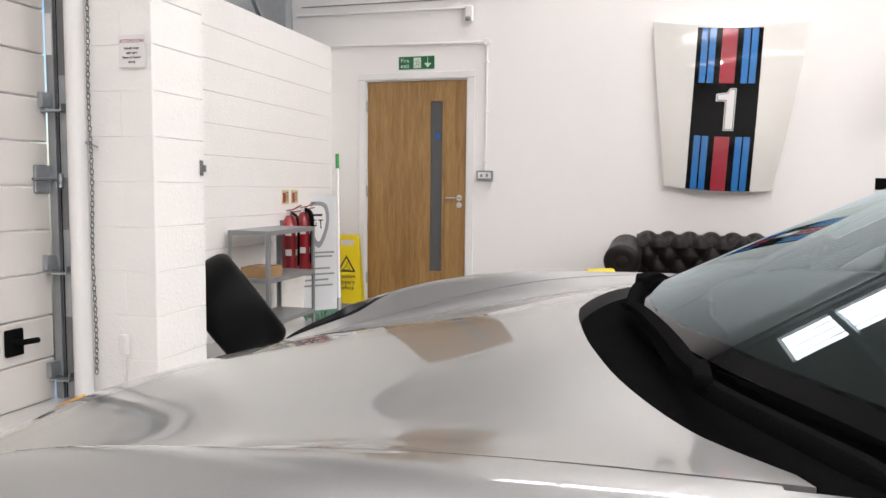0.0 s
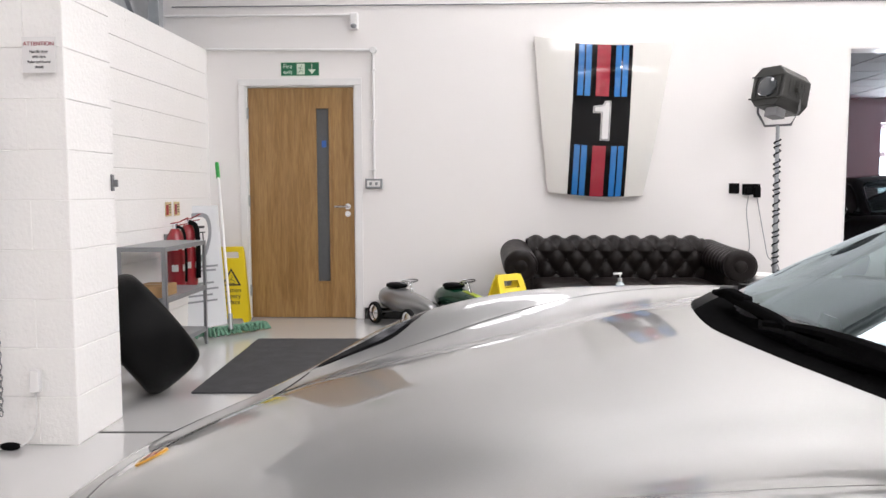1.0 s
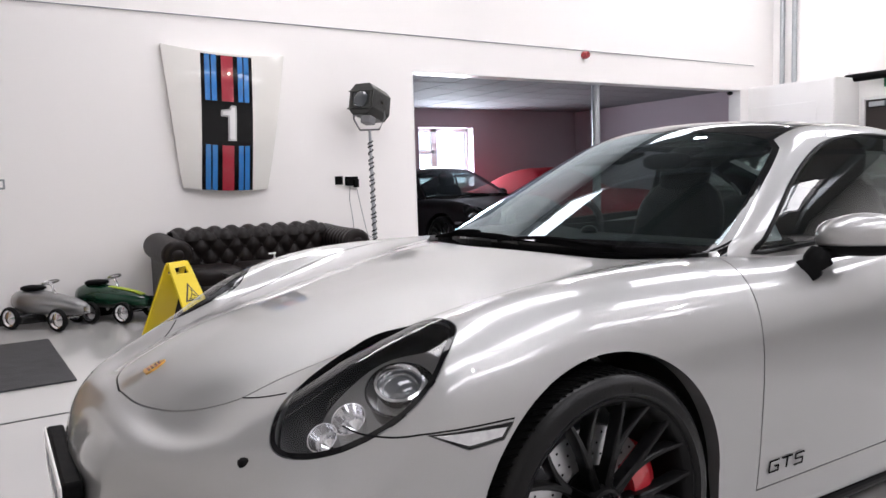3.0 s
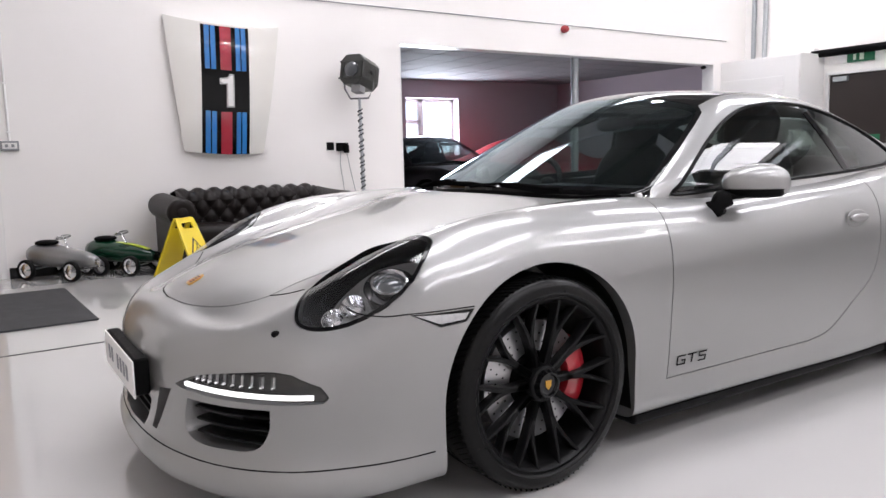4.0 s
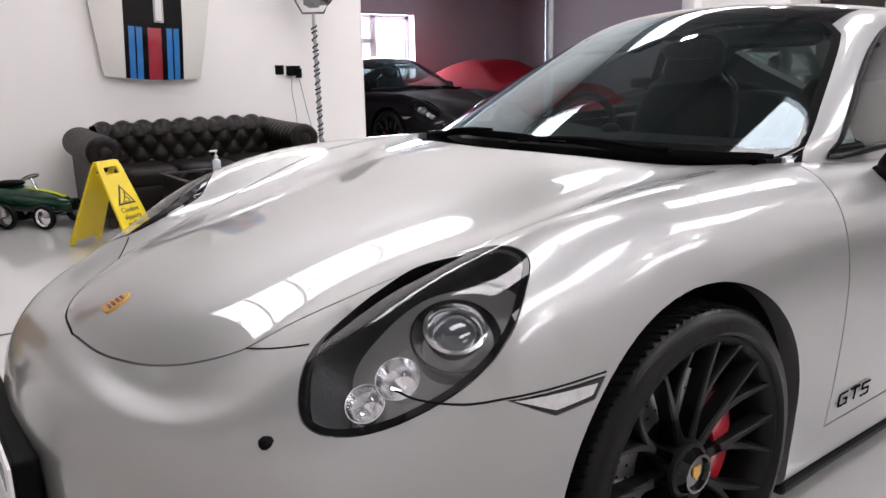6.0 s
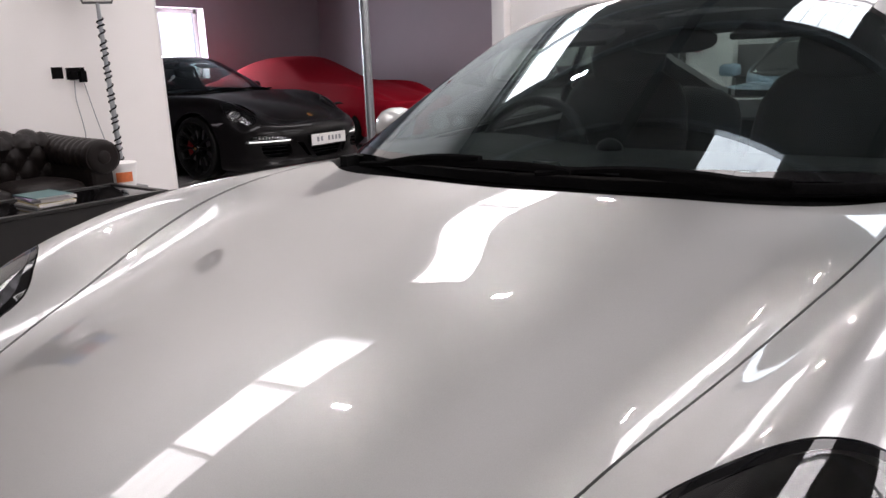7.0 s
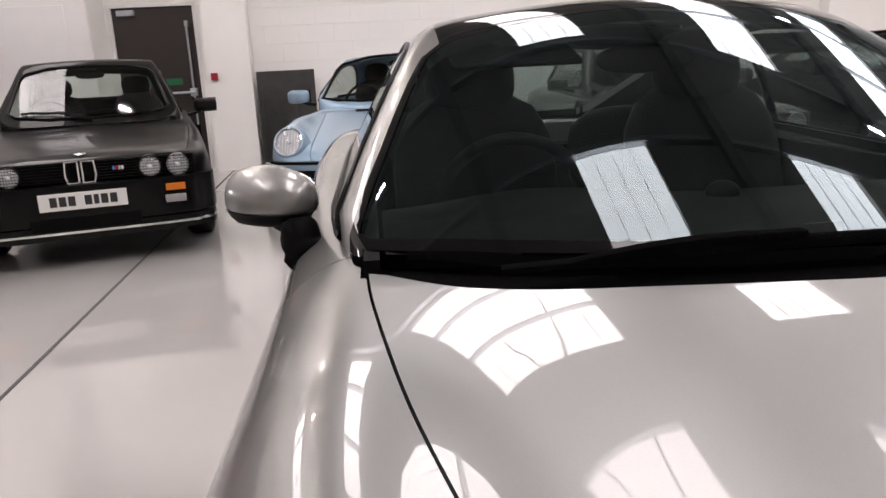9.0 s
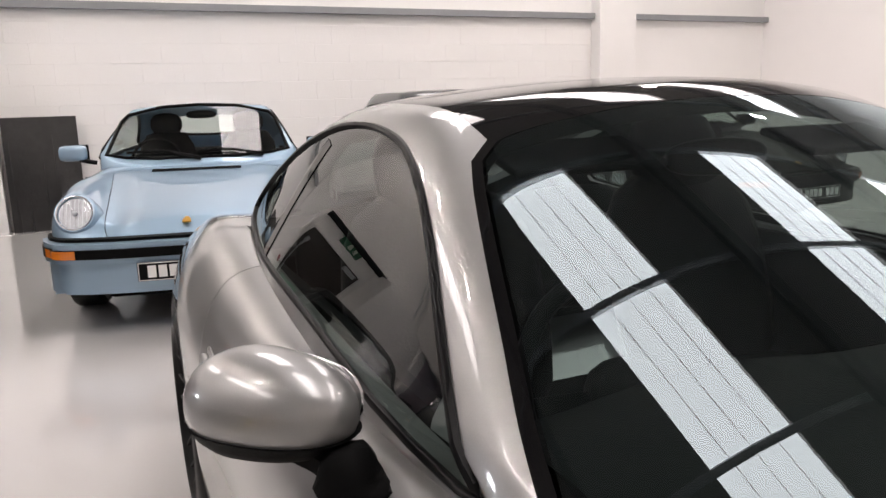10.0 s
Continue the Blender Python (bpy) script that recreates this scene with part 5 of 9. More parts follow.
covered = thing("covered_car", (7.10, 8.02, 0), "sports car under a red fabric dust cover", "car", turn=96)
skin = CoverSkin()
o = new("cover", skin.shade(skin.mesh))
o.data.materials.clear()
o.data.materials.append(M["cloth"])
o.parent = covered
o["label"] = "red stretch cover with a loose hem"
for s in (-1, 1):
    for x in (0.05, 2.45):
        bm = bmesh.new()
        revolve(bm, [(0.20, 0.10), (0.235, 0.118), (0.30, 0.12), (0.325, 0.09), (0.33, 0.0), (0.325, -0.09), (0.30, -0.12), (0.2, -0.1)], 40, pose(x, 0.77 * s, 0.33))
        part("tyre", bm, M["rubber"], covered, "black rubber tyre", 40)
part("underbody", boxbm(-0.80, 3.2, -0.6, 0.6, 0.13, 0.30, 0.03), M["plastic"], covered)


class SaloonBody(CoupeBody):
    """A square-cut saloon of the 1980s."""

    OUT = [(-0.72, 0), (-0.717, 0.3), (-0.71, 0.5), (-0.69, 0.66), (-0.64, 0.755), (-0.52, 0.80), (-0.2, 0.825), (0.3, 0.825), (1.0, 0.82), (1.7, 0.825), (2.5, 0.835), (3.0, 0.82), (3.3, 0.78), (3.44, 0.66), (3.48, 0.4), (3.49, 0)]
    C = keyed([(-0.75, 0.70), (-0.6, 0.725), (-0.3, 0.765), (0.1, 0.805), (0.5, 0.845), (0.7, 0.86), (1, 0.86), (2.6, 0.875), (3.0, 0.875), (3.5, 0.84)])
    V = keyed([(-0.75, 0.692), (-0.6, 0.72), (-0.3, 0.758), (0.1, 0.80), (0.5, 0.84), (0.7, 0.855), (1, 0.855), (2.6, 0.87), (3.0, 0.87), (3.5, 0.83)])
    Z = keyed([(-0.75, 0.665), (-0.6, 0.695), (-0.3, 0.74), (0.1, 0.785), (0.5, 0.825), (0.7, 0.84), (1, 0.845), (2.6, 0.86), (3.0, 0.855), (3.5, 0.81)])
    YF = keyed([(-0.75, 0.60), (-0.5, 0.66), (0, 0.69), (0.5, 0.70), (1.0, 0.70), (2.4, 0.71), (3.5, 0.62)])
    YV = keyed([(-0.75, 0.42), (-0.5, 0.46), (0, 0.50), (0.5, 0.52), (1, 0.55), (2.4, 0.55), (3.5, 0.4)])
    RIM = [(-0.72, [(0.16, 0.20), (0.08, 0.20), (0.055, 0.24), (0.05, 0.36), (0.045, 0.50), (0.03, 0.56), (0.004, 0.62), (-0.004, 0.67), (0.03, 0.695)]),
           (-0.3, [(0.10, 0.20), (0.04, 0.20), (0.012, 0.22), (0.0, 0.32), (-0.006, 0.44), (-0.004, 0.56), (0.004, 0.63), (0.025, 0.70), (0.075, 0.735)]),
           (0.5, [(0.10, 0.20), (0.05, 0.20), (0.03, 0.22), (0.02, 0.32), (0.006, 0.46), (0.0, 0.60), (0.006, 0.70), (0.03, 0.79), (0.075, 0.82)]),
           (2.5, [(0.10, 0.20), (0.04, 0.20), (0.012, 0.22), (0.0, 0.32), (-0.006, 0.46), (0.0, 0.60), (0.01, 0.72), (0.035, 0.82), (0.08, 0.85)]),
           (3.49, [(0.10, 0.24), (0.04, 0.24), (0.012, 0.27), (0.0, 0.36), (0.0, 0.46), (0.0, 0.60), (0.01, 0.70), (0.03, 0.78), (0.07, 0.81)])]
    HOOD = [(-0.70, 0), (-0.695, 0.4), (-0.67, 0.60), (-0.60, 0.665), (-0.2, 0.70), (0.2, 0.715), (0.46, 0.715), (0.50, 0.62), (0.515, 0.3), (0.52, 0)]
    SCREEN = [(0.60, 0), (0.62, 0.3), (0.68, 0.54), (0.735, 0.60), (1.05, 0.515), (1.09, 0.47), (1.115, 0.3), (1.12, 0)]
    SIDE = [(0.86, 0.905), (1.13, 1.17), (1.22, 1.225), (1.5, 1.245), (2.0, 1.235), (2.20, 1.16), (2.40, 0.97), (2.38, 0.91)]
    REAR = [(2.22, 0), (2.235, 0.3), (2.27, 0.46), (2.53, 0.51), (2.58, 0.3), (2.59, 0)]
    TYRE, BASE, TRACK = 0.305, 2.565, 0.715


class SaloonTop(CoupeTop):
    OUT = [(0.54, 0), (0.55, 0.3), (0.59, 0.53), (0.67, 0.655), (0.85, 0.70), (1.2, 0.712), (1.8, 0.712), (2.3, 0.70), (2.58, 0.66), (2.70, 0.5), (2.75, 0.25), (2.76, 0)]

    @staticmethod
    def height(x, y, drop=0.0):
        q = 0.705 - 0.02 * max(0, x - 2.0) - y
        vals = [0.87 + (x - (0.56 + 0.16 * y * y)) * 0.80, 0.865 + q * 2.9 - 1.6 * max(q, 0) ** 2, 1.375 - 0.03 * (x - 1.65) ** 2 - 0.09 * y * y, 1.36 - (x - 2.1) * 0.70 - 0.06 * y * y]
        k, m = 0.016, min(vals)
        return m - k * math.log(sum(math.exp(-(v - m) / k) for v in vals)) * 0.8 - drop


class ClassicBody(CoupeBody):
    """An upright-lamped rear-engined coupe of the 1970s."""

    OUT = [(-0.76, 0), (-0.755, 0.3), (-0.73, 0.5), (-0.68, 0.66), (-0.58, 0.755), (-0.4, 0.80), (-0.1, 0.815), (0.4, 0.80), (1.0, 0.79), (1.6, 0.81), (2.27, 0.835), (2.7, 0.80), (3.0, 0.72), (3.2, 0.5), (3.26, 0.25), (3.27, 0)]
    C = keyed([(-0.80, 0.545), (-0.7, 0.605), (-0.6, 0.645), (-0.4, 0.70), (-0.2, 0.745), (0, 0.785), (0.2, 0.825), (0.4, 0.865), (0.6, 0.88), (1, 0.87), (2, 0.88), (2.5, 0.85), (3, 0.74), (3.3, 0.66)])
    V = keyed([(-0.80, 0.54), (-0.7, 0.595), (-0.6, 0.63), (-0.4, 0.68), (-0.2, 0.73), (0, 0.772), (0.2, 0.815), (0.4, 0.855), (0.6, 0.875), (1, 0.865), (2, 0.87), (2.5, 0.84), (3, 0.73), (3.3, 0.65)])
    Z = keyed([(-0.80, 0.60), (-0.7, 0.70), (-0.6, 0.765), (-0.5, 0.80), (-0.3, 0.822), (0, 0.842), (0.3, 0.85), (0.6, 0.86), (1, 0.855), (2, 0.87), (2.5, 0.83), (3, 0.72), (3.3, 0.64)])
    YF = keyed([(-0.80, 0.585), (-0.6, 0.61), (-0.3, 0.635), (0, 0.65), (0.5, 0.66), (1.0, 0.67), (2.4, 0.66), (3.3, 0.5)])
    YV = keyed([(-0.80, 0.42), (-0.6, 0.45), (-0.3, 0.48), (0, 0.51), (0.5, 0.54), (1, 0.55), (2.4, 0.5), (3.3, 0.35)])
    RIM = [(-0.76, [(0.14, 0.24), (0.06, 0.24), (0.035, 0.27), (0.02, 0.34), (0.01, 0.42), (0.0, 0.47), (0.0, 0.51), (0.015, 0.545), (0.05, 0.57)]),
           (-0.5, [(0.14, 0.24), (0.06, 0.24), (0.03, 0.27), (0.015, 0.35), (0.005, 0.45), (0.0, 0.54), (0.004, 0.62), (0.03, 0.705), (0.075, 0.765)]),
           (0.0, [(0.12, 0.20), (0.06, 0.20), (0.03, 0.22), (0.015, 0.32), (0.0, 0.46), (0.0, 0.60), (0.014, 0.70), (0.045, 0.78), (0.09, 0.825)]),
           (1.0, [(0.12, 0.20), (0.06, 0.20), (0.03, 0.22), (0.02, 0.32), (0.006, 0.46), (0.0, 0.62), (0.012, 0.73), (0.04, 0.81), (0.085, 0.85)]),
           (2.3, [(0.12, 0.20), (0.06, 0.20), (0.03, 0.22), (0.015, 0.32), (0.0, 0.46), (0.0, 0.62), (0.02, 0.74), (0.06, 0.81), (0.11, 0.85)]),
           (3.27, [(0.15, 0.26), (0.08, 0.26), (0.04, 0.28), (0.02, 0.36), (0.0, 0.44), (0.0, 0.52), (0.02, 0.58), (0.06, 0.62), (0.11, 0.64)])]
    HOOD = [(-0.735, 0), (-0.73, 0.3), (-0.71, 0.435), (-0.66, 0.452), (-0.3, 0.485), (0.0, 0.515), (0.30, 0.55), (0.345, 0.50), (0.365, 0.3), (0.37, 0)]
    SCREEN = [(0.46, 0), (0.475, 0.28), (0.53, 0.50), (0.595, 0.645), (0.865, 0.568), (0.91, 0.52), (0.94, 0.28), (0.945, 0)]
    SIDE = [(0.72, 0.925), (0.94, 1.14), (1.03, 1.20), (1.3, 1.225), (1.6, 1.20), (1.9, 1.11), (2.14, 0.97), (2.1, 0.93)]
    REAR = [(1.84, 0), (1.85, 0.22), (1.89, 0.41), (2.26, 0.37), (2.34, 0.22), (2.36, 0)]
    TYRE, BASE, TRACK = 0.312, 2.272, 0.70


class ClassicTop(CoupeTop):
    OUT = [(0.40, 0), (0.42, 0.28), (0.47, 0.49), (0.57, 0.66), (0.75, 0.728), (1.2, 0.745), (1.7, 0.733), (2.1, 0.68), (2.4, 0.58), (2.62, 0.39), (2.70, 0.17), (2.71, 0)]

    @staticmethod
    def height(x, y, drop=0.0):
        y = y / 1.12
        q = 0.662 - 0.05 * max(0, x - 1.5) ** 2 - y
        vals = [0.885 + (x - (0.42 + 0.30 * y * y)) * 0.80, 0.87 + q * 2.2 - 1.2 * max(q, 0) ** 2, 1.305 - 0.07 * (x - 1.3) ** 2 - 0.15 * y * y, 1.25 - (x - 1.75) * 0.36 - 0.06 * (x - 1.75) ** 2 - 0.1 * y * y]
        k, m = 0.018, min(vals)
        return m - k * math.log(sum(math.exp(-(v - m) / k) for v in vals)) * 0.8 - drop


def road_wheel(car, place, s, R, rim):
    """A tall-walled tyre on a five-spoke alloy."""
    w = part("wheel", (lambda b: (revolve(b, [(0.205, 0.085), (0.215, 0.092), (0.215, 0.06), (0.20, -0.08), (0.19, -0.08), (0.195, 0.06)], 40), b)[1])(bmesh.new()), rim, car, "", 35)
    w.matrix_basis = pose(*place, 0, 0, 0 if s > 0 else 180)
    bm = bmesh.new()
    revolve(bm, [(0.208, 0.085), (0.225, 0.102), (R - 0.05, 0.106), (R - 0.015, 0.092), (R - 0.001, 0.07), (R, 0.0), (R - 0.001, -0.07), (R - 0.03, -0.1), (0.21, -0.09)], 48)
    part("tyre", bm, M["rubber"], w, "black rubber tyre", 35)
    bm = bmesh.new()
    revolve(bm, [(0, 0.07), (0.05, 0.068), (0.06, 0.05), (0.06, 0.02), (0, 0.02)], 24, None, "y", False)
    for k in range(5):
        a = 2 * math.pi * k / 5
        sweep(bm, [(math.cos(a) * r, 0.055 + 0.02 * (r > 0.15), math.sin(a) * r) for r in (0.04, 0.12, 0.2)], [0.06, 0.045, 0.065], 0.02, Vector((0, 1, 0)))
    part("spokes", bm, rim, w, "", 35)


def plan_band(out, z0, z1, x_end, grow, bevel=0.012):
    """A bumper: the body's plan outline back to x_end, drawn out between two heights."""
    half = [(x, y) for x, y in spline(out, 5) if x <= x_end]
    ring = [(x, -y) for x, y in half[::-1]] + half[1:]
    deep = [(x + 0.16, y * 0.86) for x, y in ring[::-1]]
    front = [(x - grow * (1 if abs(y) < 0.7 else 0.6), y * (1 + grow * 0.35)) for x, y in ring]
    bm = bmesh.new()
    prism(bm, front + deep, "z", z0, z1)
    es = [e for e in bm.edges if abs(e.verts[0].co.z - e.verts[1].co.z) < 1e-6]
    bmesh.ops.bevel(bm, geom=es, offset=bevel, segments=2, affect="EDGES", profile=0.5)
    return bm


def round_lamp(car, place, r, tilt, bezel, name="headlamp", bezel_width=0.018, turn=0):
    m = pose(*place, 0, tilt, turn)
    lamp = part(name, (lambda b: (revolve(b, [(0.0, 0.030), (r * 0.5, 0.026), (r * 0.85, 0.014), (r * 0.985, 0.0)], 40, m @ pose(0, 0, 0, 0, -90, 0), "z", False), b)[1])(bmesh.new()), M["lens"], car, "round glass headlamp", 60)
    lamp.visible_shadow = False
    bm = bmesh.new()
    revolve(bm, [(r * 0.97, 0.0), (r, 0.008), (r + bezel_width * 0.6, 0.008), (r + bezel_width, -0.008), (r + bezel_width, -0.06), (r * 0.95, -0.06)], 48, m @ pose(0, 0, 0, 0, -90, 0), "z")
    part("bezel", bm, bezel, lamp, "", 40)
    bm = bmesh.new()
    revolve(bm, [(0.0, -0.075), (r * 0.3, -0.07), (r * 0.7, -0.045), (r * 0.97, -0.004)], 40, m @ pose(0, 0, 0, 0, -90, 0), "z", False)
    part("reflector", bm, M["reflector"], lamp, "", 60)
    bm = bmesh.new()
    blob(bm, (-0.004, 0, 0), (0.022, 0.016, 0.016), 12, 2, m)
    for k in range(7):
        y = -r * 0.72 + r * 1.44 * k / 6
        h = math.sqrt(max(0.0001, (r * 0.86) ** 2 - y * y))
        box(bm, -0.004, -0.001, y - 0.002, y + 0.002, -h, h, 0, m)
    part("lens_ribs", bm, M["acrylic"], lamp)
    return lamp


def classic_car(body, top, inner, place, turn, paint, label, trim, rim):
    car = thing("classic_car", place, label, "car", turn=turn)
    me = body.mesh
    for x in (0.0, body.BASE):
        for s in (-1, 1):
            d = 0.52 * s
            me = cut(me, circle(x, body.TYRE + 0.01, body.TYRE + 0.035, 40), "y", min(d, 1.2 * s), max(d, 1.2 * s), "DIFFERENCE")
    H = mirrored(body.HOOD)
    hood = cut(me, H, "z", 0.45, 1.2, "INTERSECT")
    cab = [(0.62, 0.45), (0.60, 1.3), (2.3, 1.3), (2.2, 0.45)]
    me = cut(me, cab, "y", -0.62, 0.62, "DIFFERENCE")
    me = cut(me, offset_outline(H, 0.005), "z", 0.40, 1.2, "DIFFERENCE")
    for name, m in (("body", me), ("bonnet", hood)):
        o = new(name, body.shade(m))
        o.data.materials.clear()
        o.data.materials.append(paint)
        o.parent = car
    part("bonnet_gap", boxbm(-0.60, 0.55, -0.62, 0.62, 0.44, 0.50), M["plastic"], car)
    shell = carve(top.mesh, inner.mesh, "DIFFERENCE")
    shell = cut(shell, [(0.1, -1.2), (3.4, -1.2), (3.4, 1.2), (0.1, 1.2)], "z", 0.83, 1.6, "INTERSECT")
    pieces = []
    for name, O, axis in (("windscreen", mirrored(body.SCREEN), "z"), ("rear_window", mirrored(body.REAR), "z"), ("side_window", spline(body.SIDE, 3, True), "y"), ("side_window", spline(body.SIDE, 3, True), "-y")):
        lo, hi = {"z": (0.5, 1.6), "y": (0.25, 1.2), "-y": (-1.2, -0.25)}[axis]
        pieces.append((name, cut(shell, O, axis[-1], lo, hi, "INTERSECT"), M["clear"]))
        shell = cut(shell, O, axis[-1], lo, hi, "DIFFERENCE")
    for name, m, mt in pieces + [("roof", shell, paint)]:
        o = new(name, top.shade(m))
        o.data.materials.clear()
        o.data.materials.append(mt)
        o.parent = car
        if name != "roof":
            o.visible_shadow = False
            keep_outer(o.data, top.tree)
    # black seals round the glass
    for O, axis in ((mirrored(body.SCREEN), "z"), (mirrored(body.REAR), "z"), (spline(body.SIDE, 3, True), 1), (spline(body.SIDE, 3, True), -1)):
        ring = []
        for a, b in O:
            if axis == "z":
                ring.append(Vector((a, b, top.height(a, abs(b)) + 0.002)))
            else:
                hit = top.tree.ray_cast(Vector((a, 1.2 * axis, b)), Vector((0, -axis, 0)))
                if hit[0]:
                    ring.append(hit[0])
        bm = bmesh.new()
        tube(bm, ring, 0.014, 6, closed=True)
        part("window_seal", bm, M["sblack"], car, "", 60)
    for s in (-1, 1):
        for x in (0.0, body.BASE):
            road_wheel(car, (x, body.TRACK * s, body.TYRE), s, body.TYRE, rim)
            bm = bmesh.new()
            prev = None
            for k in range(19):
                a = math.pi * (-0.1 + 1.2 * k / 18)
                ring = [bm.verts.new((x + math.cos(a) * q, y * s, body.TYRE + math.sin(a) * q)) for y, q in ((0.79, body.TYRE + 0.032), (0.50, body.TYRE + 0.032), (0.50, 0.03))]
                if prev:
                    for i in range(2):
                        bm.faces.new((prev[i], prev[i + 1], ring[i + 1], ring[i]))
                prev = ring
            part("arch_liner", bm, M["plastic"], car)
    part("underbody", boxbm(-0.55, 3.0, -0.5, 0.5, 0.16, 0.34, 0.03), M["plastic"], car)
    # cabin
    bm = bmesh.new()
    box(bm, 0.62, 2.22, -0.62, 0.62, 0.44, 0.46)
    for s in (-1, 1):
        box(bm, 0.62, 2.22, min(0.60 * s, 0.64 * s), max(0.60 * s, 0.64 * s), 0.46, 0.88)
    box(bm, 2.12, 2.22, -0.62, 0.62, 0.46, 0.86)
    part("cabin_tub", bm, M["cabin"], car)
    x0 = body.SCREEN[0][0]
    bm = bmesh.new()
    box(bm, x0 + 0.04, x0 + 0.40, -0.60, 0.60, 0.62, 0.875, 0.03)
    box(bm, x0 + 0.18, x0 + 0.38, 0.20, 0.50, 0.85, 0.915, 0.02)
    part("dashboard", bm, M["cabin"], car, "", 50)
    sw = part("steering_wheel", (lambda b: (tube(b, [(0.0, math.cos(a) * 0.185, math.sin(a) * 0.185) for a in np.linspace(0, 2 * math.pi, 32, endpoint=False)], 0.013, 8, closed=True), b)[1])(bmesh.new()), M["sblack"], car, "", 60)
    sw.matrix_basis = pose(x0 + 0.50, 0.35, 0.87, 0, 24, 0)
    bm = bmesh.new()
    for a in (0, math.pi, -math.pi / 2):
        sweep(bm, [(0, 0, 0), (0.0, math.cos(a) * 0.18, math.sin(a) * 0.18)], 0.025, 0.012, Vector((1, 0.01, 0)))
    part("wheel_spokes", bm, M["sblack"], sw)
    for y in (-0.34, 0.34):
        st = part("seat", (lambda b: (blob(b, (x0 + 0.78, y, 0.56), (0.26, 0.24, 0.08), 18, 4), b)[1])(bmesh.new()), M["cabin"], car, "", 60)
        bm = bmesh.new()
        blob(bm, (0, 0, 0.26), (0.065, 0.23, 0.28), 18, 3.2, pose(x0 + 1.02, y, 0.55, 0, 14, 0))
        part("backrest", bm, M["cabin"], st, "", 60)
        bm = bmesh.new()
        blob(bm, (0, 0, 0.60), (0.045, 0.13, 0.095), 16, 2.8, pose(x0 + 1.02, y, 0.55, 0, 14, 0))
        part("headrest", bm, M["cabin"], st, "", 60)
    bm = bmesh.new()
    blob(bm, (2.0, 0, 0.74), (0.08, 0.56, 0.17), 18, 4)
    part("rear_backrest", bm, M["cabin"], car, "", 60)
    sx = body.SCREEN[-1][0]
    bm = bmesh.new()
    blob(bm, (sx + 0.08, 0.0, top.height(sx, 0) - 0.075), (0.018, 0.115, 0.032), 16, 3)
    part("rear_view_mirror", bm, M["sblack"], car, "", 60)
    # wipers parked along the foot of the screen
    xb = x0 - 0.01
    for tip, piv in (((xb + 0.10, 0.50), (xb - 0.02, -0.02)), ((xb + 0.035, 0.0), (xb + 0.04, -0.46))):
        def lie(p, h):
            return Vector((p[0], p[1], max(top.height(p[0], abs(p[1])), body.C(p[0])) + h))
        mid = ((tip[0] + piv[0]) / 2 + 0.015, (tip[1] + piv[1]) / 2)
        bm = bmesh.new()
        sweep(bm, [lie(q, 0.022) for q in spline([tip, mid, piv], 6)], 0.014, 0.018)
        wp = part("wiper", bm, M["sblack"], car, "", 40)
        bm = bmesh.new()
        sweep(bm, [lie(piv, 0.01), lie(((mid[0] + piv[0]) / 2 - 0.02, (mid[1] + piv[1]) / 2), 0.03), lie(mid, 0.04)], 0.016, 0.01)
        part("wiper_arm", bm, M["sblack"], wp)
    return car


def flag_mirror(car, s, place, paint):
    """A square-backed door mirror on a short arm."""
    bm = bmesh.new()
    vs = blob(bm, (0, 0, 0), (0.05, 0.095, 0.058), 22, 5)
    for v in vs:
        if v.co.x < 0:
            v.co.x *= 1.0 - 0.5 * (abs(v.co.y) / 0.095) ** 2
            v.co.z *= 0.90
    bmesh.ops.transform(bm, matrix=pose(*place, 0, 0, 8 * s), verts=vs)
    mi = part("door_mirror", bm, paint, car, "", 50)
    bm = bmesh.new()
    sweep(bm, [(place[0] + 0.01, place[1] - 0.04 * s, place[2] - 0.045), (place[0] + 0.015, place[1] - 0.08 * s, place[2] - 0.06), (place[0] + 0.03, place[1] - 0.15 * s, place[2] - 0.075)], 0.06, 0.03)
    part("mirror_arm", bm, M["sblack"], mi)
    part("mirror_rim", boxbm(-0.003, 0.012, -0.096, 0.096, -0.058, 0.058, 0.004, pose(place[0] + 0.052, place[1], place[2], 0, 0, 8 * s)), M["sblack"], mi)


def bars(parent, x, y0, widths, gap, z0, z1, material):
    y = y0
    for w in widths:
        if w > 0:
            part("plate_bar", boxbm(x - 0.002, x, y, y + w, z0, z1), material, parent)
        y += abs(w) + gap


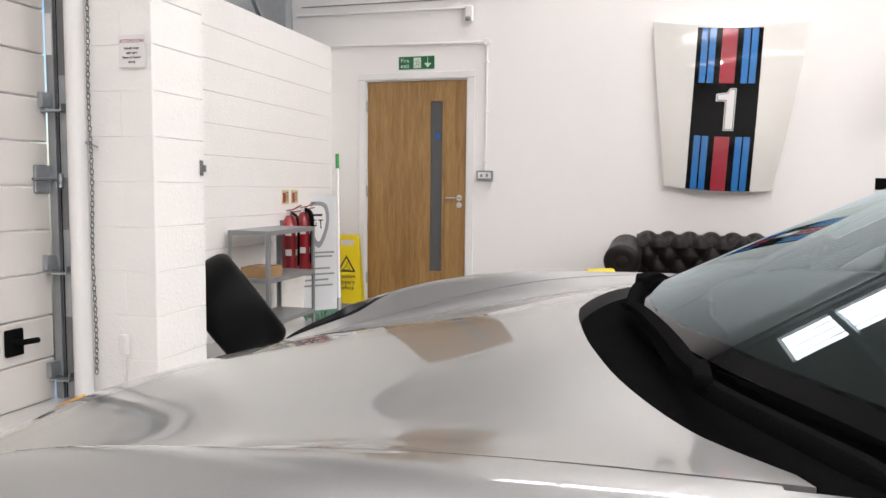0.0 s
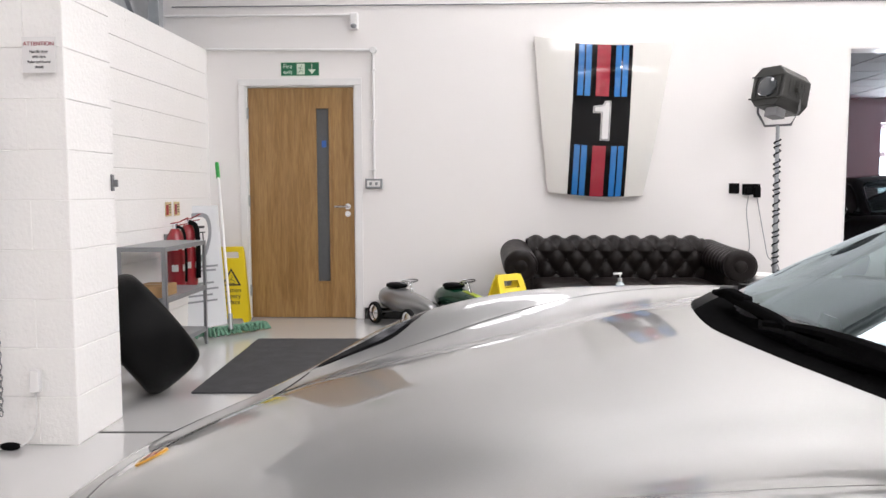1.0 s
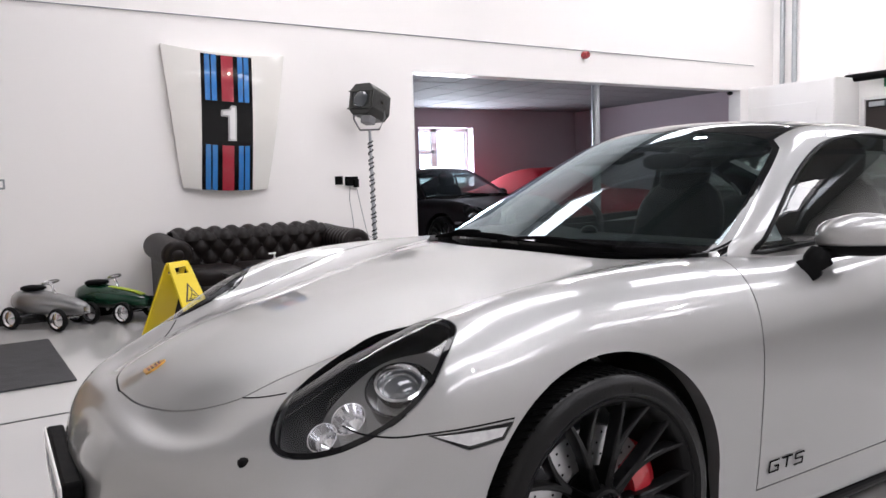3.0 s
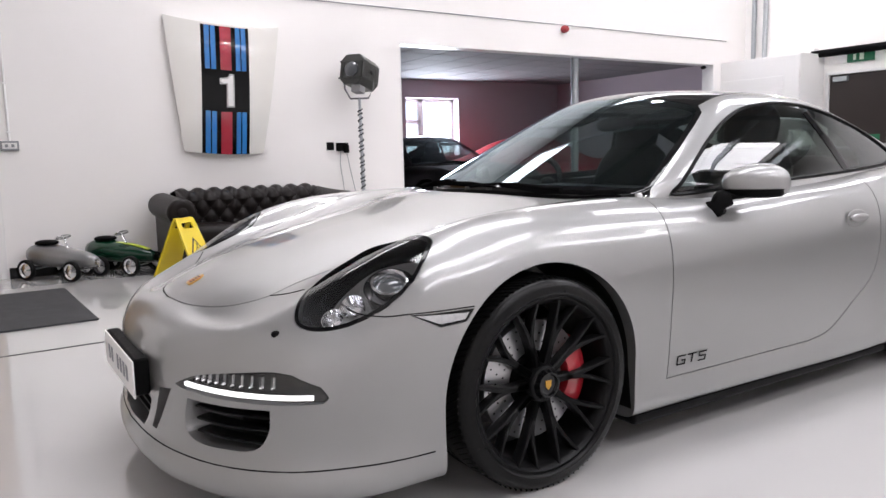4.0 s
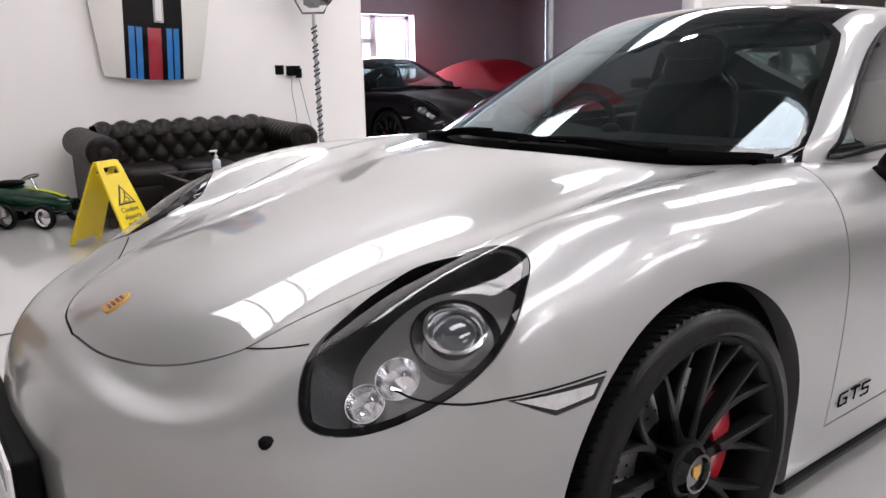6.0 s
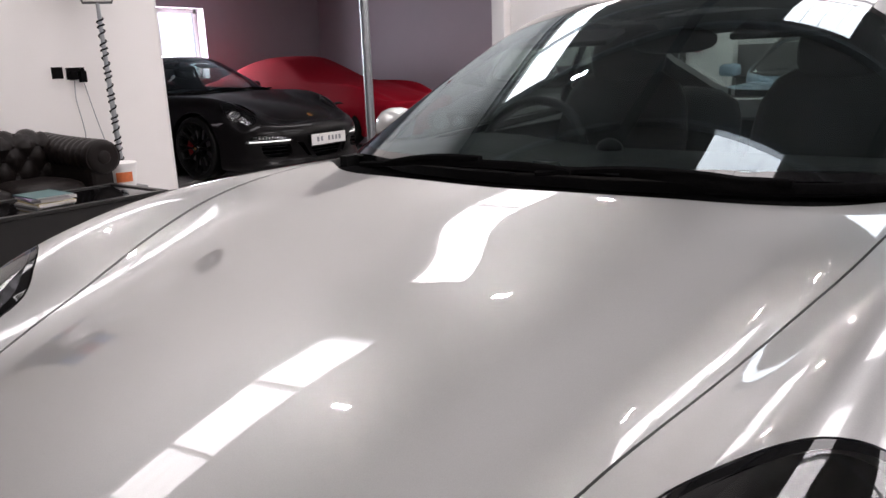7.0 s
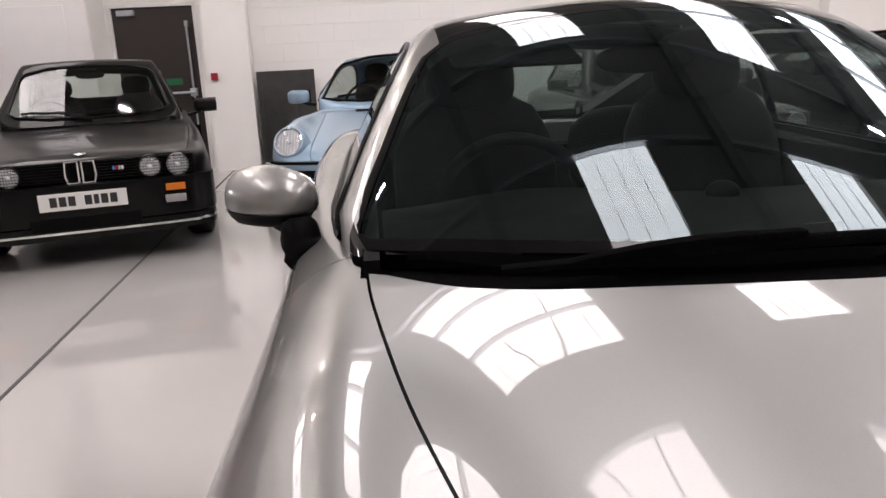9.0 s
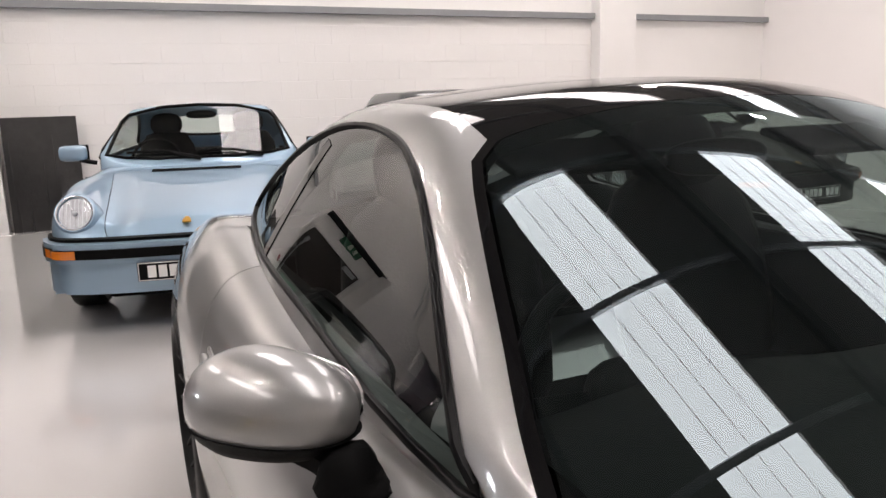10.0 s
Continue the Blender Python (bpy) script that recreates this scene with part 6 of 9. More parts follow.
def make_saloon():
    body = SaloonBody()
    car = classic_car(body, SaloonTop(), SaloonTop(0.02), (4.662, 3.994, 0), 14.8, M["black"], "black 1980s saloon with round twin headlamps and chrome grille", M["sblack"], M["greysteel"])
    out = body.OUT
    part("bumper", plan_band(out, 0.30, 0.535, -0.42, 0.075), M["black"], car, "", 40)
    part("bumper_strip", plan_band(out, 0.525, 0.545, -0.42, 0.082, 0.004), M["sblack"], car, "", 40)
    part("spoiler", plan_band(out, 0.195, 0.285, -0.42, 0.055, 0.02), M["black"], car, "", 40)
    part("spoiler_lip", plan_band(out, 0.232, 0.248, -0.46, 0.062, 0.003), M["chrome"], car, "bright lip along the spoiler", 40)
    part("intake", boxbm(-0.800, -0.70, -0.33, 0.33, 0.262, 0.345, 0.006), M["plastic"], car)
    # grille panel with slats, lamps and the twin chrome frames
    part("grille_panel", boxbm(-0.722, -0.66, -0.70, 0.70, 0.555, 0.688, 0.004), M["plastic"], car)
    for k in range(7):
        z = 0.563 + 0.0185 * k
        for s in (-1, 1):
            part("grille_slat", boxbm(-0.730, -0.716, min(0.09 * s, 0.69 * s), max(0.09 * s, 0.69 * s), z, z + 0.007), M["sblack"], car)
    for s in (-1, 1):
        for y, r in ((0.42, 0.067), (0.595, 0.067)):
            round_lamp(car, (-0.732, y * s, 0.62), r, 0, M["sblack"] if y < 0.5 else M["chrome"], "headlamp", 0.009)
        bm = bmesh.new()
        sweep(bm, [(-0.742, s * y, z) for y, z in ((0.012, 0.552), (0.012, 0.690), (0.085, 0.688), (0.092, 0.60), (0.078, 0.552), (0.012, 0.552))], 0.012, 0.012, Vector((1, 0, 0)))
        kd = part("kidney_grille", bm, M["chrome"], car, "chrome grille frame", 30)
        for k in range(6):
            part("grille_bar", boxbm(-0.738, -0.726, min(s * (0.02 + 0.011 * k), s * (0.023 + 0.011 * k)), max(s * (0.02 + 0.011 * k), s * (0.023 + 0.011 * k)), 0.56, 0.684), M["sblack"], kd)
        part("indicator", boxbm(-0.812, -0.77, min(0.50 * s, 0.625 * s), max(0.50 * s, 0.625 * s), 0.458, 0.505, 0.006, pose(0, 0, 0)), M["amber"], car, "orange plastic indicator")
        fg = part("fog_lamp", boxbm(-0.806, -0.76, min(0.49 * s, 0.625 * s), max(0.49 * s, 0.625 * s), 0.378, 0.432, 0.008), M["reflector"], car, "rectangular fog lamp")
        part("fog_rim", boxbm(-0.800, -0.75, min(0.48 * s, 0.635 * s), max(0.48 * s, 0.635 * s), 0.368, 0.442, 0.008), M["sblack"], fg)
        flag_mirror(car, s, (0.86, 0.90 * s, 0.945), M["black"])
        part("seam", boxbm(0.50, 0.506, min(0.76 * s, 0.827 * s), max(0.76 * s, 0.827 * s), 0.25, 0.80), M["plastic"], car)
    # small badge on the grille
    for k, m in enumerate(("stripeblue", "stripered", "chrome", "chrome")):
        part("badge_bar", boxbm(-0.742, -0.730, -0.205 - 0.018 * k, -0.192 - 0.018 * k, 0.618, 0.642), M[m], car)
    bm = bmesh.new()
    revolve(bm, [(0.0, 0.006), (0.030, 0.006), (0.038, 0.002), (0.038, -0.004), (0, -0.004)], 32, pose(-0.60, 0, body.C(-0.60) + 0.001, 0, -7, 0), "z", False)
    part("bonnet_badge", bm, M["chrome"], car, "small round badge", 40)
    pl = part("number_plate", boxbm(-0.822, -0.815, -0.26, 0.26, 0.395, 0.505, 0.002), M["white"], car, "white plate with dark bars")
    bars(pl, -0.822, -0.20, (0.042, 0.042, 0.03, 0.042, -0.03, 0.042, 0.042, 0.042), 0.012, 0.42, 0.482, M["ink"])
    bm = bmesh.new()
    tube(bm, [(2.05, 0, 1.29), (2.07, 0, 1.325), (2.10, 0, 1.345)], [0.016, 0.011, 0.005], 8)
    part("aerial", bm, M["sblack"], car)
    for s in (-1, 1):
        part("screen_vent", boxbm(0.525, 0.56, min(0.08 * s, 0.52 * s), max(0.08 * s, 0.52 * s), 0.848, 0.86, 0.003), M["plastic"], car)
    return car


def make_classic():
    body = ClassicBody()
    top = ClassicTop()
    paint = M["blue"]
    car = classic_car(body, top, ClassicTop(0.02), (4.911, 1.80, 0), -10.9, paint, "ice-blue metallic 1970s coupe with round headlamps", M["sblack"], M["greysteel"])
    out = body.OUT
    part("bumper", plan_band(out, 0.435, 0.545, -0.40, 0.115, 0.016), paint, car, "", 40)
    part("bumper_band", plan_band(out, 0.462, 0.515, -0.40, 0.130, 0.008), M["plastic"], car, "black rubber band", 40)
    part("bumper_gap", plan_band(out, 0.545, 0.562, -0.40, 0.045, 0.004), M["plastic"], car, "", 40)
    part("valance", plan_band(out, 0.25, 0.43, -0.40, 0.070, 0.03), paint, car, "", 40)
    for s in (-1, 1):
        lp = round_lamp(car, (-0.625, 0.612 * s, 0.695), 0.094, 24, paint, "headlamp", 0.026, -6 * s)
        m = pose(-0.625, 0.612 * s, 0.695, 0, 24, -6 * s) @ pose(0, 0, 0, 0, -90, 0)
        bm = bmesh.new()
        revolve(bm, [(0.119, -0.005), (0.124, -0.05), (0.123, -0.12), (0.105, -0.24), (0.06, -0.40)], 40, m, "z", False)
        part("lamp_bucket", bm, paint, lp, "", 60)
        bm = bmesh.new()
        revolve(bm, [(0.093, 0.006), (0.098, 0.013), (0.104, 0.012), (0.106, 0.002), (0.094, -0.002)], 48, m, "z")
        part("chrome_ring", bm, M["chrome"], lp, "", 40)
        bm = plan_band(out, 0.465, 0.512, -0.40, 0.136, 0.006)
        for k in (0, 1):
            lim = 0.585 if k == 0 else 0.775
            no = Vector((0, -s, 0)) if k == 0 else Vector((0, s, 0))
            bmesh.ops.bisect_plane(bm, geom=bm.verts[:] + bm.edges[:] + bm.faces[:], plane_co=(0, lim * s, 0), plane_no=no, clear_outer=True)
        part("indicator", bm, M["amber"], car, "orange plastic indicator", 40)
        flag_mirror(car, s, (0.70, 0.89 * s, 0.965), paint)
        part("seam", boxbm(0.56, 0.566, min(0.72 * s, 0.797 * s), max(0.72 * s, 0.797 * s), 0.25, 0.80), M["plastic"], car)
    pl = part("number_plate", boxbm(-0.908, -0.896, -0.262, 0.262, 0.328, 0.436, 0.003), M["sblack"], car, "black plate with pale bars")
    for z in (0.331, 0.429):
        part("plate_edge", boxbm(-0.911, -0.908, -0.257, 0.257, z, z + 0.004), M["notice"], pl)
    for y in (-0.257, 0.253):
        part("plate_edge", boxbm(-0.911, -0.908, y, y + 0.004, 0.335, 0.429), M["notice"], pl)
    bars(pl, -0.908, -0.235, (0.048, 0.048, 0.045, -0.03, 0.045, 0.045, 0.045, 0.045), 0.013, 0.348, 0.416, M["notice"])
    bm = bmesh.new()
    prism(bm, spline([(-0.022, 0.026), (0.0, 0.03), (0.022, 0.026), (0.022, 0.0), (0.012, -0.022), (0.0, -0.03), (-0.012, -0.022), (-0.022, 0.0)], 3, True), "z", -0.002, 0.005)
    o = part("bonnet_crest", bm, M["gold"], car, "gold enamel crest", 40)
    o.matrix_basis = Matrix.Translation((-0.655, 0, body.C(-0.655) + 0.002)) @ Euler((0, -0.42, 0)).to_matrix().to_4x4() @ Euler((0, 0, math.pi / 2)).to_matrix().to_4x4()
    bm = bmesh.new()
    for k in range(3):
        box(bm, 0.27 + 0.018 * k, 0.282 + 0.018 * k, -0.30, 0.30, 0.0, 0.006, 0.002, Matrix.Translation((0, 0, body.C(0.29 + 0.018 * k) - 0.002)))
    part("scuttle_vent", bm, M["sblack"], car, "black slatted vent")
    # black roof edge trim
    return car


saloon = make_saloon()
classic = make_classic()
# two more parked beyond the driver's side
grey_saloon = copy_thing(saloon, pose(5.2, -0.75, 0, 0, 0, -2))
tagged(grey_saloon, "dark grey 1980s saloon parked beside the blue coupe", "car")
repaint(grey_saloon, M["black"], M["anthracite"])
dark_classic = copy_thing(classic, pose(5.2, -3.35, 0, 0, 0, 3))
tagged(dark_classic, "black 1970s coupe with round headlamps", "car")
repaint(dark_classic, M["blue"], M["black"])


# ---- things along the block wall ----
def words(text, size, material, place, turn=0.0, depth=0.002, spacing=1.0, parent=None, name="lettering"):
    """Lettering on an upright face that looks towards -y before the turn about z."""
    o = part(name, text_bm(text, size, depth, spacing), material, parent)
    o.matrix_basis = pose(*place, 0, 0, turn)
    return o


def bars(parent, rows, material, y=-0.002):
    """Plain bars in place of writing that cannot be read: (x0, x1, z0, z1)."""
    for x0, x1, z0, z1 in rows:
        part("bar", boxbm(x0, x1, y, 0.0, z0, z1), material, parent)


def attention_sign():
    t = thing("warning_sign", (-2.512, PIER_Y0 - 0.013, 1.724), "small white attention notice screwed to the block pier", "sign")
    part("plate", boxbm(-0.074, 0.074, -0.004, 0.0, -0.076, 0.076, 0.001), M["notice"], t)
    words("ATTENTION", 0.0245, M["redink"], (0, -0.005, 0.046), 0, 0.0015, 1.0, t)
    for k, w in enumerate(("Handle door", "with care", "Raise and lower", "slowly")):
        words(w, 0.0175, M["ink"], (0, -0.005, 0.013 - 0.0215 * k), 0, 0.0015, 0.92, t)


attention_sign()

# hoist chain beside the door
chain = thing("hoist_chain", (-2.735, PIER_Y0 - 0.05, 0.16), "steel loop chain hanging beside the sectional door", "chain")
link_bm = bmesh.new()
tube(link_bm, [(math.cos(a) * 0.008, 0, math.sin(a) * 0.017) for a in np.linspace(0, 2 * math.pi, 10, endpoint=False)], 0.0028, 5, closed=True)
link_me = solid_of(link_bm, "chain_link")
link_me.materials.append(M["chainsteel"])
for k in range(118):
    o = new("chain_link", link_me)
    o.parent = chain
    o.matrix_basis = pose(0.004 * math.sin(k * 0.21), 0, 0.026 * k, 0, 0, 90 * (k % 2) + 12)
cleat = thing("chain_cleat", (-2.735, PIER_Y0 - 0.013, 1.28), "small white metal cleat on the block pier", "cleat")
part("plate", boxbm(-0.02, 0.02, -0.006, 0, -0.03, 0.03, 0.002), M["white"], cleat)
bm = bmesh.new()
tube(bm, [(-0.035, -0.03, 0.012), (0, -0.02, 0.0), (0.035, -0.03, -0.012)], 0.006, 8)
part("horn", bm, M["galv"], cleat, "", 50)
so = thing("wall_socket", (-2.585, PIER_Y0 - 0.013, 0.30), "small white outlet low on the block pier with a loose lead", "socket")
part("box", boxbm(-0.022, 0.022, -0.03, 0, -0.05, 0.05, 0.004), M["white"], so)
bm = bmesh.new()
tube(bm, spline([(0, -0.02, -0.05), (0.005, -0.03, -0.18), (-0.02, -0.05, -0.26), (-0.10, -0.06, -0.292), (-0.22, -0.07, -0.294)], 5), 0.004, 6)
part("lead", bm, M["white"], so, "", 60)
bm = bmesh.new()
blob(bm, (-0.10, -0.06, -0.283), (0.045, 0.02, 0.017), 14, 2.6)
part("plug", bm, M["plastic"], so, "black plug on the floor", 60)
hook = thing("wall_hook", (PIER_X + 0.0005, 3.47, 1.18), "small dark latch on the pier edge", "latch")
part("plate", boxbm(0, 0.008, -0.012, 0.012, -0.04, 0.04, 0.002), M["steel"], hook)
part("tongue", boxbm(0.008, 0.03, -0.006, 0.006, -0.02, 0.015, 0.002), M["steel"], hook)


def sectional_door():
    """Panels of the lifting door in the west wall, with guide, rollers and hinges."""
    d = new("door_sectional")
    tagged(d, "pale grey ribbed sectional lifting door with galvanised guide rail", "", "", "structure")
    x = XW + 0.10
    h = 0.215
    for k in range(16):
        bm = bmesh.new()
        box(bm, x - 0.04, x, -1.3, 3.045, k * h + 0.003, (k + 1) * h - 0.003, 0.006, None, 1)
        part("panel", bm, M["panel"], d)
    # the guide stands on the pier: an angle, a dark gap and the roller channel
    part("guide_angle", boxbm(x + 0.001, x + 0.046, 3.048, 3.066, 0, 3.4, 0.002), M["galv"], d)
    part("guide_gap", boxbm(x + 0.046, x + 0.064, 3.070, 3.080, 0, 3.4), M["plastic"], d)
    part("guide_channel", boxbm(x + 0.064, x + 0.130, 3.058, 3.080, 0, 3.4, 0.003), M["galv"], d)
    for z0, z1 in ((0.10, 0.42), (0.86, 1.12), (1.62, 2.3)):
        part("guide_slot", boxbm(x + 0.070, x + 0.112, 3.054, 3.058, z0, z1), M["steel"], d)
    part("guide_edge", boxbm(x + 0.130, x + 0.140, 3.028, 3.080, 0, 3.4, 0.002), M["galv"], d)
    for z in (0.12, 0.66, 1.46, 2.25):
        bm = bmesh.new()
        box(bm, x + 0.002, x + 0.030, 2.985, 3.047, z, z + 0.075, 0.003)
        box(bm, x + 0.030, x + 0.034, 2.985, 3.047, z + 0.01, z + 0.06, 0.001)
        box(bm, x + 0.006, x + 0.122, 3.000, 3.053, z - 0.022, z - 0.010, 0.003)
        box(bm, x + 0.112, x + 0.118, 3.010, 3.053, z - 0.010, z + 0.020, 0.002)
        part("guide_bracket", bm, M["galv"], d)
    hg = part("roller_hinge", boxbm(x + 0.001, x + 0.012, 2.945, 3.046, 1.04, 1.18, 0.010), M["galv"], d)
    bm = bmesh.new()
    tube(bm, [(x + 0.020, 2.925, 1.11), (x + 0.025, 3.046, 1.108), (x + 0.075, 3.050, 1.106)], 0.008, 10)
    part("roller_pin", bm, M["steel"], hg, "", 40)
    bm = bmesh.new()
    tube(bm, [(x + 0.072, 3.046, 1.07), (x + 0.072, 3.046, 1.14)], 0.012, 12)
    part("roller", bm, M["galv"], hg, "", 40)
    bm = bmesh.new()
    box(bm, x, x + 0.022, 2.74, 2.84, 0.27, 0.40, 0.008)
    tube(bm, [(x + 0.02, 2.78, 0.34), (x + 0.06, 2.79, 0.34), (x + 0.065, 2.88, 0.335)], 0.014, 10)
    part("pull_handle", bm, M["plastic"], d, "", 50)
    part("label", boxbm(x + 0.006, x + 0.040, 3.0462, 3.0475, 1.72, 1.92), M["notice"], d)


sectional_door()
# painted conduit beside the guide
bm = bmesh.new()
tube(bm, [(-2.815, PIER_Y0 - 0.046, 0.0), (-2.815, PIER_Y0 - 0.046, 4.2)], 0.045, 20)
struct("trim_pipe", bm, M["white"], "white-painted pipe in the corner", 50)
# steelwork above the block wall
bm = bmesh.new()
for a, b, w in (((-3.26, 6.0, 2.37), (-3.26, 6.0, 4.9), 0.09), ((-3.26, 5.7, 2.37), (-3.26, 3.9, 4.3), 0.04), ((-3.26, 4.2, 2.37), (-3.26, 4.2, 4.8), 0.05)):
    a, b = Vector(a), Vector(b)
    m = Matrix.Translation((a + b) / 2) @ (b - a).to_track_quat("Z", "Y").to_matrix().to_4x4()
    box(bm, -w / 2, w / 2, -w / 2, w / 2, -(b - a).length / 2, (b - a).length / 2, 0.004, m)
struct("trim_steelwork", bm, M["galv"], "grey steel bracing above the wall")


def race_tyre():
    t = thing("racing_tyre", (-2.515, 3.93, 0.0), "wide slick racing tyre leaning on the block pier", "tyre")
    m = pose(0, 0, 0.335) @ Vector((0.66, 0.47, 0.59)).to_track_quat("Y", "Z").to_matrix().to_4x4()
    bm = bmesh.new()
    prof = [(0.225, 0.13), (0.238, 0.162), (0.262, 0.176), (0.288, 0.172), (0.309, 0.156), (0.324, 0.128), (0.333, 0.08), (0.337, 0.0), (0.333, -0.08), (0.324, -0.128), (0.309, -0.156), (0.288, -0.172), (0.262, -0.176), (0.238, -0.162), (0.225, -0.13), (0.215, 0.0)]
    vs = revolve(bm, prof, 64, m)
    low = min(v.co.z for v in vs)
    bmesh.ops.translate(bm, vec=(0, 0, -low), verts=vs)
    part("carcass", bm, M["rubber"], t, "black slick rubber", 40)
    bm = bmesh.new()
    for k in range(9):
        a = -0.55 + 0.115 * k
        mm = Matrix.Translation((0, 0, -low)) @ m @ Euler((0, a, 0)).to_matrix().to_4x4() @ pose(-0.288, 0.177, 0, 0, 0, 0)
        box(bm, -0.022, 0.022, -0.001, 0.003, -0.010, 0.010, 0.001, mm)
    part("sidewall_marks", bm, M["greyink"], t, "worn pale sidewall marks")


race_tyre()


def metal_shelf():
    t = thing("metal_shelf", (-2.80, 4.95, 0), "small grey steel shelving unit by the block wall", "shelf")
    for x in (-0.16, 0.16):
        for y in (-0.36, 0.36):
            bm = bmesh.new()
            sx, sy = (1 if x < 0 else -1), (1 if y < 0 else -1)
            box(bm, min(x, x + 0.028 * sx), max(x, x + 0.028 * sx), min(y, y + 0.002 * sy), max(y, y + 0.002 * sy), 0, 0.775)
            box(bm, min(x, x + 0.002 * sx), max(x, x + 0.002 * sx), min(y, y + 0.028 * sy), max(y, y + 0.028 * sy), 0, 0.775)
            part("upright", bm, M["greysteel"], t)
    for z in (0.12, 0.43, 0.765):
        bm = bmesh.new()
        box(bm, -0.158, 0.158, -0.358, 0.358, z, z + 0.012, 0.003)
        box(bm, -0.158, 0.158, -0.358, -0.350, z - 0.02, z, 0)
        box(bm, 0.150, 0.158, -0.358, 0.358, z - 0.02, z, 0)
        part("shelf_board", bm, M["greysteel"], t)


metal_shelf()
bx = thing("cardboard_box", (-2.78, 4.74, 0.442), "flat brown cardboard box on the steel shelf", "box")
part("carton", boxbm(-0.10, 0.10, -0.12, 0.12, 0, 0.075, 0.004), M["card"], bx)
part("tape", boxbm(-0.101, 0.101, -0.02, 0.02, 0.0745, 0.0765), M["tape"], bx)


def extinguisher(x, y, tall, label, hose):
    t = thing("fire_extinguisher", (x, y, 0.392), label, "fire extinguisher", "fire extinguishers")
    bm = bmesh.new()
    r = 0.068
    revolve(bm, [(0.0, 0.0), (r * 0.9, 0.0), (r, 0.02), (r, tall - 0.10), (r * 0.92, tall - 0.06), (r * 0.6, tall - 0.02), (0.03, tall), (0.0, tall)], 32, None, "z", False)
    part("cylinder", bm, M["red"], t, "red enamelled cylinder", 40)
    bm = bmesh.new()
    revolve(bm, [(0.0, tall), (0.022, tall), (0.022, tall + 0.04), (0.0, tall + 0.04)], 16, None, "z", False)
    part("valve", bm, M["chrome"], t, "", 40)
    bm = bmesh.new()
    sweep(bm, [(-0.03, 0, tall + 0.04), (0.03, 0, tall + 0.05), (0.10, 0, tall + 0.085)], 0.022, 0.008)
    sweep(bm, [(-0.02, 0, tall + 0.025), (0.03, 0, tall + 0.028), (0.095, 0, tall + 0.04)], 0.022, 0.008)
    part("lever", bm, M["red"], t)
    bm = bmesh.new()
    tube(bm, spline([(0.02, 0.0, tall + 0.02), (0.075, -0.03, tall - 0.01), (0.092, -0.035, tall - 0.12), (0.09, -0.03, tall * 0.35), (0.088, -0.03, 0.06)], 5), hose, 8)
    part("hose", bm, M["plastic"], t, "", 50)
    bm = bmesh.new()
    for a in (-0.6, 0.6):
        for z in (0.14, 0.3):
            mm = Euler((0, 0, a - 0.7)).to_matrix().to_4x4()
            box(bm, r - 0.002, r + 0.0015, -0.024, 0.024, z, z + 0.05, 0, mm)
    part("panel_label", bm, M["notice"], t, "white instruction panel")
    part("wall_bracket", boxbm(-0.082, -r + 0.004, -0.02, 0.02, 0.10, 0.42, 0.003), M["greysteel"], t)


extinguisher(-2.925, 5.45, 0.46, "red fire extinguisher hung on the block wall", 0.011)
extinguisher(-2.925, 5.70, 0.48, "red fire extinguisher with a black horn hung on the block wall", 0.02)
for k, y in enumerate((5.52, 5.68)):
    p = thing("safety_placard", (LW_X + 0.002, y, 1.0), "small cream and red safety placard on the block wall", "placard", "extinguisher placards")
    part("plate", boxbm(0, 0.003, -0.055, 0.055, -0.055, 0.055), M["cream"], p)
    part("red_field", boxbm(0.003, 0.004, -0.045, 0.0, -0.045, 0.035), M["red"], p)
    for z in (-0.03, -0.01, 0.01, 0.03):
        part("bar", boxbm(0.003, 0.004, 0.008, 0.045, z, z + 0.008), M["ink"], p)


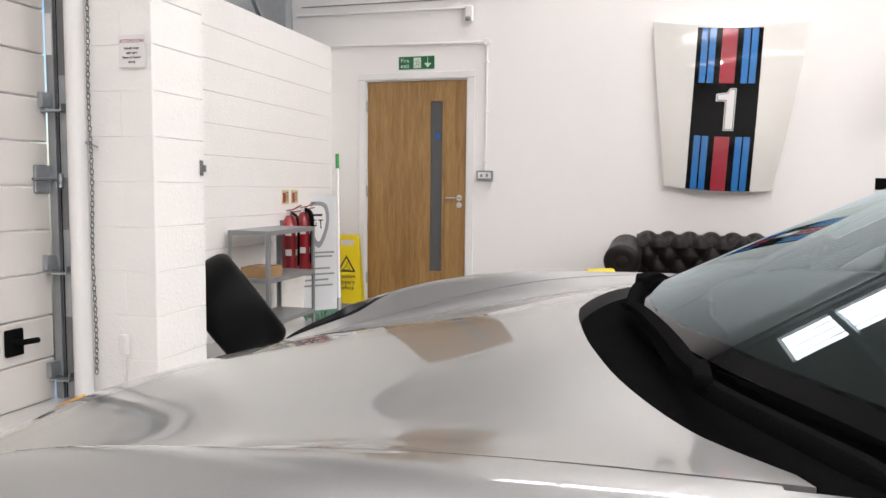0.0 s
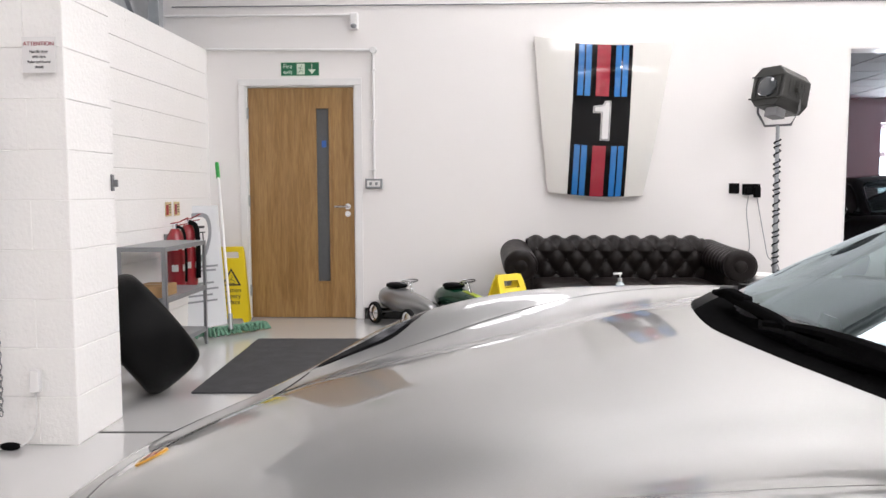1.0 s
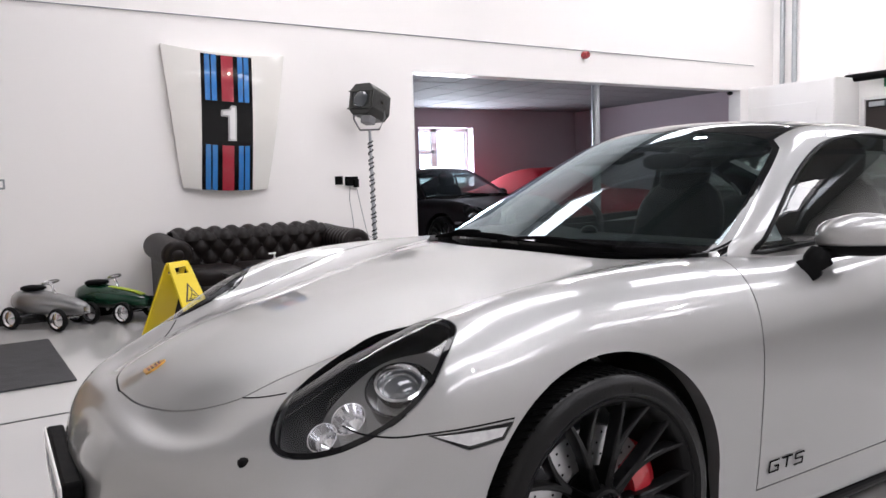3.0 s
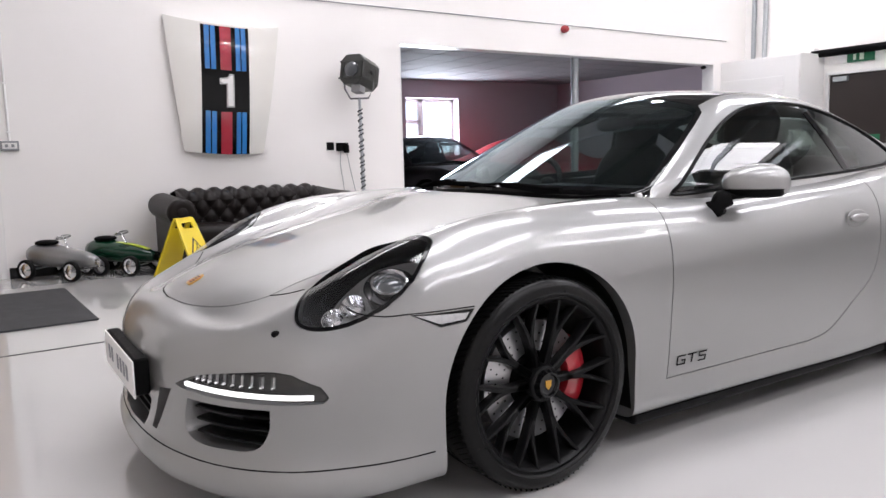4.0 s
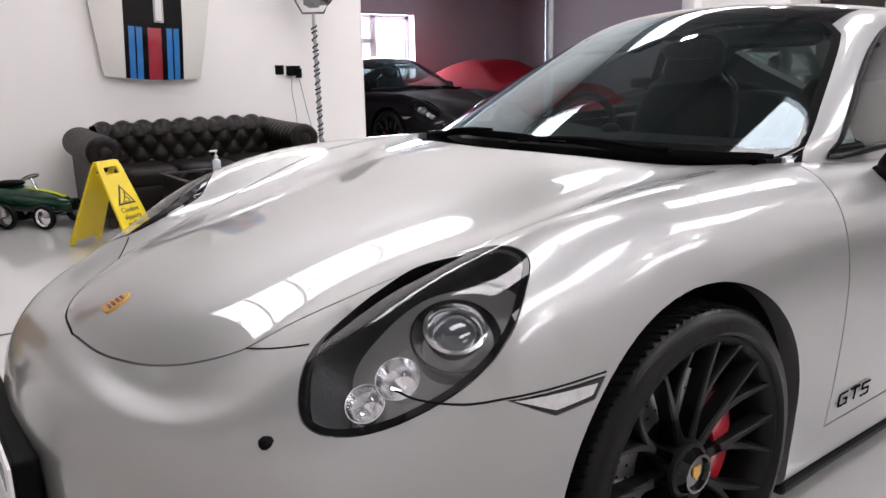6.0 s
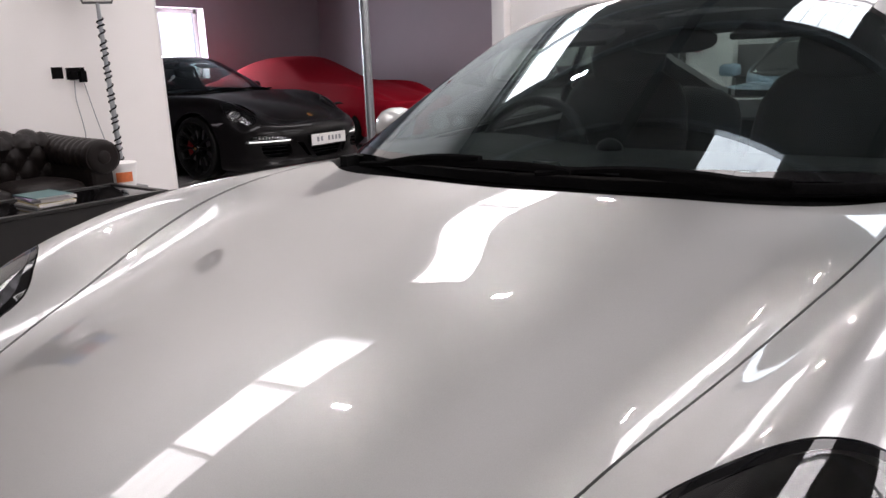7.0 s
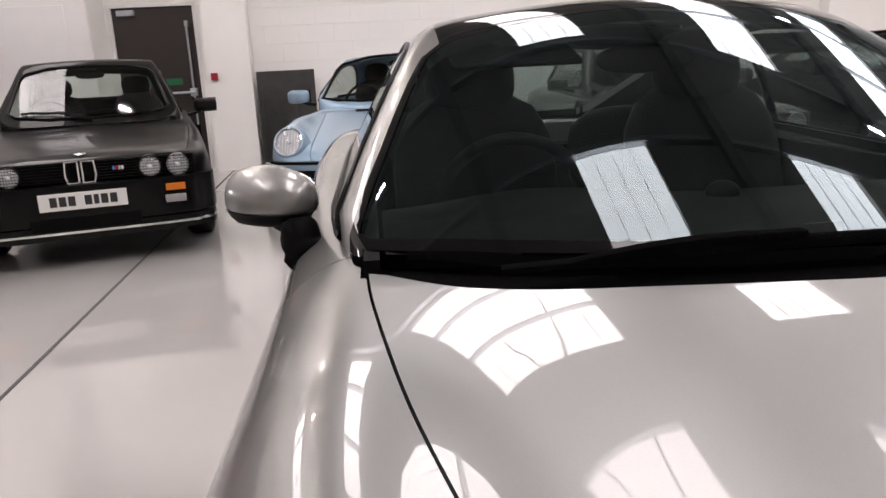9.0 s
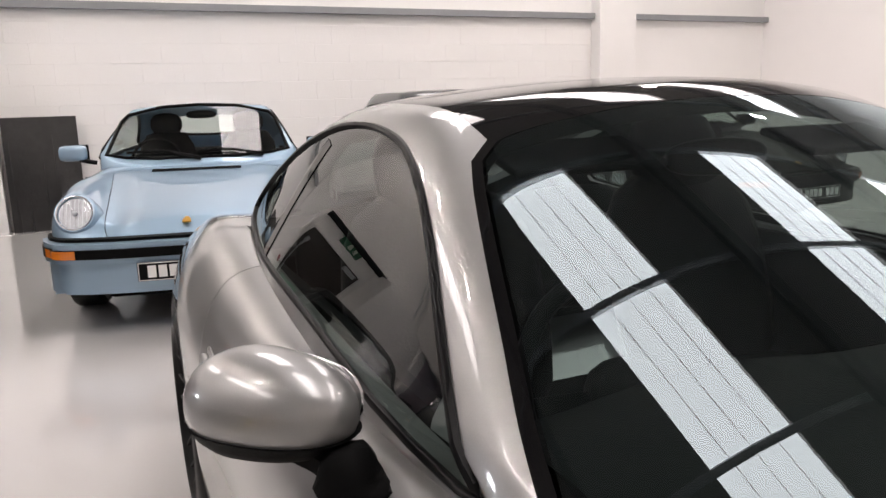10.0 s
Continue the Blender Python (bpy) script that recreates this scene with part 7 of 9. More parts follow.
def poster_board():
    t = thing("advertising_board", (-2.90, 5.98, 0.0), "translucent white advertising board with a grey shield", "board", "", 0)
    m = Euler((radians(-6), 0, radians(52))).to_matrix().to_4x4()
    part("sheet", boxbm(-0.20, 0.20, -0.004, 0.004, 0.0, 1.02, 0.001, m), M["acrylic"], t)
    bm = bmesh.new()
    prism(bm, spline([(-0.10, 0.93), (0.0, 0.96), (0.10, 0.93), (0.115, 0.78), (0.06, 0.62), (0.0, 0.55), (-0.06, 0.62), (-0.115, 0.78)], 4, True), "y", -0.008, -0.005)
    bmesh.ops.transform(bm, matrix=m, verts=bm.verts)
    part("shield", bm, M["greyink"], t)
    bm = bmesh.new()
    prism(bm, spline([(-0.07, 0.90), (0.0, 0.925), (0.07, 0.90), (0.082, 0.78), (0.04, 0.66), (0.0, 0.605), (-0.04, 0.66), (-0.082, 0.78)], 4, True), "y", -0.011, -0.008)
    bmesh.ops.transform(bm, matrix=m, verts=bm.verts)
    part("shield_field", bm, M["notice"], t)
    for x0, x1, z0, z1 in ((-0.055, -0.012, 0.79, 0.80), (-0.055, -0.045, 0.74, 0.80), (-0.055, -0.012, 0.74, 0.75), (-0.02, -0.012, 0.74, 0.775), (0.005, 0.055, 0.79, 0.80), (0.025, 0.035, 0.72, 0.80), (-0.05, 0.05, 0.83, 0.85)):
        bm = bmesh.new()
        box(bm, x0, x1, -0.0135, -0.011, z0, z1)
        bmesh.ops.transform(bm, matrix=m, verts=bm.verts)
        part("shield_mark", bm, M["ink"], t)
    for x0, x1, z0 in ((-0.15, 0.15, 0.50), (-0.13, 0.13, 0.465), (-0.16, 0.10, 0.36), (-0.16, 0.14, 0.31), (-0.16, 0.08, 0.26), (-0.16, 0.12, 0.21)):
        bm = bmesh.new()
        box(bm, x0, x1, -0.007, -0.004, z0, z0 + 0.016)
        bmesh.ops.transform(bm, matrix=m, verts=bm.verts)
        part("bar", bm, M["greyink"], t)


poster_board()


def mop():
    t = thing("floor_mop", (-2.60, 5.62, 0), "green mop with a white pole leaning against the wall", "mop")
    bm = bmesh.new()
    tube(bm, [(0.02, 0.02, 0.12), (-0.26, 0.62, 1.26)], 0.0115, 10)
    part("pole", bm, M["white"], t, "white tube pole", 60)
    bm = bmesh.new()
    tube(bm, [(-0.258, 0.615, 1.25), (-0.29, 0.68, 1.38)], 0.017, 12)
    part("grip", bm, M["greenpl"], t, "green rubber grip", 60)
    bm = bmesh.new()
    tube(bm, [(0.03, 0.0, 0.05), (0.015, 0.03, 0.17)], 0.018, 10)
    part("socket", bm, M["galv"], t, "", 50)
    rnd = random.Random(5)
    bm = bmesh.new()
    for k in range(130):
        f = rnd.random()
        cx, cy = -0.16 + 0.36 * f, -0.12 + 0.40 * f
        a = rnd.uniform(0, 2 * math.pi)
        r = rnd.uniform(0.05, 0.10)
        p = [(cx, cy, 0.06), (cx + math.cos(a) * r * 0.5, cy + math.sin(a) * r * 0.5, 0.06), (cx + math.cos(a) * r, cy + math.sin(a) * r, 0.014)]
        tube(bm, spline(p, 3), 0.009, 5)
    o = part("mop_head", bm, M["greenyarn"], t, "green yarn head", 60)
    o["kind"] = "stuff"


mop()


def caution_sign(name_label, place, turn, spread, words_on, size=1.0):
    """A folding A-frame floor sign: two leaves with a hand hole, a triangle and words."""
    t = thing("caution_sign", place, name_label, "floor sign", "caution signs", turn)
    t.matrix_basis = t.matrix_basis @ Matrix.Scale(size, 4)
    for s in (1, -1):
        m = Matrix.Translation((0, 0, 0.655 * math.cos(radians(spread)) + 0.004)) @ Euler((radians(-spread) * s, 0, 0 if s > 0 else math.pi)).to_matrix().to_4x4() if s > 0 else Matrix.Translation((0, 0, 0.655 * math.cos(radians(spread)) + 0.004)) @ Euler((radians(spread), 0, 0)).to_matrix().to_4x4() @ Euler((0, 0, math.pi)).to_matrix().to_4x4()
        bm = bmesh.new()
        outer = [(-0.10, 0.0), (0.10, 0.0), (0.112, -0.05), (0.15, -0.63), (0.145, -0.655), (0.105, -0.655), (0.09, -0.62), (-0.09, -0.62), (-0.105, -0.655), (-0.145, -0.655), (-0.15, -0.63), (-0.112, -0.05)]
        hole = [(-0.062, -0.045), (0.062, -0.045), (0.066, -0.10), (-0.066, -0.10)]
        me = solid_of((lambda b: (prism(b, outer, "y", -0.016, 0.0), b)[1])(bmesh.new()))
        me = cut(me, hole, "y", -0.1, 0.1, "DIFFERENCE")
        bm.from_mesh(me)
        bmesh.ops.transform(bm, matrix=m, verts=bm.verts)
        leaf = part("leaf", bm, M["yellow"], t)
        def on(bm2, nm, mt):
            bmesh.ops.transform(bm2, matrix=m, verts=bm2.verts)
            part(nm, bm2, mt, leaf)
        bm = bmesh.new()
        A = [(-0.085, -0.335), (0.085, -0.335), (0.0, -0.185)]
        B = [(-0.062, -0.322), (0.062, -0.322), (0.0, -0.212)]
        prism(bm, A, "y", -0.0185, -0.0162)
        on(bm, "triangle", M["ink"])
        bm = bmesh.new()
        prism(bm, B, "y", -0.0205, -0.0186)
        on(bm, "triangle_field", M["yellow"])
        bm = bmesh.new()
        sweep(bm, [(-0.03, -0.0215, -0.315), (-0.005, -0.0215, -0.285), (0.012, -0.0215, -0.262), (0.004, -0.0215, -0.243)], 0.003, 0.011, Vector((0, 1, 0)))
        sweep(bm, [(-0.002, -0.0215, -0.28), (0.022, -0.0215, -0.292), (0.034, -0.0215, -0.308)], 0.003, 0.009, Vector((0, 1, 0)))
        box(bm, -0.045, 0.035, -0.0225, -0.0205, -0.318, -0.3135)
        on(bm, "slip_pictogram", M["ink"])
        for k, w in enumerate(words_on):
            bm = text_bm(w, 0.052, 0.002)
            bmesh.ops.translate(bm, vec=(0, -0.0175, -0.375 - 0.052 * k), verts=bm.verts)
            on(bm, "lettering", M["ink"])


caution_sign("closed yellow slippery-surface floor sign leaning by the oak door", (-2.755, 6.22, 0), 8, 4, ("Caution", "slippery", "surface"))
caution_sign("open yellow slippery-surface floor sign near the sofa", (-0.42, 4.93, 0), 34, 24, ("Caution", "slippery", "surface"), 0.94)


# ---- oak door, signs and cable runs on the north wall ----
def oak_door():
    d = new("door_1")
    tagged(d, "oak-veneered fire door with a narrow glazed panel, closed", "", "", "structure")
    y = YN + 0.02
    gx0, gx1, gz0, gz1 = -2.062, -1.925, 0.32, 1.872
    bm = bmesh.new()
    for x0, x1, z0, z1 in ((DOOR_X0 + 0.003, gx0, 0.006, 2.04), (gx1, DOOR_X1 - 0.003, 0.006, 2.04), (gx0, gx1, 0.006, gz0), (gx0, gx1, gz1, 2.04)):
        box(bm, x0, x1, y, y + 0.044, z0, z1)
    bmesh.ops.remove_doubles(bm, verts=bm.verts, dist=0.0005)
    part("door_leaf", bm, M["oak"], d)
    bm = bmesh.new()
    for x0, x1, z0, z1 in ((gx0, gx0 + 0.014, gz0, gz1), (gx1 - 0.014, gx1, gz0, gz1), (gx0 + 0.014, gx1 - 0.014, gz0, gz0 + 0.014), (gx0 + 0.014, gx1 - 0.014, gz1 - 0.014, gz1)):
        box(bm, x0, x1, y - 0.006, y + 0.01, z0, z1, 0.002)
    part("glazing_bead", bm, M["oak"], d)
    g = part("pane", boxbm(gx0 + 0.01, gx1 - 0.01, y + 0.018, y + 0.024, gz0 + 0.01, gz1 - 0.01), M["doorglass"], d, "wired obscure glass pane")
    part("pane_sticker", boxbm(-2.005, -1.965, y + 0.014, y + 0.0165, 1.52, 1.58), M["bluepl"], d)
    f = part("door_frame", (lambda b: (box(b, DOOR_X0 - 0.028, DOOR_X0, YN + 0.004, YN + 0.15, 0, 2.07), box(b, DOOR_X1, DOOR_X1 + 0.028, YN + 0.004, YN + 0.15, 0, 2.07), box(b, DOOR_X0, DOOR_X1, YN + 0.004, YN + 0.15, 2.043, 2.07), b)[3])(bmesh.new()), M["white"], d)
    a = bmesh.new()
    box(a, DOOR_X0 - 0.075, DOOR_X0 - 0.012, YN - 0.016, YN - 0.001, 0, 2.055, 0.004)
    box(a, DOOR_X1 + 0.012, DOOR_X1 + 0.075, YN - 0.016, YN - 0.001, 0, 2.055, 0.004)
    box(a, DOOR_X0 - 0.075, DOOR_X1 + 0.075, YN - 0.018, YN - 0.001, 2.055, 2.115, 0.004)
    part("architrave", a, M["white"], d)
    bm = bmesh.new()
    tube(bm, [(-1.775, y - 0.004, 1.0), (-1.775, y - 0.045, 1.0)], 0.010, 12)
    tube(bm, [(-1.768, y - 0.045, 1.0), (-1.89, y - 0.045, 1.0)], 0.0095, 12)
    revolve(bm, [(0.0, 0.0), (0.026, 0.0), (0.026, -0.008), (0.0, -0.008)], 24, pose(-1.775, y, 1.0), "y", False)
    revolve(bm, [(0.0, 0.0), (0.026, 0.0), (0.026, -0.008), (0.0, -0.008)], 24, pose(-1.775, y, 0.935), "y", False)
    part("door_handle", bm, M["chrome"], d, "brushed lever handle", 40)
    for z in (0.25, 1.05, 1.82):
        bm = bmesh.new()
        tube(bm, [(DOOR_X0 + 0.001, YN + 0.006, z - 0.05), (DOOR_X0 + 0.001, YN + 0.006, z + 0.05)], 0.009, 10)
        part("hinge", bm, M["galv"], d, "", 50)


oak_door()
struct("wall_corridor", boxbm(-3.4, -1.0, 7.6, 7.8, 0, 2.6), M["mauve"], "dim corridor wall behind the door")
struct("wall_corridor_side", (lambda b: (box(b, -3.4, -3.2, YN + 0.2, 7.6, 0, 2.6), box(b, -1.2, -1.0, YN + 0.2, 7.6, 0, 2.6), box(b, -3.4, -1.0, YN + 0.2, 7.8, 2.6, 2.7), b)[3])(bmesh.new()), M["mauve"], "dim corridor enclosure")

sg = thing("fire_exit_sign", (-2.178, YN - 0.001, 2.197), "green and white fire exit sign above the oak door", "sign")
part("plate", boxbm(-0.172, 0.172, -0.005, 0, -0.062, 0.062, 0.001), M["pale"], sg)
part("green_field", boxbm(-0.166, 0.166, -0.0065, -0.005, -0.056, 0.056), M["signgreen"], sg)
words("Fire", 0.052, M["pale"], (-0.108, -0.0075, 0.022), 0, 0.0015, 1.0, sg)
words("exit", 0.052, M["pale"], (-0.108, -0.0075, -0.026), 0, 0.0015, 1.0, sg)
part("pictogram_field", boxbm(-0.028, 0.042, -0.008, -0.0065, -0.046, 0.046), M["pale"], sg)
bm = bmesh.new()
sweep(bm, [(-0.02, -0.0095, -0.035), (0.0, -0.0095, -0.02), (0.006, -0.0095, 0.012), (0.016, -0.0095, 0.03)], 0.002, 0.012, Vector((0, 1, 0)))
sweep(bm, [(0.0, -0.0095, -0.018), (0.02, -0.0095, -0.012), (0.022, -0.0095, -0.036)], 0.002, 0.010, Vector((0, 1, 0)))
sweep(bm, [(-0.016, -0.0095, 0.006), (0.006, -0.0095, 0.012), (0.03, -0.0095, 0.0)], 0.002, 0.008, Vector((0, 1, 0)))
part("pictogram", bm, M["signgreen"], sg)
bm = bmesh.new()
sweep(bm, [(0.105, -0.008, 0.045), (0.105, -0.008, -0.02)], 0.002, 0.014, Vector((0, 1, 0)))
prism(bm, [(0.072, -0.004), (0.138, -0.004), (0.105, -0.044)], "y", -0.009, -0.0066)
part("arrow", bm, M["pale"], sg)

bm = bmesh.new()
tube(bm, [(-3.35, YN - 0.012, 2.66), (-1.70, YN - 0.012, 2.652)], 0.011, 8)
struct("trim_conduit_upper", bm, M["white"], "white surface conduit", 50)
bm = bmesh.new()
tube(bm, [(-3.0, YN - 0.013, 2.372), (-1.56, YN - 0.013, 2.352)], 0.012, 8)
tube(bm, [(-1.536, YN - 0.013, 2.33), (-1.536, YN - 0.013, 1.24)], 0.011, 8)
struct("trim_conduit", bm, M["white"], "white surface conduit down to the switch", 50)
for z in (2.18, 1.75, 1.32):
    struct("trim_conduit_clip", boxbm(-1.556, -1.516, YN - 0.028, YN - 0.001, z - 0.008, z + 0.008, 0.003), M["white"], "white conduit clip")
jb = thing("junction_box", (-1.536, YN, 2.352), "round white conduit junction box", "junction box")
bm = bmesh.new()
revolve(bm, [(0.0, -0.001), (0.032, -0.001), (0.032, -0.028), (0.026, -0.034), (0.0, -0.034)], 28, None, "y", False)
part("box", bm, M["white"], jb, "", 30)
sw = thing("wall_switch", (-1.537, YN, 1.2), "grey and white switch plate on the wall", "switch")
part("back_box", boxbm(-0.074, 0.074, -0.036, -0.001, -0.043, 0.043, 0.004), M["greysteel"], sw)
part("face", boxbm(-0.058, 0.058, -0.041, -0.036, -0.026, 0.026, 0.002), M["white"], sw)
for x in (-0.025, 0.025):
    part("rocker", boxbm(x - 0.012, x + 0.012, -0.046, -0.041, -0.014, 0.014, 0.002), M["greysteel"], sw)
se = thing("motion_sensor", (-1.695, YN, 2.60), "white alarm sensor at the end of the conduit", "sensor")
part("housing", boxbm(-0.035, 0.035, -0.06, -0.001, -0.075, 0.065, 0.012), M["white"], se)
bm = bmesh.new()
blob(bm, (0, -0.055, -0.05), (0.028, 0.02, 0.022), 14)
part("lens", bm, M["greysteel"], se, "", 50)
bm = bmesh.new()
tube(bm, [(-3.3, YN - 0.006, 2.74), (8.42, YN - 0.006, 2.70)], 0.006, 6)
struct("trim_cable", bm, M["greysteel"], "thin grey cable along the wall", 60)
al = thing("fire_alarm", (5.03, YN, 2.655), "red fire alarm sounder on the wall above the opening", "alarm")
bm = bmesh.new()
revolve(bm, [(0.0, -0.001), (0.05, -0.001), (0.05, -0.04), (0.036, -0.075), (0.0, -0.08)], 24, None, "y", False)
part("sounder", bm, M["red"], al, "", 40)
struct("baseboard", (lambda b: (box(b, -1.63, 2.5, YN - 0.018, YN - 0.001, 0.0, 0.10, 0.004), b)[1])(bmesh.new()), M["gblack"], "gloss black skirting board")
struct("trim_opening", (lambda b: (box(b, OPEN_X0 - 0.002, OPEN_X0 + 0.012, YN - 0.004, YN + 0.204, 0, OPEN_Z), box(b, OPEN_X1 - 0.012, OPEN_X1 + 0.002, YN - 0.004, YN + 0.204, 0, OPEN_Z), box(b, OPEN_X0 + 0.012, OPEN_X1 - 0.012, YN - 0.004, YN + 0.204, OPEN_Z - 0.012, OPEN_Z + 0.002), b)[3])(bmesh.new()), M["white"], "white lining of the wide opening")


def bonnet_art():
    """A painted bonnet hung on the wall as art, tilted a little."""
    t = thing("bonnet_wall_art", (0.41, YN, 1.745), "white car bonnet with racing stripes hung on the wall", "wall art")
    t.matrix_basis = pose(0.41, YN, 1.745, 0, 2.4, 0)
    H, WT, WBM = 0.635, 0.592, 0.405

    def at(u, v, lift=0.0):
        """u across -1..1, v up 0..1, on the bulged skin."""
        w = WBM + (WT - WBM) * v ** 0.9
        ztop = H + 0.045 * abs(u) ** 2.2
        zbot = -H - 0.03 * (1 - u * u)
        z = zbot + (ztop - zbot) * v
        y = -(0.045 + 0.055 * (1 - u * u) + 0.03 * math.sin(math.pi * v)) - lift
        return Vector((u * w * (1 - 0.015 * max(0, u) ** 2 * v), y, z))

    def skin(bm, u0, u1, v0, v1, lift, nu, nv, back=None):
        g = [[bm.verts.new(at(u0 + (u1 - u0) * i / nu, v0 + (v1 - v0) * k / nv, lift)) for k in range(nv + 1)] for i in range(nu + 1)]
        for i in range(nu):
            for k in range(nv):
                bm.faces.new((g[i][k], g[i + 1][k], g[i + 1][k + 1], g[i][k + 1]))
        if back is not None:
            rim = [g[i][0] for i in range(nu + 1)] + [g[nu][k] for k in range(1, nv + 1)] + [g[i][nv] for i in range(nu - 1, -1, -1)] + [g[0][k] for k in range(nv - 1, 0, -1)]
            bk = [bm.verts.new((v.co.x * 0.985, back if callable(back) is False else 0, v.co.z * 0.99)) for v in rim]
            for i in range(len(rim)):
                bm.faces.new((rim[i], bk[i], bk[(i + 1) % len(rim)], rim[(i + 1) % len(rim)]))

    bm = bmesh.new()
    skin(bm, -1, 1, 0, 1, 0.0, 24, 24, -0.003)
    part("panel", bm, M["pearl"], t, "pearl white painted panel", 50)

    def strip(name, x0, x1, v0, v1, lift, m):
        bm = bmesh.new()
        n = 24
        rows = []
        for k in range(n + 1):
            v = v0 + (v1 - v0) * k / n
            w = WBM + (WT - WBM) * v ** 0.9
            rows.append([bm.verts.new(at((x0 + (x1 - x0) * i / 4) / w, v, lift)) for i in range(5)])
        for a, b in zip(rows, rows[1:]):
            for i in range(4):
                bm.faces.new((a[i], a[i + 1], b[i + 1], b[i]))
        part(name, bm, m, t, "", 60)

    strip("black_stripe", -0.243, 0.243, 0.003, 0.985, 0.0025, M["decal"])
    for v0, v1 in ((0.005, 0.333), (0.652, 0.983)):
        strip("red_stripe", -0.056, 0.056, v0, v1, 0.0045, M["stripered"])
        for x in (-0.185, -0.125, 0.125, 0.185):
            strip("blue_stripe", x - 0.024, x + 0.024, v0, v1, 0.0045, M["stripeblue"])
    one = [(0.004, -0.155), (0.063, -0.155), (0.063, 0.155), (0.030, 0.155), (0.012, 0.122), (-0.063, 0.110), (-0.063, 0.072), (0.004, 0.072)]
    for grow, lift, m, nm in ((0.010, 0.0, M["notice"], "numeral_edge"), (0.004, 0.0025, M["ink"], "numeral_line"), (-0.001, 0.005, M["notice"], "numeral")):
        bm = bmesh.new()
        prism(bm, offset_outline(one, grow), "y", -0.002, 0.0)
        bmesh.ops.translate(bm, vec=(0.006, -0.136 - lift, -0.02), verts=bm.verts)
        part(nm, bm, m, t)


bonnet_art()

so = thing("wall_socket", (1.575, YN, 1.153), "single black socket plate on the wall", "socket", "black sockets")
part("plate", boxbm(-0.044, 0.044, -0.010, -0.001, -0.044, 0.044, 0.003), M["plastic"], so)
so = thing("wall_socket", (1.72, YN, 1.145), "double black socket with two black plugs and white leads", "socket", "black sockets")
part("plate", boxbm(-0.075, 0.075, -0.010, -0.001, -0.046, 0.046, 0.003), M["plastic"], so)
for x, w in ((-0.035, 0.0), (0.04, 0.02)):
    pl = part("plug", boxbm(x - 0.026, x + 0.026, -0.055, -0.010, -0.05 - w, 0.02, 0.006), M["plastic"], so)
for pts in ([(-0.035, -0.04, -0.055), (-0.05, -0.05, -0.2), (-0.03, -0.06, -0.38), (-0.02, -0.05, -0.52), (-0.08, -0.06, -0.68), (-0.10, -0.08, -1.05)], [(0.04, -0.04, -0.075), (0.07, -0.05, -0.25), (0.10, -0.08, -0.45), (0.12, -0.12, -0.58), (0.17, -0.22, -0.66), (0.19, -0.25, -1.05)]):
    bm = bmesh.new()
    tube(bm, spline(pts, 5), 0.0035, 6)
    part("lead", bm, M["greysteel"], so, "thin grey lead", 60)


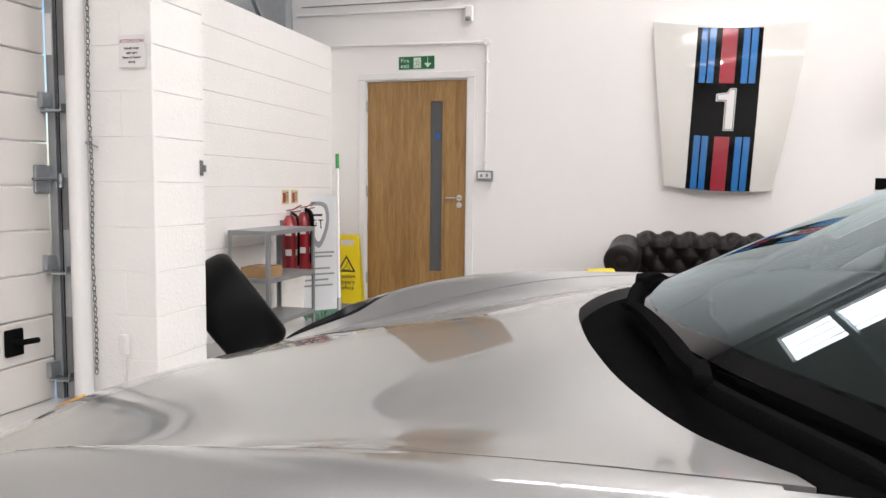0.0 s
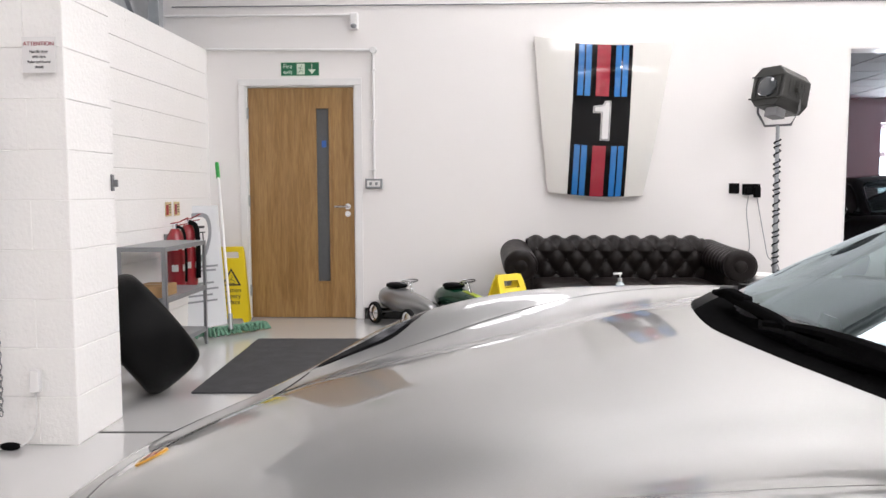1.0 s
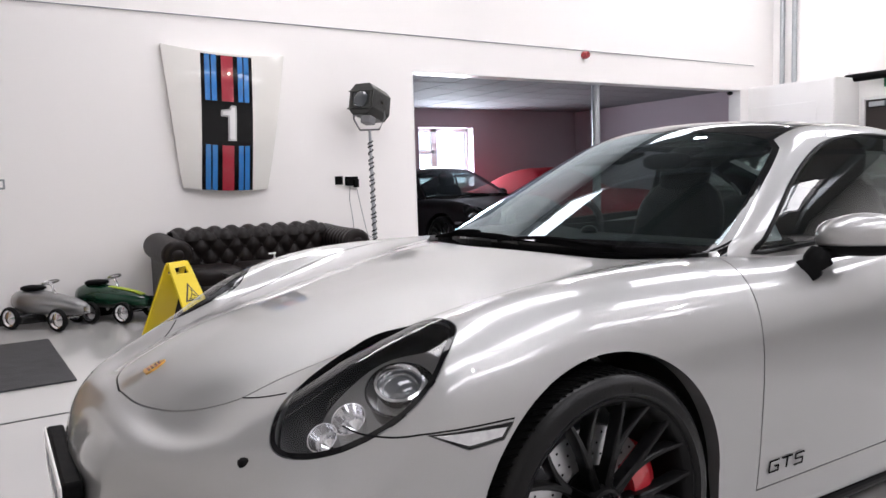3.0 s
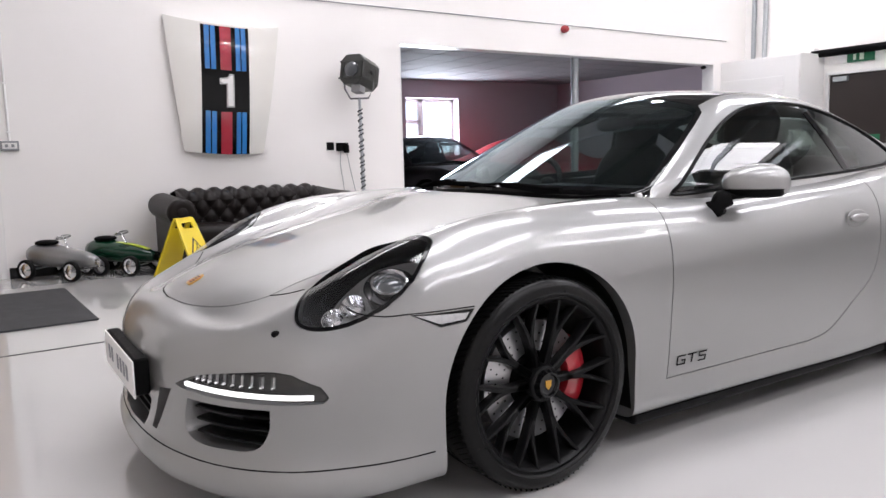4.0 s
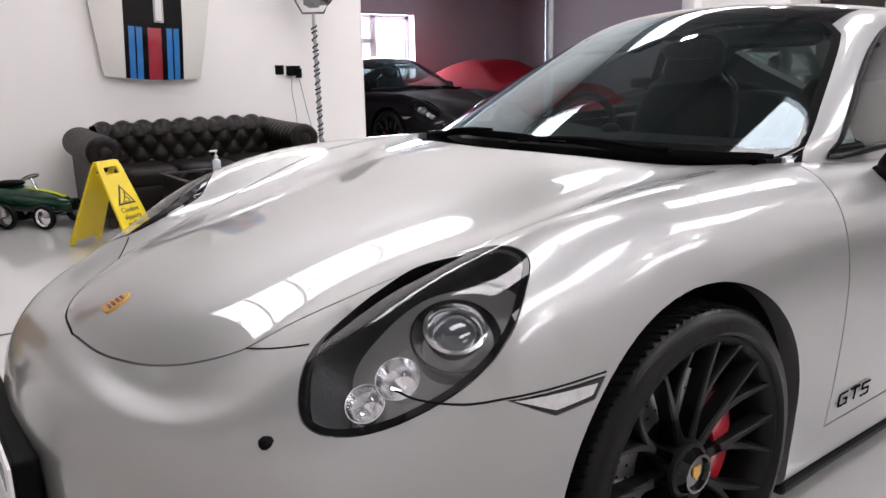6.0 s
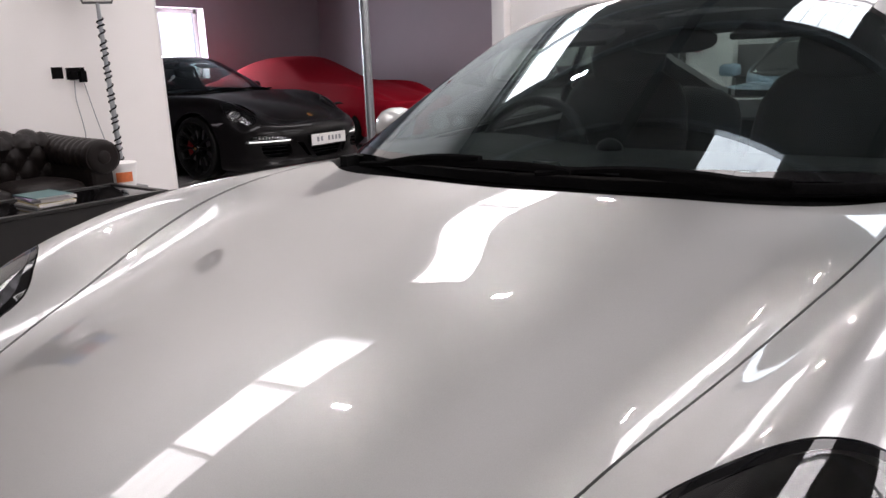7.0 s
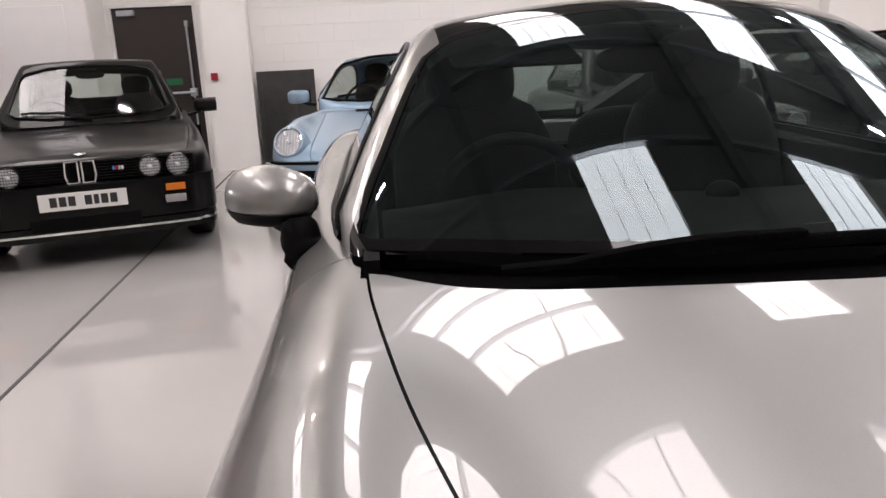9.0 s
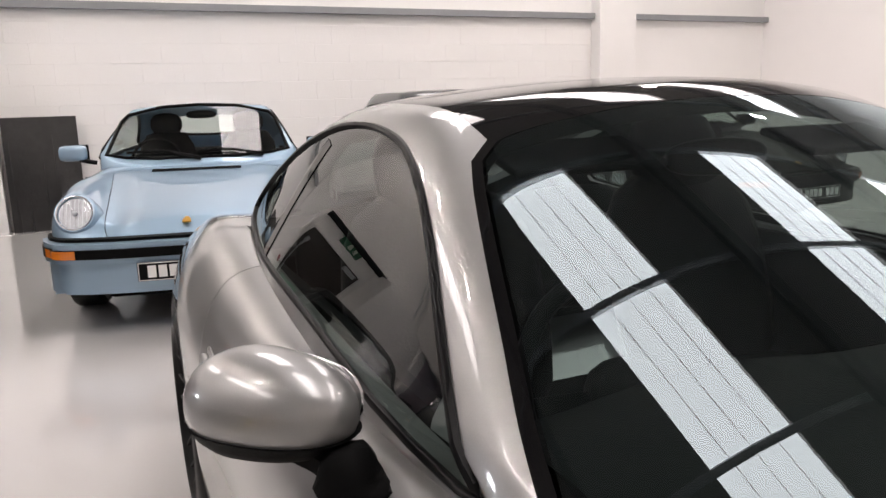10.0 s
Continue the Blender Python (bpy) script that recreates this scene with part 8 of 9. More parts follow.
# ---- the seating corner ----
def chesterfield():
    t = thing("sofa", (0.50, 5.86, 0), "dark brown-black buttoned leather chesterfield sofa", "sofa")
    W, D = 0.92, 0.44

    def tuft(u, v, s=1.0):
        """Quilting height over a diamond lattice, 0 in the buttons."""
        a, b = (u + v) * math.pi, (u - v) * math.pi
        return (abs(math.sin(a)) * abs(math.sin(b))) ** 0.45 * s

    bm = bmesh.new()
    n, mrow = 120, 36
    g = []
    for i in range(n + 1):
        x = -W + 0.20 + (2 * W - 0.40) * i / n
        row = []
        for k in range(mrow + 1):
            f = k / mrow
            if f < 0.55:
                y, z = 0.17 - 0.02 * f, 0.36 + 0.30 * f / 0.55
                ny, nz = -1, 0.1
            else:
                a = (f - 0.55) / 0.45 * math.pi * 1.15
                y, z = 0.285 - 0.125 * math.cos(a), 0.64 + 0.085 * math.sin(a) * 1.05
                ny, nz = -math.cos(a), math.sin(a)
            h = tuft(i / n * 9, f * 2.6) * 0.04 if f < 0.93 else 0.02
            row.append(bm.verts.new((x, y + ny * h - 0.0, z + nz * h)))
        g.append(row)
    for i in range(n):
        for k in range(mrow):
            bm.faces.new((g[i][k], g[i + 1][k], g[i + 1][k + 1], g[i][k + 1]))
    part("backrest", bm, M["leather"], t, "deep-buttoned back", 80)
    bm = bmesh.new()
    for i in range(1, 9):
        for k in range(3):
            pass
    for r, off in ((0.5, 0.5), (1.0, 0.0), (1.5, 0.5)):
        for c in range(10):
            u = c + off
            if 0.3 < u < 8.7:
                f = r / 2.6
                x = -W + 0.20 + (2 * W - 0.40) * u / 9
                if f < 0.55:
                    y, z = 0.168 - 0.02 * f, 0.36 + 0.30 * f / 0.55
                else:
                    a = (f - 0.55) / 0.45 * math.pi * 1.15
                    y, z = 0.285 - 0.125 * math.cos(a), 0.64 + 0.09 * math.sin(a)
                blob(bm, (x, y - 0.006, z), (0.012, 0.01, 0.012), 8)
    tagged(part("buttons", bm, M["leather"], t, "", 60), kind="stuff")
    part("back_board", boxbm(-W + 0.06, W - 0.06, 0.20, D, 0.10, 0.62, 0.03), M["leather"], t)
    part("seat_frame", boxbm(-W + 0.10, W - 0.10, -D + 0.04, 0.22, 0.09, 0.30, 0.025), M["leather"], t, "", 40)
    for s in (-1, 0, 1):
        bm = bmesh.new()
        blob(bm, (s * 0.475, -0.11, 0.355), (0.235, 0.29, 0.085), 24, 5)
        part("seat_cushion", bm, M["leather"], t, "", 60)
    for s in (-1, 1):
        bm = bmesh.new()
        prev = None
        N = 60
        for i in range(N + 1):
            y = -D + 0.02 + (2 * D - 0.06) * i / N
            pleat = 0.010 * abs(math.sin(i / N * math.pi * 11)) ** 0.6
            ring = []
            for k in range(22):
                a = 2 * math.pi * k / 22
                r = 0.118 + pleat * (0.6 + 0.4 * math.sin(a))
                ring.append(bm.verts.new((s * (W - 0.115) + math.cos(a) * r * 1.06, y, 0.575 + math.sin(a) * r * 0.98 + 0.03 * (i / N) ** 2)))
            if prev:
                for k in range(22):
                    bm.faces.new((prev[k], prev[(k + 1) % 22], ring[(k + 1) % 22], ring[k]))
            else:
                bm.faces.new(ring[::-1])
            prev = ring
        bm.faces.new(prev)
        arm = part("armrest", bm, M["leather"], t, "rolled pleated arm", 60)
        part("arm_panel", boxbm(s * (W - 0.13) - 0.085, s * (W - 0.13) + 0.085, -D + 0.03, D - 0.03, 0.09, 0.54, 0.03), M["leather"], t)
        bm = bmesh.new()
        revolve(bm, [(0.0, -0.022), (0.035, -0.024), (0.048, -0.012), (0.075, -0.016), (0.10, -0.012), (0.116, 0.0), (0.12, 0.02), (0.0, 0.02)], 36, pose(s * (W - 0.115), -D + 0.02, 0.575), "y", False)
        part("arm_scroll", bm, M["leather"], arm, "", 50)
    for x in (-W + 0.14, W - 0.14):
        for y in (-D + 0.10, D - 0.10):
            bm = bmesh.new()
            revolve(bm, [(0.0, 0.0), (0.022, 0.0), (0.035, 0.04), (0.028, 0.09), (0.0, 0.09)], 16, pose(x, y, 0), "z", False)
            part("foot", bm, M["darkwood"], t, "", 40)


chesterfield()


def coffee_table():
    t = thing("coffee_table", (0.62, 4.93, 0), "low black coffee table with a glossy inset top", "table")
    part("body", boxbm(-0.60, 0.60, -0.30, 0.30, 0.05, 0.40, 0.008), M["blackwood"], t)
    part("rim", (lambda b: (box(b, -0.62, 0.62, -0.32, -0.28, 0.40, 0.42, 0.003), box(b, -0.62, 0.62, 0.28, 0.32, 0.40, 0.42, 0.003), box(b, -0.62, -0.58, -0.28, 0.28, 0.40, 0.42, 0.003), box(b, 0.58, 0.62, -0.28, 0.28, 0.40, 0.42, 0.003), b)[4])(bmesh.new()), M["blackwood"], t)
    part("inset_top", boxbm(-0.58, 0.58, -0.28, 0.28, 0.40, 0.412), M["gblack"], t, "glossy dark glass top")
    for x in (-0.54, 0.54):
        for y in (-0.24, 0.24):
            part("foot", boxbm(x - 0.03, x + 0.03, y - 0.03, y + 0.03, 0, 0.05), M["blackwood"], t)


coffee_table()
rnd = random.Random(11)
z = 0.412
for k in range(7):
    h = rnd.uniform(0.006, 0.014)
    b = thing("magazine", (0.60 + rnd.uniform(-0.015, 0.015), 4.86 + rnd.uniform(-0.015, 0.015), z), "glossy magazine in a stack on the coffee table" if k < 6 else "teal-covered book on top of the magazine stack", "magazine", "stacked magazines", rnd.uniform(-9, 9))
    part("pages", boxbm(-0.103, 0.103, -0.143, 0.143, 0.0008, h - 0.0008), M["notice"], b)
    part("cover", (lambda bb: (box(bb, -0.105, 0.105, -0.145, 0.145, h - 0.0008, h), box(bb, -0.105, 0.105, -0.145, 0.145, 0.0, 0.0008), box(bb, -0.1055, -0.104, -0.145, 0.145, 0.0008, h - 0.0008), bb)[3])(bmesh.new()), M[("greysteel", "notice", "cream", "greyink", "notice", "mauvepl", "teal")[k]], b)
    z += h
sp = thing("soap_dispenser", (0.33, 4.92, 0.412), "clear hand-gel bottle with a white pump on the coffee table", "bottle")
bm = bmesh.new()
revolve(bm, [(0.0, 0.0), (0.028, 0.0), (0.030, 0.01), (0.030, 0.09), (0.024, 0.105), (0.012, 0.112), (0.012, 0.12), (0.0, 0.12)], 24, None, "z", False)
part("bottle", bm, M["gel"], sp, "", 40)
bm = bmesh.new()
revolve(bm, [(0.0, 0.12), (0.014, 0.12), (0.014, 0.135), (0.005, 0.138), (0.005, 0.165), (0.0, 0.165)], 16, None, "z", False)
sweep(bm, [(0.012, 0, 0.17), (-0.045, 0, 0.168)], 0.014, 0.012)
part("pump", bm, M["white"], sp, "", 40)
tb = thing("plastic_tub", (1.52, 5.62, 0.0), "white plastic tub with an orange label beside the sofa", "tub")
part("stool", boxbm(-0.13, 0.13, -0.13, 0.13, 0.0, 0.33, 0.012), M["greysteel"], tb, "grey box under the tub")
bm = bmesh.new()
revolve(bm, [(0.0, 0.33), (0.095, 0.33), (0.11, 0.48), (0.0, 0.48)], 32, None, "z", False)
part("tub_wall", bm, M["white"], tb, "", 40)
bm = bmesh.new()
revolve(bm, [(0.0, 0.478), (0.118, 0.478), (0.118, 0.502), (0.108, 0.506), (0.0, 0.506)], 32, None, "z", False)
part("lid", bm, M["white"], tb, "", 40)
bm = bmesh.new()
for k in range(9):
    a = -2.35 + 0.12 * k
    box(bm, 0.101, 0.1075, -0.0075, 0.0075, 0.37, 0.44, 0, Euler((0, 0, a)).to_matrix().to_4x4())
part("label", bm, M["orange"], tb, "orange paper label")


def film_lamp():
    """A studio spotlight on a telescopic stand with its cable wound round the pole."""
    t = thing("studio_spotlight", (1.80, 6.10, 0), "vintage dark grey studio spotlight on a tripod with a wound cable", "spotlight")
    m = pose(-0.02, -0.02, 1.93, 0, 0, 0) @ Euler((radians(-13), 0, radians(-58))).to_matrix().to_4x4()
    my = pose(-0.02, -0.02, 1.93, 0, 0, -38)
    bm = bmesh.new()
    sec = [(-0.09, -0.155), (0.09, -0.155), (0.145, -0.09), (0.145, 0.10), (0.085, 0.165), (-0.085, 0.165), (-0.145, 0.10), (-0.145, -0.09)]
    vs = prism(bm, sec, "y", -0.13, 0.20)
    bmesh.ops.bevel(bm, geom=list(bm.edges), offset=0.006, segments=1, affect="EDGES")
    bmesh.ops.transform(bm, matrix=m, verts=bm.verts)
    head = part("lamp_head", bm, M["hammer"], t, "dark grey faceted metal housing")
    bm = bmesh.new()
    for z in (-0.10, 0.08):
        box(bm, -0.15, 0.15, -0.145, -0.135, z, z + 0.012, 0.002, m)
    for x in (-0.115, 0.105):
        box(bm, x, x + 0.012, -0.145, -0.128, -0.10, 0.092, 0.002, m)
    part("barn_frame", bm, M["hammer"], head)
    bm = bmesh.new()
    revolve(bm, [(0.0, -0.15), (0.05, -0.153), (0.078, -0.143), (0.084, -0.146), (0.088, -0.128), (0.0, -0.128)], 32, m, "y", False)
    part("lens", bm, M["lensball"], head, "dark fresnel lens", 30)
    bm = bmesh.new()
    for k in range(6):
        box(bm, 0.1455, 0.149, -0.06 + 0.035 * k, -0.045 + 0.035 * k, -0.06, 0.07, 0.001, m)
    revolve(bm, [(0.0, 0.0), (0.022, 0.0), (0.022, 0.03), (0.0, 0.03)], 14, m @ pose(0.145, 0.03, 0.0, 0, 0, -90), "y", False)
    box(bm, -0.05, 0.05, -0.09, 0.14, 0.165, 0.178, 0.004, m)
    part("vent_ribs", bm, M["hammer"], head)
    bm = bmesh.new()
    tube(bm, [my @ Vector(p) for p in ((-0.155, 0.03, 0.0), (-0.16, 0.03, -0.16), (-0.10, 0.03, -0.27), (0.10, 0.03, -0.27), (0.16, 0.03, -0.16), (0.155, 0.03, 0.0))], 0.010, 8)
    part("yoke", bm, M["steel"], t, "", 40)
    bm = bmesh.new()
    box(bm, 0.0, 0.11, -0.11, 0.0, -0.24, -0.165, 0.006, m)
    part("switch_box", bm, M["steel"], head)
    b = my @ Vector((0, 0.03, -0.27))
    bm = bmesh.new()
    tube(bm, [(0.02, 0.02, 0.30), (b.x, b.y, b.z)], [0.022, 0.014], 14)
    part("pole", bm, M["galv"], t, "grey telescopic tube", 60)
    bm = bmesh.new()
    pts = []
    for k in range(220):
        f = k / 219
        a = f * 2 * math.pi * 22
        zz = 0.32 + f * (b.z - 0.42)
        c = Vector((0.02, 0.02, 0.30)).lerp(b, (zz - 0.30) / (b.z - 0.30))
        pts.append((c.x + math.cos(a) * 0.025, c.y + math.sin(a) * 0.025, zz + 0.012 * math.sin(a * 0.31)))
    tube(bm, pts, 0.006, 5)
    part("wound_cable", bm, M["plastic"], t, "black wound cable", 70)
    for k in range(3):
        a = 0.5 + 2 * math.pi * k / 3
        d = Vector((math.cos(a), math.sin(a), 0))
        L = 0.52 if k == 2 else 0.34
        bm = bmesh.new()
        tube(bm, [Vector((0.02, 0.02, 0.36)) + d * 0.02, Vector((0.02, 0.02, 0.012)) + d * L], 0.011, 8)
        tube(bm, [Vector((0.02, 0.02, 0.12)), Vector((0.02, 0.02, 0.15)) + d * L * 0.6], 0.007, 8)
        lg = part("leg", bm, M["galv"], t, "", 60)
        bm = bmesh.new()
        blob(bm, Vector((0.02, 0.02, 0.013)) + d * L, (0.018, 0.018, 0.013), 10)
        part("rubber_foot", bm, M["plastic"], lg, "", 60)
    bm = bmesh.new()
    tube(bm, [(0.02, 0.02, 0.08), (0.02, 0.02, 0.34)], 0.026, 12)
    part("collar", bm, M["plastic"], t, "", 50)
    rn = random.Random(3)
    bm = bmesh.new()
    pts = [(0.02 + 0.07 * math.cos(k * 0.9) + rn.uniform(-0.02, 0.02), 0.0 + 0.06 * math.sin(k * 0.9), 0.36 + 0.035 * math.sin(k * 1.7)) for k in range(16)]
    tube(bm, spline(pts, 5), 0.007, 6)
    part("cable_knot", bm, M["plastic"], t, "tangle of black cable", 70)


film_lamp()


def toy_racer(place, turn, paint, label, stripe=None):
    """A child's ride-on racing car: cigar body, four wheels, seat, chrome steering wheel."""
    t = thing("toy_racing_car", place, label, "toy car", "ride-on toy cars", turn)
    t.matrix_basis = pose(*place, 0, 0, turn) @ Matrix.Scale(1.11, 4)
    bm = bmesh.new()
    prev = None
    for x, w, zc, h in ((-0.335, 0.02, 0.19, 0.03), (-0.31, 0.07, 0.19, 0.07), (-0.24, 0.105, 0.19, 0.095), (-0.12, 0.12, 0.185, 0.10), (0.0, 0.118, 0.175, 0.088), (0.12, 0.105, 0.165, 0.078), (0.22, 0.085, 0.158, 0.068), (0.29, 0.065, 0.15, 0.055), (0.33, 0.045, 0.145, 0.042), (0.345, 0.03, 0.143, 0.03)):
        ring = [bm.verts.new((x, math.cos(a) * w, zc + math.sin(a) * h * (1.0 if math.sin(a) > 0 else 0.9))) for a in np.linspace(0, 2 * math.pi, 24, endpoint=False)]
        if prev:
            for k in range(24):
                bm.faces.new((prev[k], prev[(k + 1) % 24], ring[(k + 1) % 24], ring[k]))
        else:
            bm.faces.new(ring[::-1])
        prev = ring
    bm.faces.new(prev)
    body = part("body", bm, paint, t, "", 50)
    bm = bmesh.new()
    for k in range(5):
        box(bm, 0.3445, 0.350, -0.028 + 0.012 * k, -0.022 + 0.012 * k, 0.12, 0.168)
    part("grille", bm, M["chrome"], body)
    bm = bmesh.new()
    blob(bm, (-0.15, 0, 0.292), (0.09, 0.07, 0.022), 16, 3)
    part("seat", bm, M["plastic"], t, "", 50)
    if stripe:
        bm = bmesh.new()
        sweep(bm, [(-0.05, 0, 0.266), (0.05, 0, 0.256), (0.12, 0, 0.246), (0.22, 0, 0.229), (0.29, 0, 0.208)], 0.05, 0.006)
        part("stripe", bm, stripe, body, "yellow-green centre stripe")
    bm = bmesh.new()
    tube(bm, [(0.06, 0, 0.25), (0.02, 0, 0.335)], 0.009, 10)
    tube(bm, [(0.02 + 0.02 * math.cos(a), 0.075 * math.sin(a), 0.34 + 0.045 * math.cos(a) * 0.35) for a in np.linspace(0, 2 * math.pi, 24, endpoint=False)], 0.006, 8, closed=True)
    tube(bm, [(0.02, -0.07, 0.338), (0.02, 0.07, 0.338)], 0.005, 8)
    part("steering", bm, M["chrome"], t, "", 50)
    for x in (-0.225, 0.225):
        bm = bmesh.new()
        tube(bm, [(x, -0.14, 0.085), (x, 0.14, 0.085)], 0.008, 8)
        part("axle", bm, M["chrome"], t, "", 50)
        for s in (-1, 1):
            w = part("wheel", (lambda b: (revolve(b, [(0.062, -0.018), (0.078, -0.018), (0.085, -0.008), (0.085, 0.008), (0.078, 0.018), (0.062, 0.018)], 32, pose(x, 0.155 * s, 0.085)), b)[1])(bmesh.new()), M["rubber"], t, "", 40)
            bm = bmesh.new()
            revolve(bm, [(0.0, -0.008), (0.012, -0.014), (0.05, -0.004), (0.062, -0.012), (0.062, 0.012), (0.05, 0.004), (0.012, 0.014), (0.0, 0.008)], 28, pose(x, 0.155 * s, 0.085), "y", False)
            part("hub", bm, M["chrome"], w, "chrome disc hub", 30)


toy_racer((-1.215, 6.128, 0), -50, M["toysilver"], "silver ride-on toy racing car on the floor by the wall")
toy_racer((-0.726, 6.127, 0), -50, M["green"], "green ride-on toy racing car with a yellow stripe", M["lime"])

mt = thing("entrance_mat", (0, 0, 0), "dark grey ribbed entrance mat on the floor", "mat")
bm = bmesh.new()
vs = prism(bm, [(-2.235, 3.94), (-1.225, 3.985), (-1.28, 5.50), (-2.305, 5.46)], "z", 0.0005, 0.011)
part("carpet", bm, M["mat"], mt)


# ---- the east end ----
def exit_door():
    d = new("door_2")
    tagged(d, "dark brown emergency exit door with a push bar, closed", "", "", "structure")
    x = XE + 0.03
    part("door_leaf", boxbm(x, x + 0.05, EXIT_Y0 + 0.05, EXIT_Y1 - 0.05, 0.01, 2.05, 0.003), M["browndoor"], d)
    bm = bmesh.new()
    box(bm, XE - 0.01, XE + 0.12, EXIT_Y0, EXIT_Y0 + 0.05, 0, 2.09, 0.004)
    box(bm, XE - 0.01, XE + 0.12, EXIT_Y1 - 0.05, EXIT_Y1, 0, 2.09, 0.004)
    box(bm, XE - 0.01, XE + 0.12, EXIT_Y0 + 0.05, EXIT_Y1 - 0.05, 2.05, 2.09, 0.004)
    part("door_frame", bm, M["white"], d)
    bm = bmesh.new()
    tube(bm, [(x - 0.06, EXIT_Y0 + 0.14, 0.25), (x - 0.06, EXIT_Y0 + 0.14, 1.82)], 0.014, 10)
    box(bm, x - 0.07, x, EXIT_Y0 + 0.12, EXIT_Y0 + 0.16, 0.2, 0.27, 0.004)
    box(bm, x - 0.07, x, EXIT_Y0 + 0.12, EXIT_Y0 + 0.16, 1.80, 1.87, 0.004)
    part("bolt_rod", bm, M["galv"], d, "", 50)
    bm = bmesh.new()
    tube(bm, [(x - 0.08, EXIT_Y0 + 0.12, 1.0), (x - 0.08, EXIT_Y1 - 0.14, 1.0)], 0.016, 10)
    box(bm, x - 0.09, x, EXIT_Y1 - 0.18, EXIT_Y1 - 0.10, 0.95, 1.05, 0.006)
    box(bm, x - 0.09, x, EXIT_Y0 + 0.10, EXIT_Y0 + 0.18, 0.95, 1.05, 0.006)
    part("push_bar", bm, M["galv"], d, "", 50)
    part("bar_notice", boxbm(x - 0.004, x, EXIT_Y0 + 0.28, EXIT_Y1 - 0.25, 1.10, 1.18), M["signgreen"], d, "green push-bar notice")
    part("closer", boxbm(x - 0.06, x, EXIT_Y1 - 0.33, EXIT_Y1 - 0.12, 1.95, 2.02, 0.006), M["galv"], d)


exit_door()
struct("wall_behind_exit", boxbm(XE + 0.2, XE + 0.3, EXIT_Y0 - 0.1, EXIT_Y1 + 0.1, 0, 2.3), M["mauve"], "closing wall behind the exit door")
es = thing("exit_sign", (XE - 0.012, 4.55, 2.27), "green illuminated exit sign above the brown door", "sign")
part("box", boxbm(-0.02, 0.011, -0.19, 0.19, -0.07, 0.07, 0.004), M["signgreen"], es)
part("arrow", boxbm(-0.022, -0.02, 0.06, 0.10, -0.04, 0.04), M["pale"], es)
part("pictogram", boxbm(-0.022, -0.02, -0.05, 0.01, -0.045, 0.045), M["pale"], es)
rh = thing("shutter_housing", (XE - 0.14, 4.47, 2.20), "dark rolled shutter tube over the exit door", "shutter")
bm = bmesh.new()
tube(bm, [(0.02, -0.66, 0.16), (0.02, 0.74, 0.16)], 0.055, 16)
part("roll", bm, M["plastic"], rh, "", 50)
part("bracket", boxbm(0.0, 0.139, 0.70, 0.76, 0.08, 0.25, 0.004), M["white"], rh)
part("bracket", boxbm(0.0, 0.139, -0.68, -0.62, 0.08, 0.25, 0.004), M["white"], rh)
cb = thing("white_cupboard", (XE - 0.001, 5.76, 0), "tall white panelled cupboard against the end wall", "cupboard")
part("carcass", boxbm(-0.58, 0, -0.67, 0.672, 0, 2.36, 0.004), M["white"], cb)
part("door", boxbm(-0.598, -0.58, -0.66, 0.67, 0.02, 2.34, 0.003), M["white"], cb)
part("door_panel", boxbm(-0.606, -0.598, -0.42, 0.63, 0.15, 2.06, 0.004), M["white"], cb)
bm = bmesh.new()
tube(bm, spline([(-0.15 + 0.10 * math.cos(a), 0.35 + 0.10 * math.sin(a), 2.372 + 0.008 * a / 6) for a in np.linspace(0, 12, 20)], 2), 0.008, 6)
coil = thing("cable_coil", (XE - 0.001, 5.85, 0.0), "coil of black cable on the cupboard top", "cable")
part("loop", bm, M["plastic"], coil, "", 60)
struct("trim_beam", boxbm(XE - 0.10, XE - 0.001, YS, 3.4, 2.33, 2.41, 0.004), M["greysteel"], "grey steel rail along the end wall")
struct("wall_pilaster", boxbm(XE - 0.22, XE - 0.001, -4.80, -4.18, 0, 4.9), M["block"], "cream block pilaster")
struct("wall_pilaster_north", boxbm(XE - 0.20, XE - 0.001, 3.36, 3.90, 0, 4.9), M["block"], "cream block pilaster")
for yy, zz in ((6.22, 0.09), (6.05, 0.05)):
    bm = bmesh.new()
    tube(bm, [(XE - zz, yy, 2.42), (XE - zz, yy, 4.9)], 0.035, 10)
    struct("trim_pipe_east", bm, M["galv"], "grey steel pipe in the corner", 50)
dc = thing("dome_camera", (8.04, YN + 0.12, OPEN_Z - 0.012), "small black dome camera under the opening head", "camera")
bm = bmesh.new()
blob(bm, (0, 0, -0.03), (0.045, 0.045, 0.03), 16)
part("dome", bm, M["gblack"], dc, "", 60)
ws = thing("wrapped_panel", (XE - 0.16, 2.95, 0), "dark panel wrapped in clear plastic leaning on the wall", "panel")
bm = bmesh.new()
nx, nz = 26, 30
for s in (0, 1):
    g = [[bm.verts.new((0.05 * (k / nz) - s * 0.05 + (0.030 * math.sin(i * 1.25 + 0.9 * math.sin(k * 0.16)) + 0.016 * math.sin(i * 2.9 - k * 0.12)) * (0.45 + 0.55 * (1 - k / nz)) * (1 - s) - 0.03 * (1 - s), -0.36 + 0.72 * i / nx, 1.21 * k / nz)) for k in range(nz + 1)] for i in range(nx + 1)]
    for i in range(nx):
        for k in range(nz):
            bm.faces.new((g[i][k], g[i + 1][k], g[i + 1][k + 1], g[i][k + 1]))
part("wrapping", bm, M["wrap"], ws, "creased clear plastic over a dark board", 60)
part("board", boxbm(0.03, 0.075, -0.33, 0.33, 0, 1.19, 0.004), M["plastic"], ws)
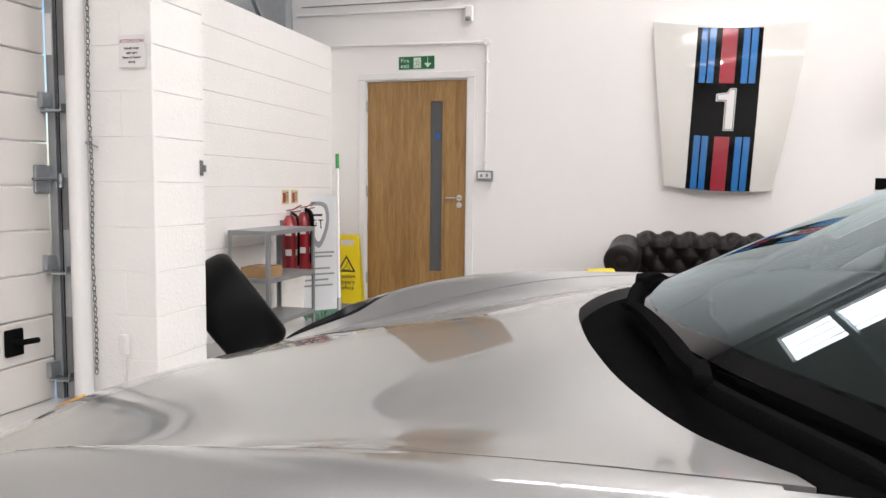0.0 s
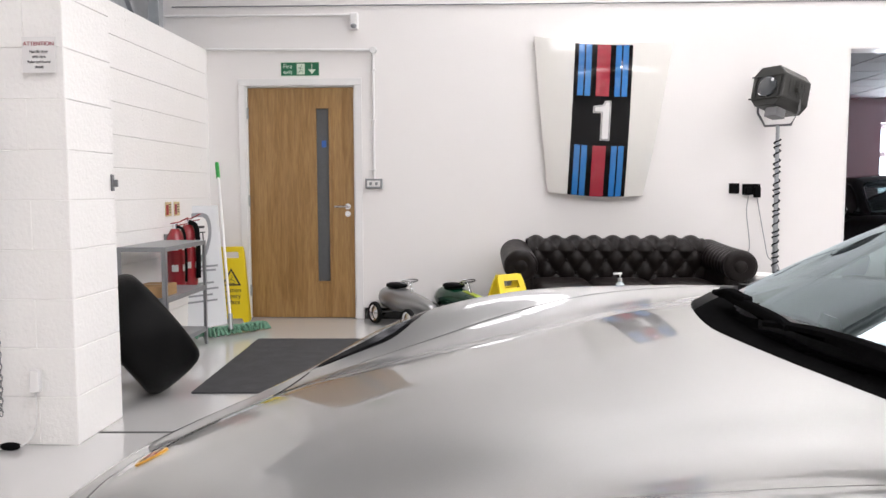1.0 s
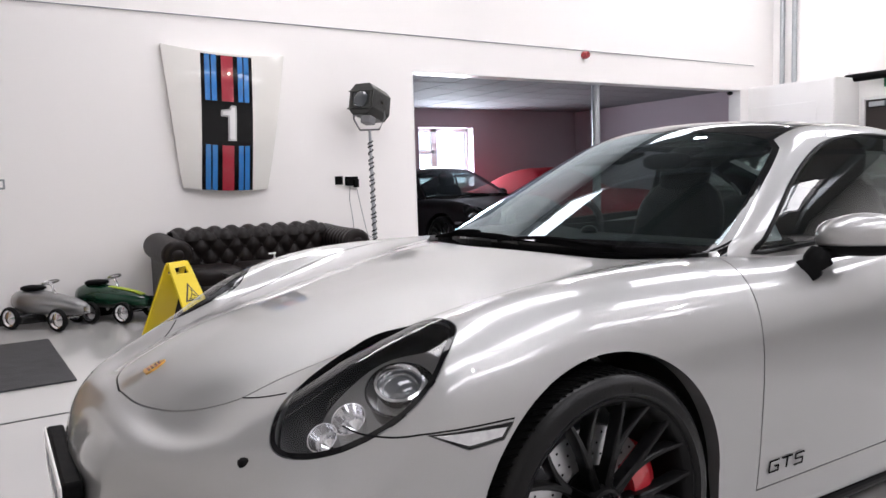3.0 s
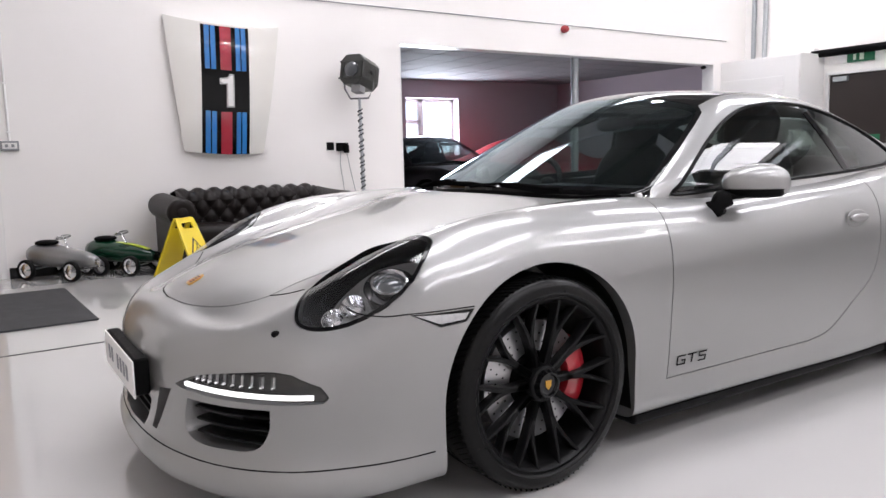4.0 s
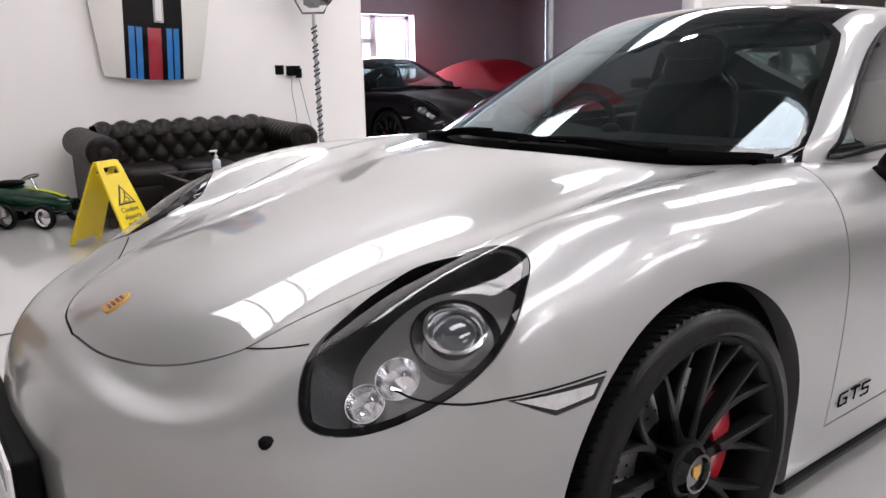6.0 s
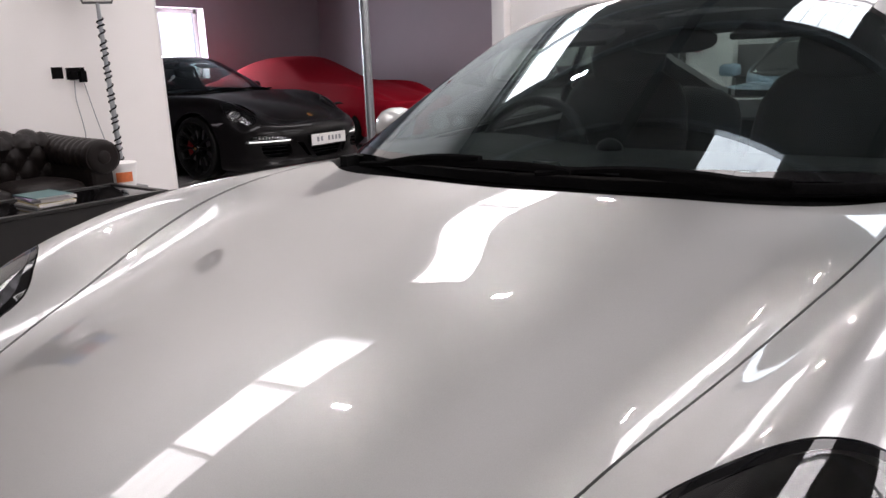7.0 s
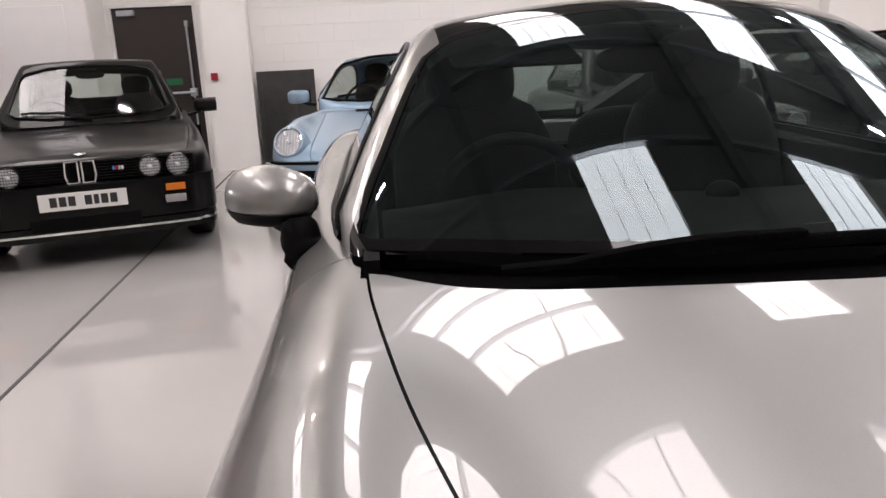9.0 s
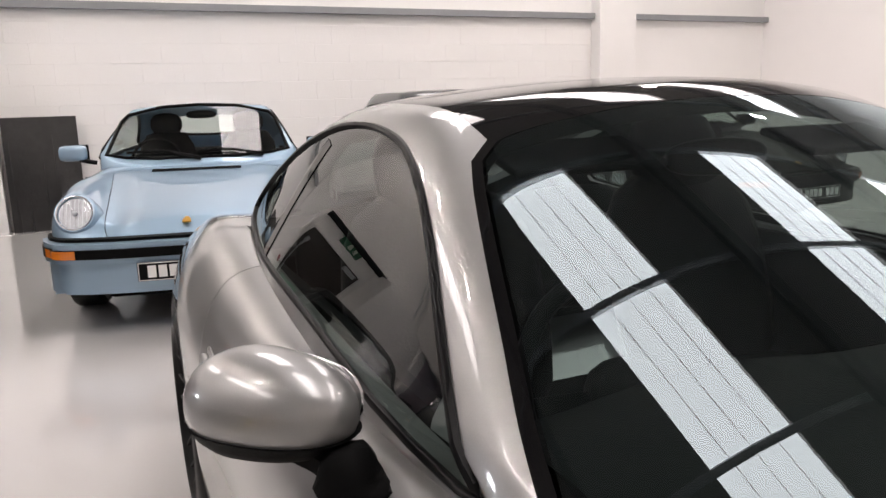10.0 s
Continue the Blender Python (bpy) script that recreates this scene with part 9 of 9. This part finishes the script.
rp = thing("call_point", (XE - 0.201, 3.81, 1.176), "small red fire call point", "call point")
part("box", boxbm(-0.04, 0, -0.04, 0.04, -0.045, 0.045, 0.004), M["red"], rp)

# window of the side room
w1 = new("window_1")
tagged(w1, "white casement window with bright panes and a deep reveal", "", "", "structure")
y = ROOM_N + 0.2
fx0, fx1 = WIN_X0, WIN_X1 - 0.28
bm = bmesh.new()
for x0, x1, z0, z1 in ((fx0, fx0 + 0.05, WIN_Z0, WIN_Z1), (fx0 + 0.38, fx0 + 0.50, WIN_Z0, WIN_Z1), (WIN_X1 - 0.06, WIN_X1, WIN_Z0, WIN_Z1), (fx0, WIN_X1, WIN_Z1 - 0.07, WIN_Z1), (fx0, WIN_X1, WIN_Z0, WIN_Z0 + 0.06), (fx0, fx0 + 0.45, 1.62, 1.70)):
    box(bm, x0, x1, y, y + 0.06, z0, z1, 0.004)
part("window_frame", bm, M["white"], w1)
for x0, x1, z0, z1 in ((fx0 + 0.05, fx0 + 0.38, 1.70, WIN_Z1 - 0.07), (fx0 + 0.05, fx0 + 0.38, WIN_Z0 + 0.06, 1.62), (fx0 + 0.50, WIN_X1 - 0.06, WIN_Z0 + 0.06, WIN_Z1 - 0.07)):
    o = part("pane", boxbm(x0, x1, y + 0.02, y + 0.026, z0, z1), M["lens"], w1)
    o.visible_shadow = False
part("window_sill", boxbm(fx0, WIN_X1, ROOM_N - 0.03, y, WIN_Z0 - 0.03, WIN_Z0, 0.004), M["white"], w1)
struct("backdrop", boxbm(WIN_X0 - 1.5, WIN_X1 + 1.5, ROOM_N + 1.5, ROOM_N + 1.52, -0.5, 3.5), M["daylight"], "bright overcast daylight outside the window")


# ---- separate blocks of the painted walls, last ----
blocks(pier, 0.0, PIER_X + 3.03, 0.0, 4.4, lambda u, z: pose(-3.03 + u, PIER_Y0 + 0.012, z, 0, 0, 0) @ Matrix.Scale(-1, 4, (0, 1, 0)))
blocks(pier, 0.0, PIER_Y1 - PIER_Y0, 0.0, 4.4, lambda u, z: pose(PIER_X - 0.012, PIER_Y0 + u, z, 0, 0, 90) @ Matrix.Scale(-1, 4, (0, 1, 0)), 0.44, 0.222, 0.0, 0.010, False)
blocks(lw, 0.0, YN - PIER_Y1, 0.0, 2.37, lambda u, z: pose(LW_X - 0.012, PIER_Y1 + u, z, 0, 0, 90) @ Matrix.Scale(-1, 4, (0, 1, 0)), 0.44, 0.2155, 0.1, 0.010, False)
east = bpy.data.objects["wall_east"]
blocks(east, 0.0, 7.5, 0.0, 2.2, lambda u, z: pose(XE - 0.002, -4.15 + u, z, 0, 0, 90), 0.44, 0.22, 0.07, 0.007)
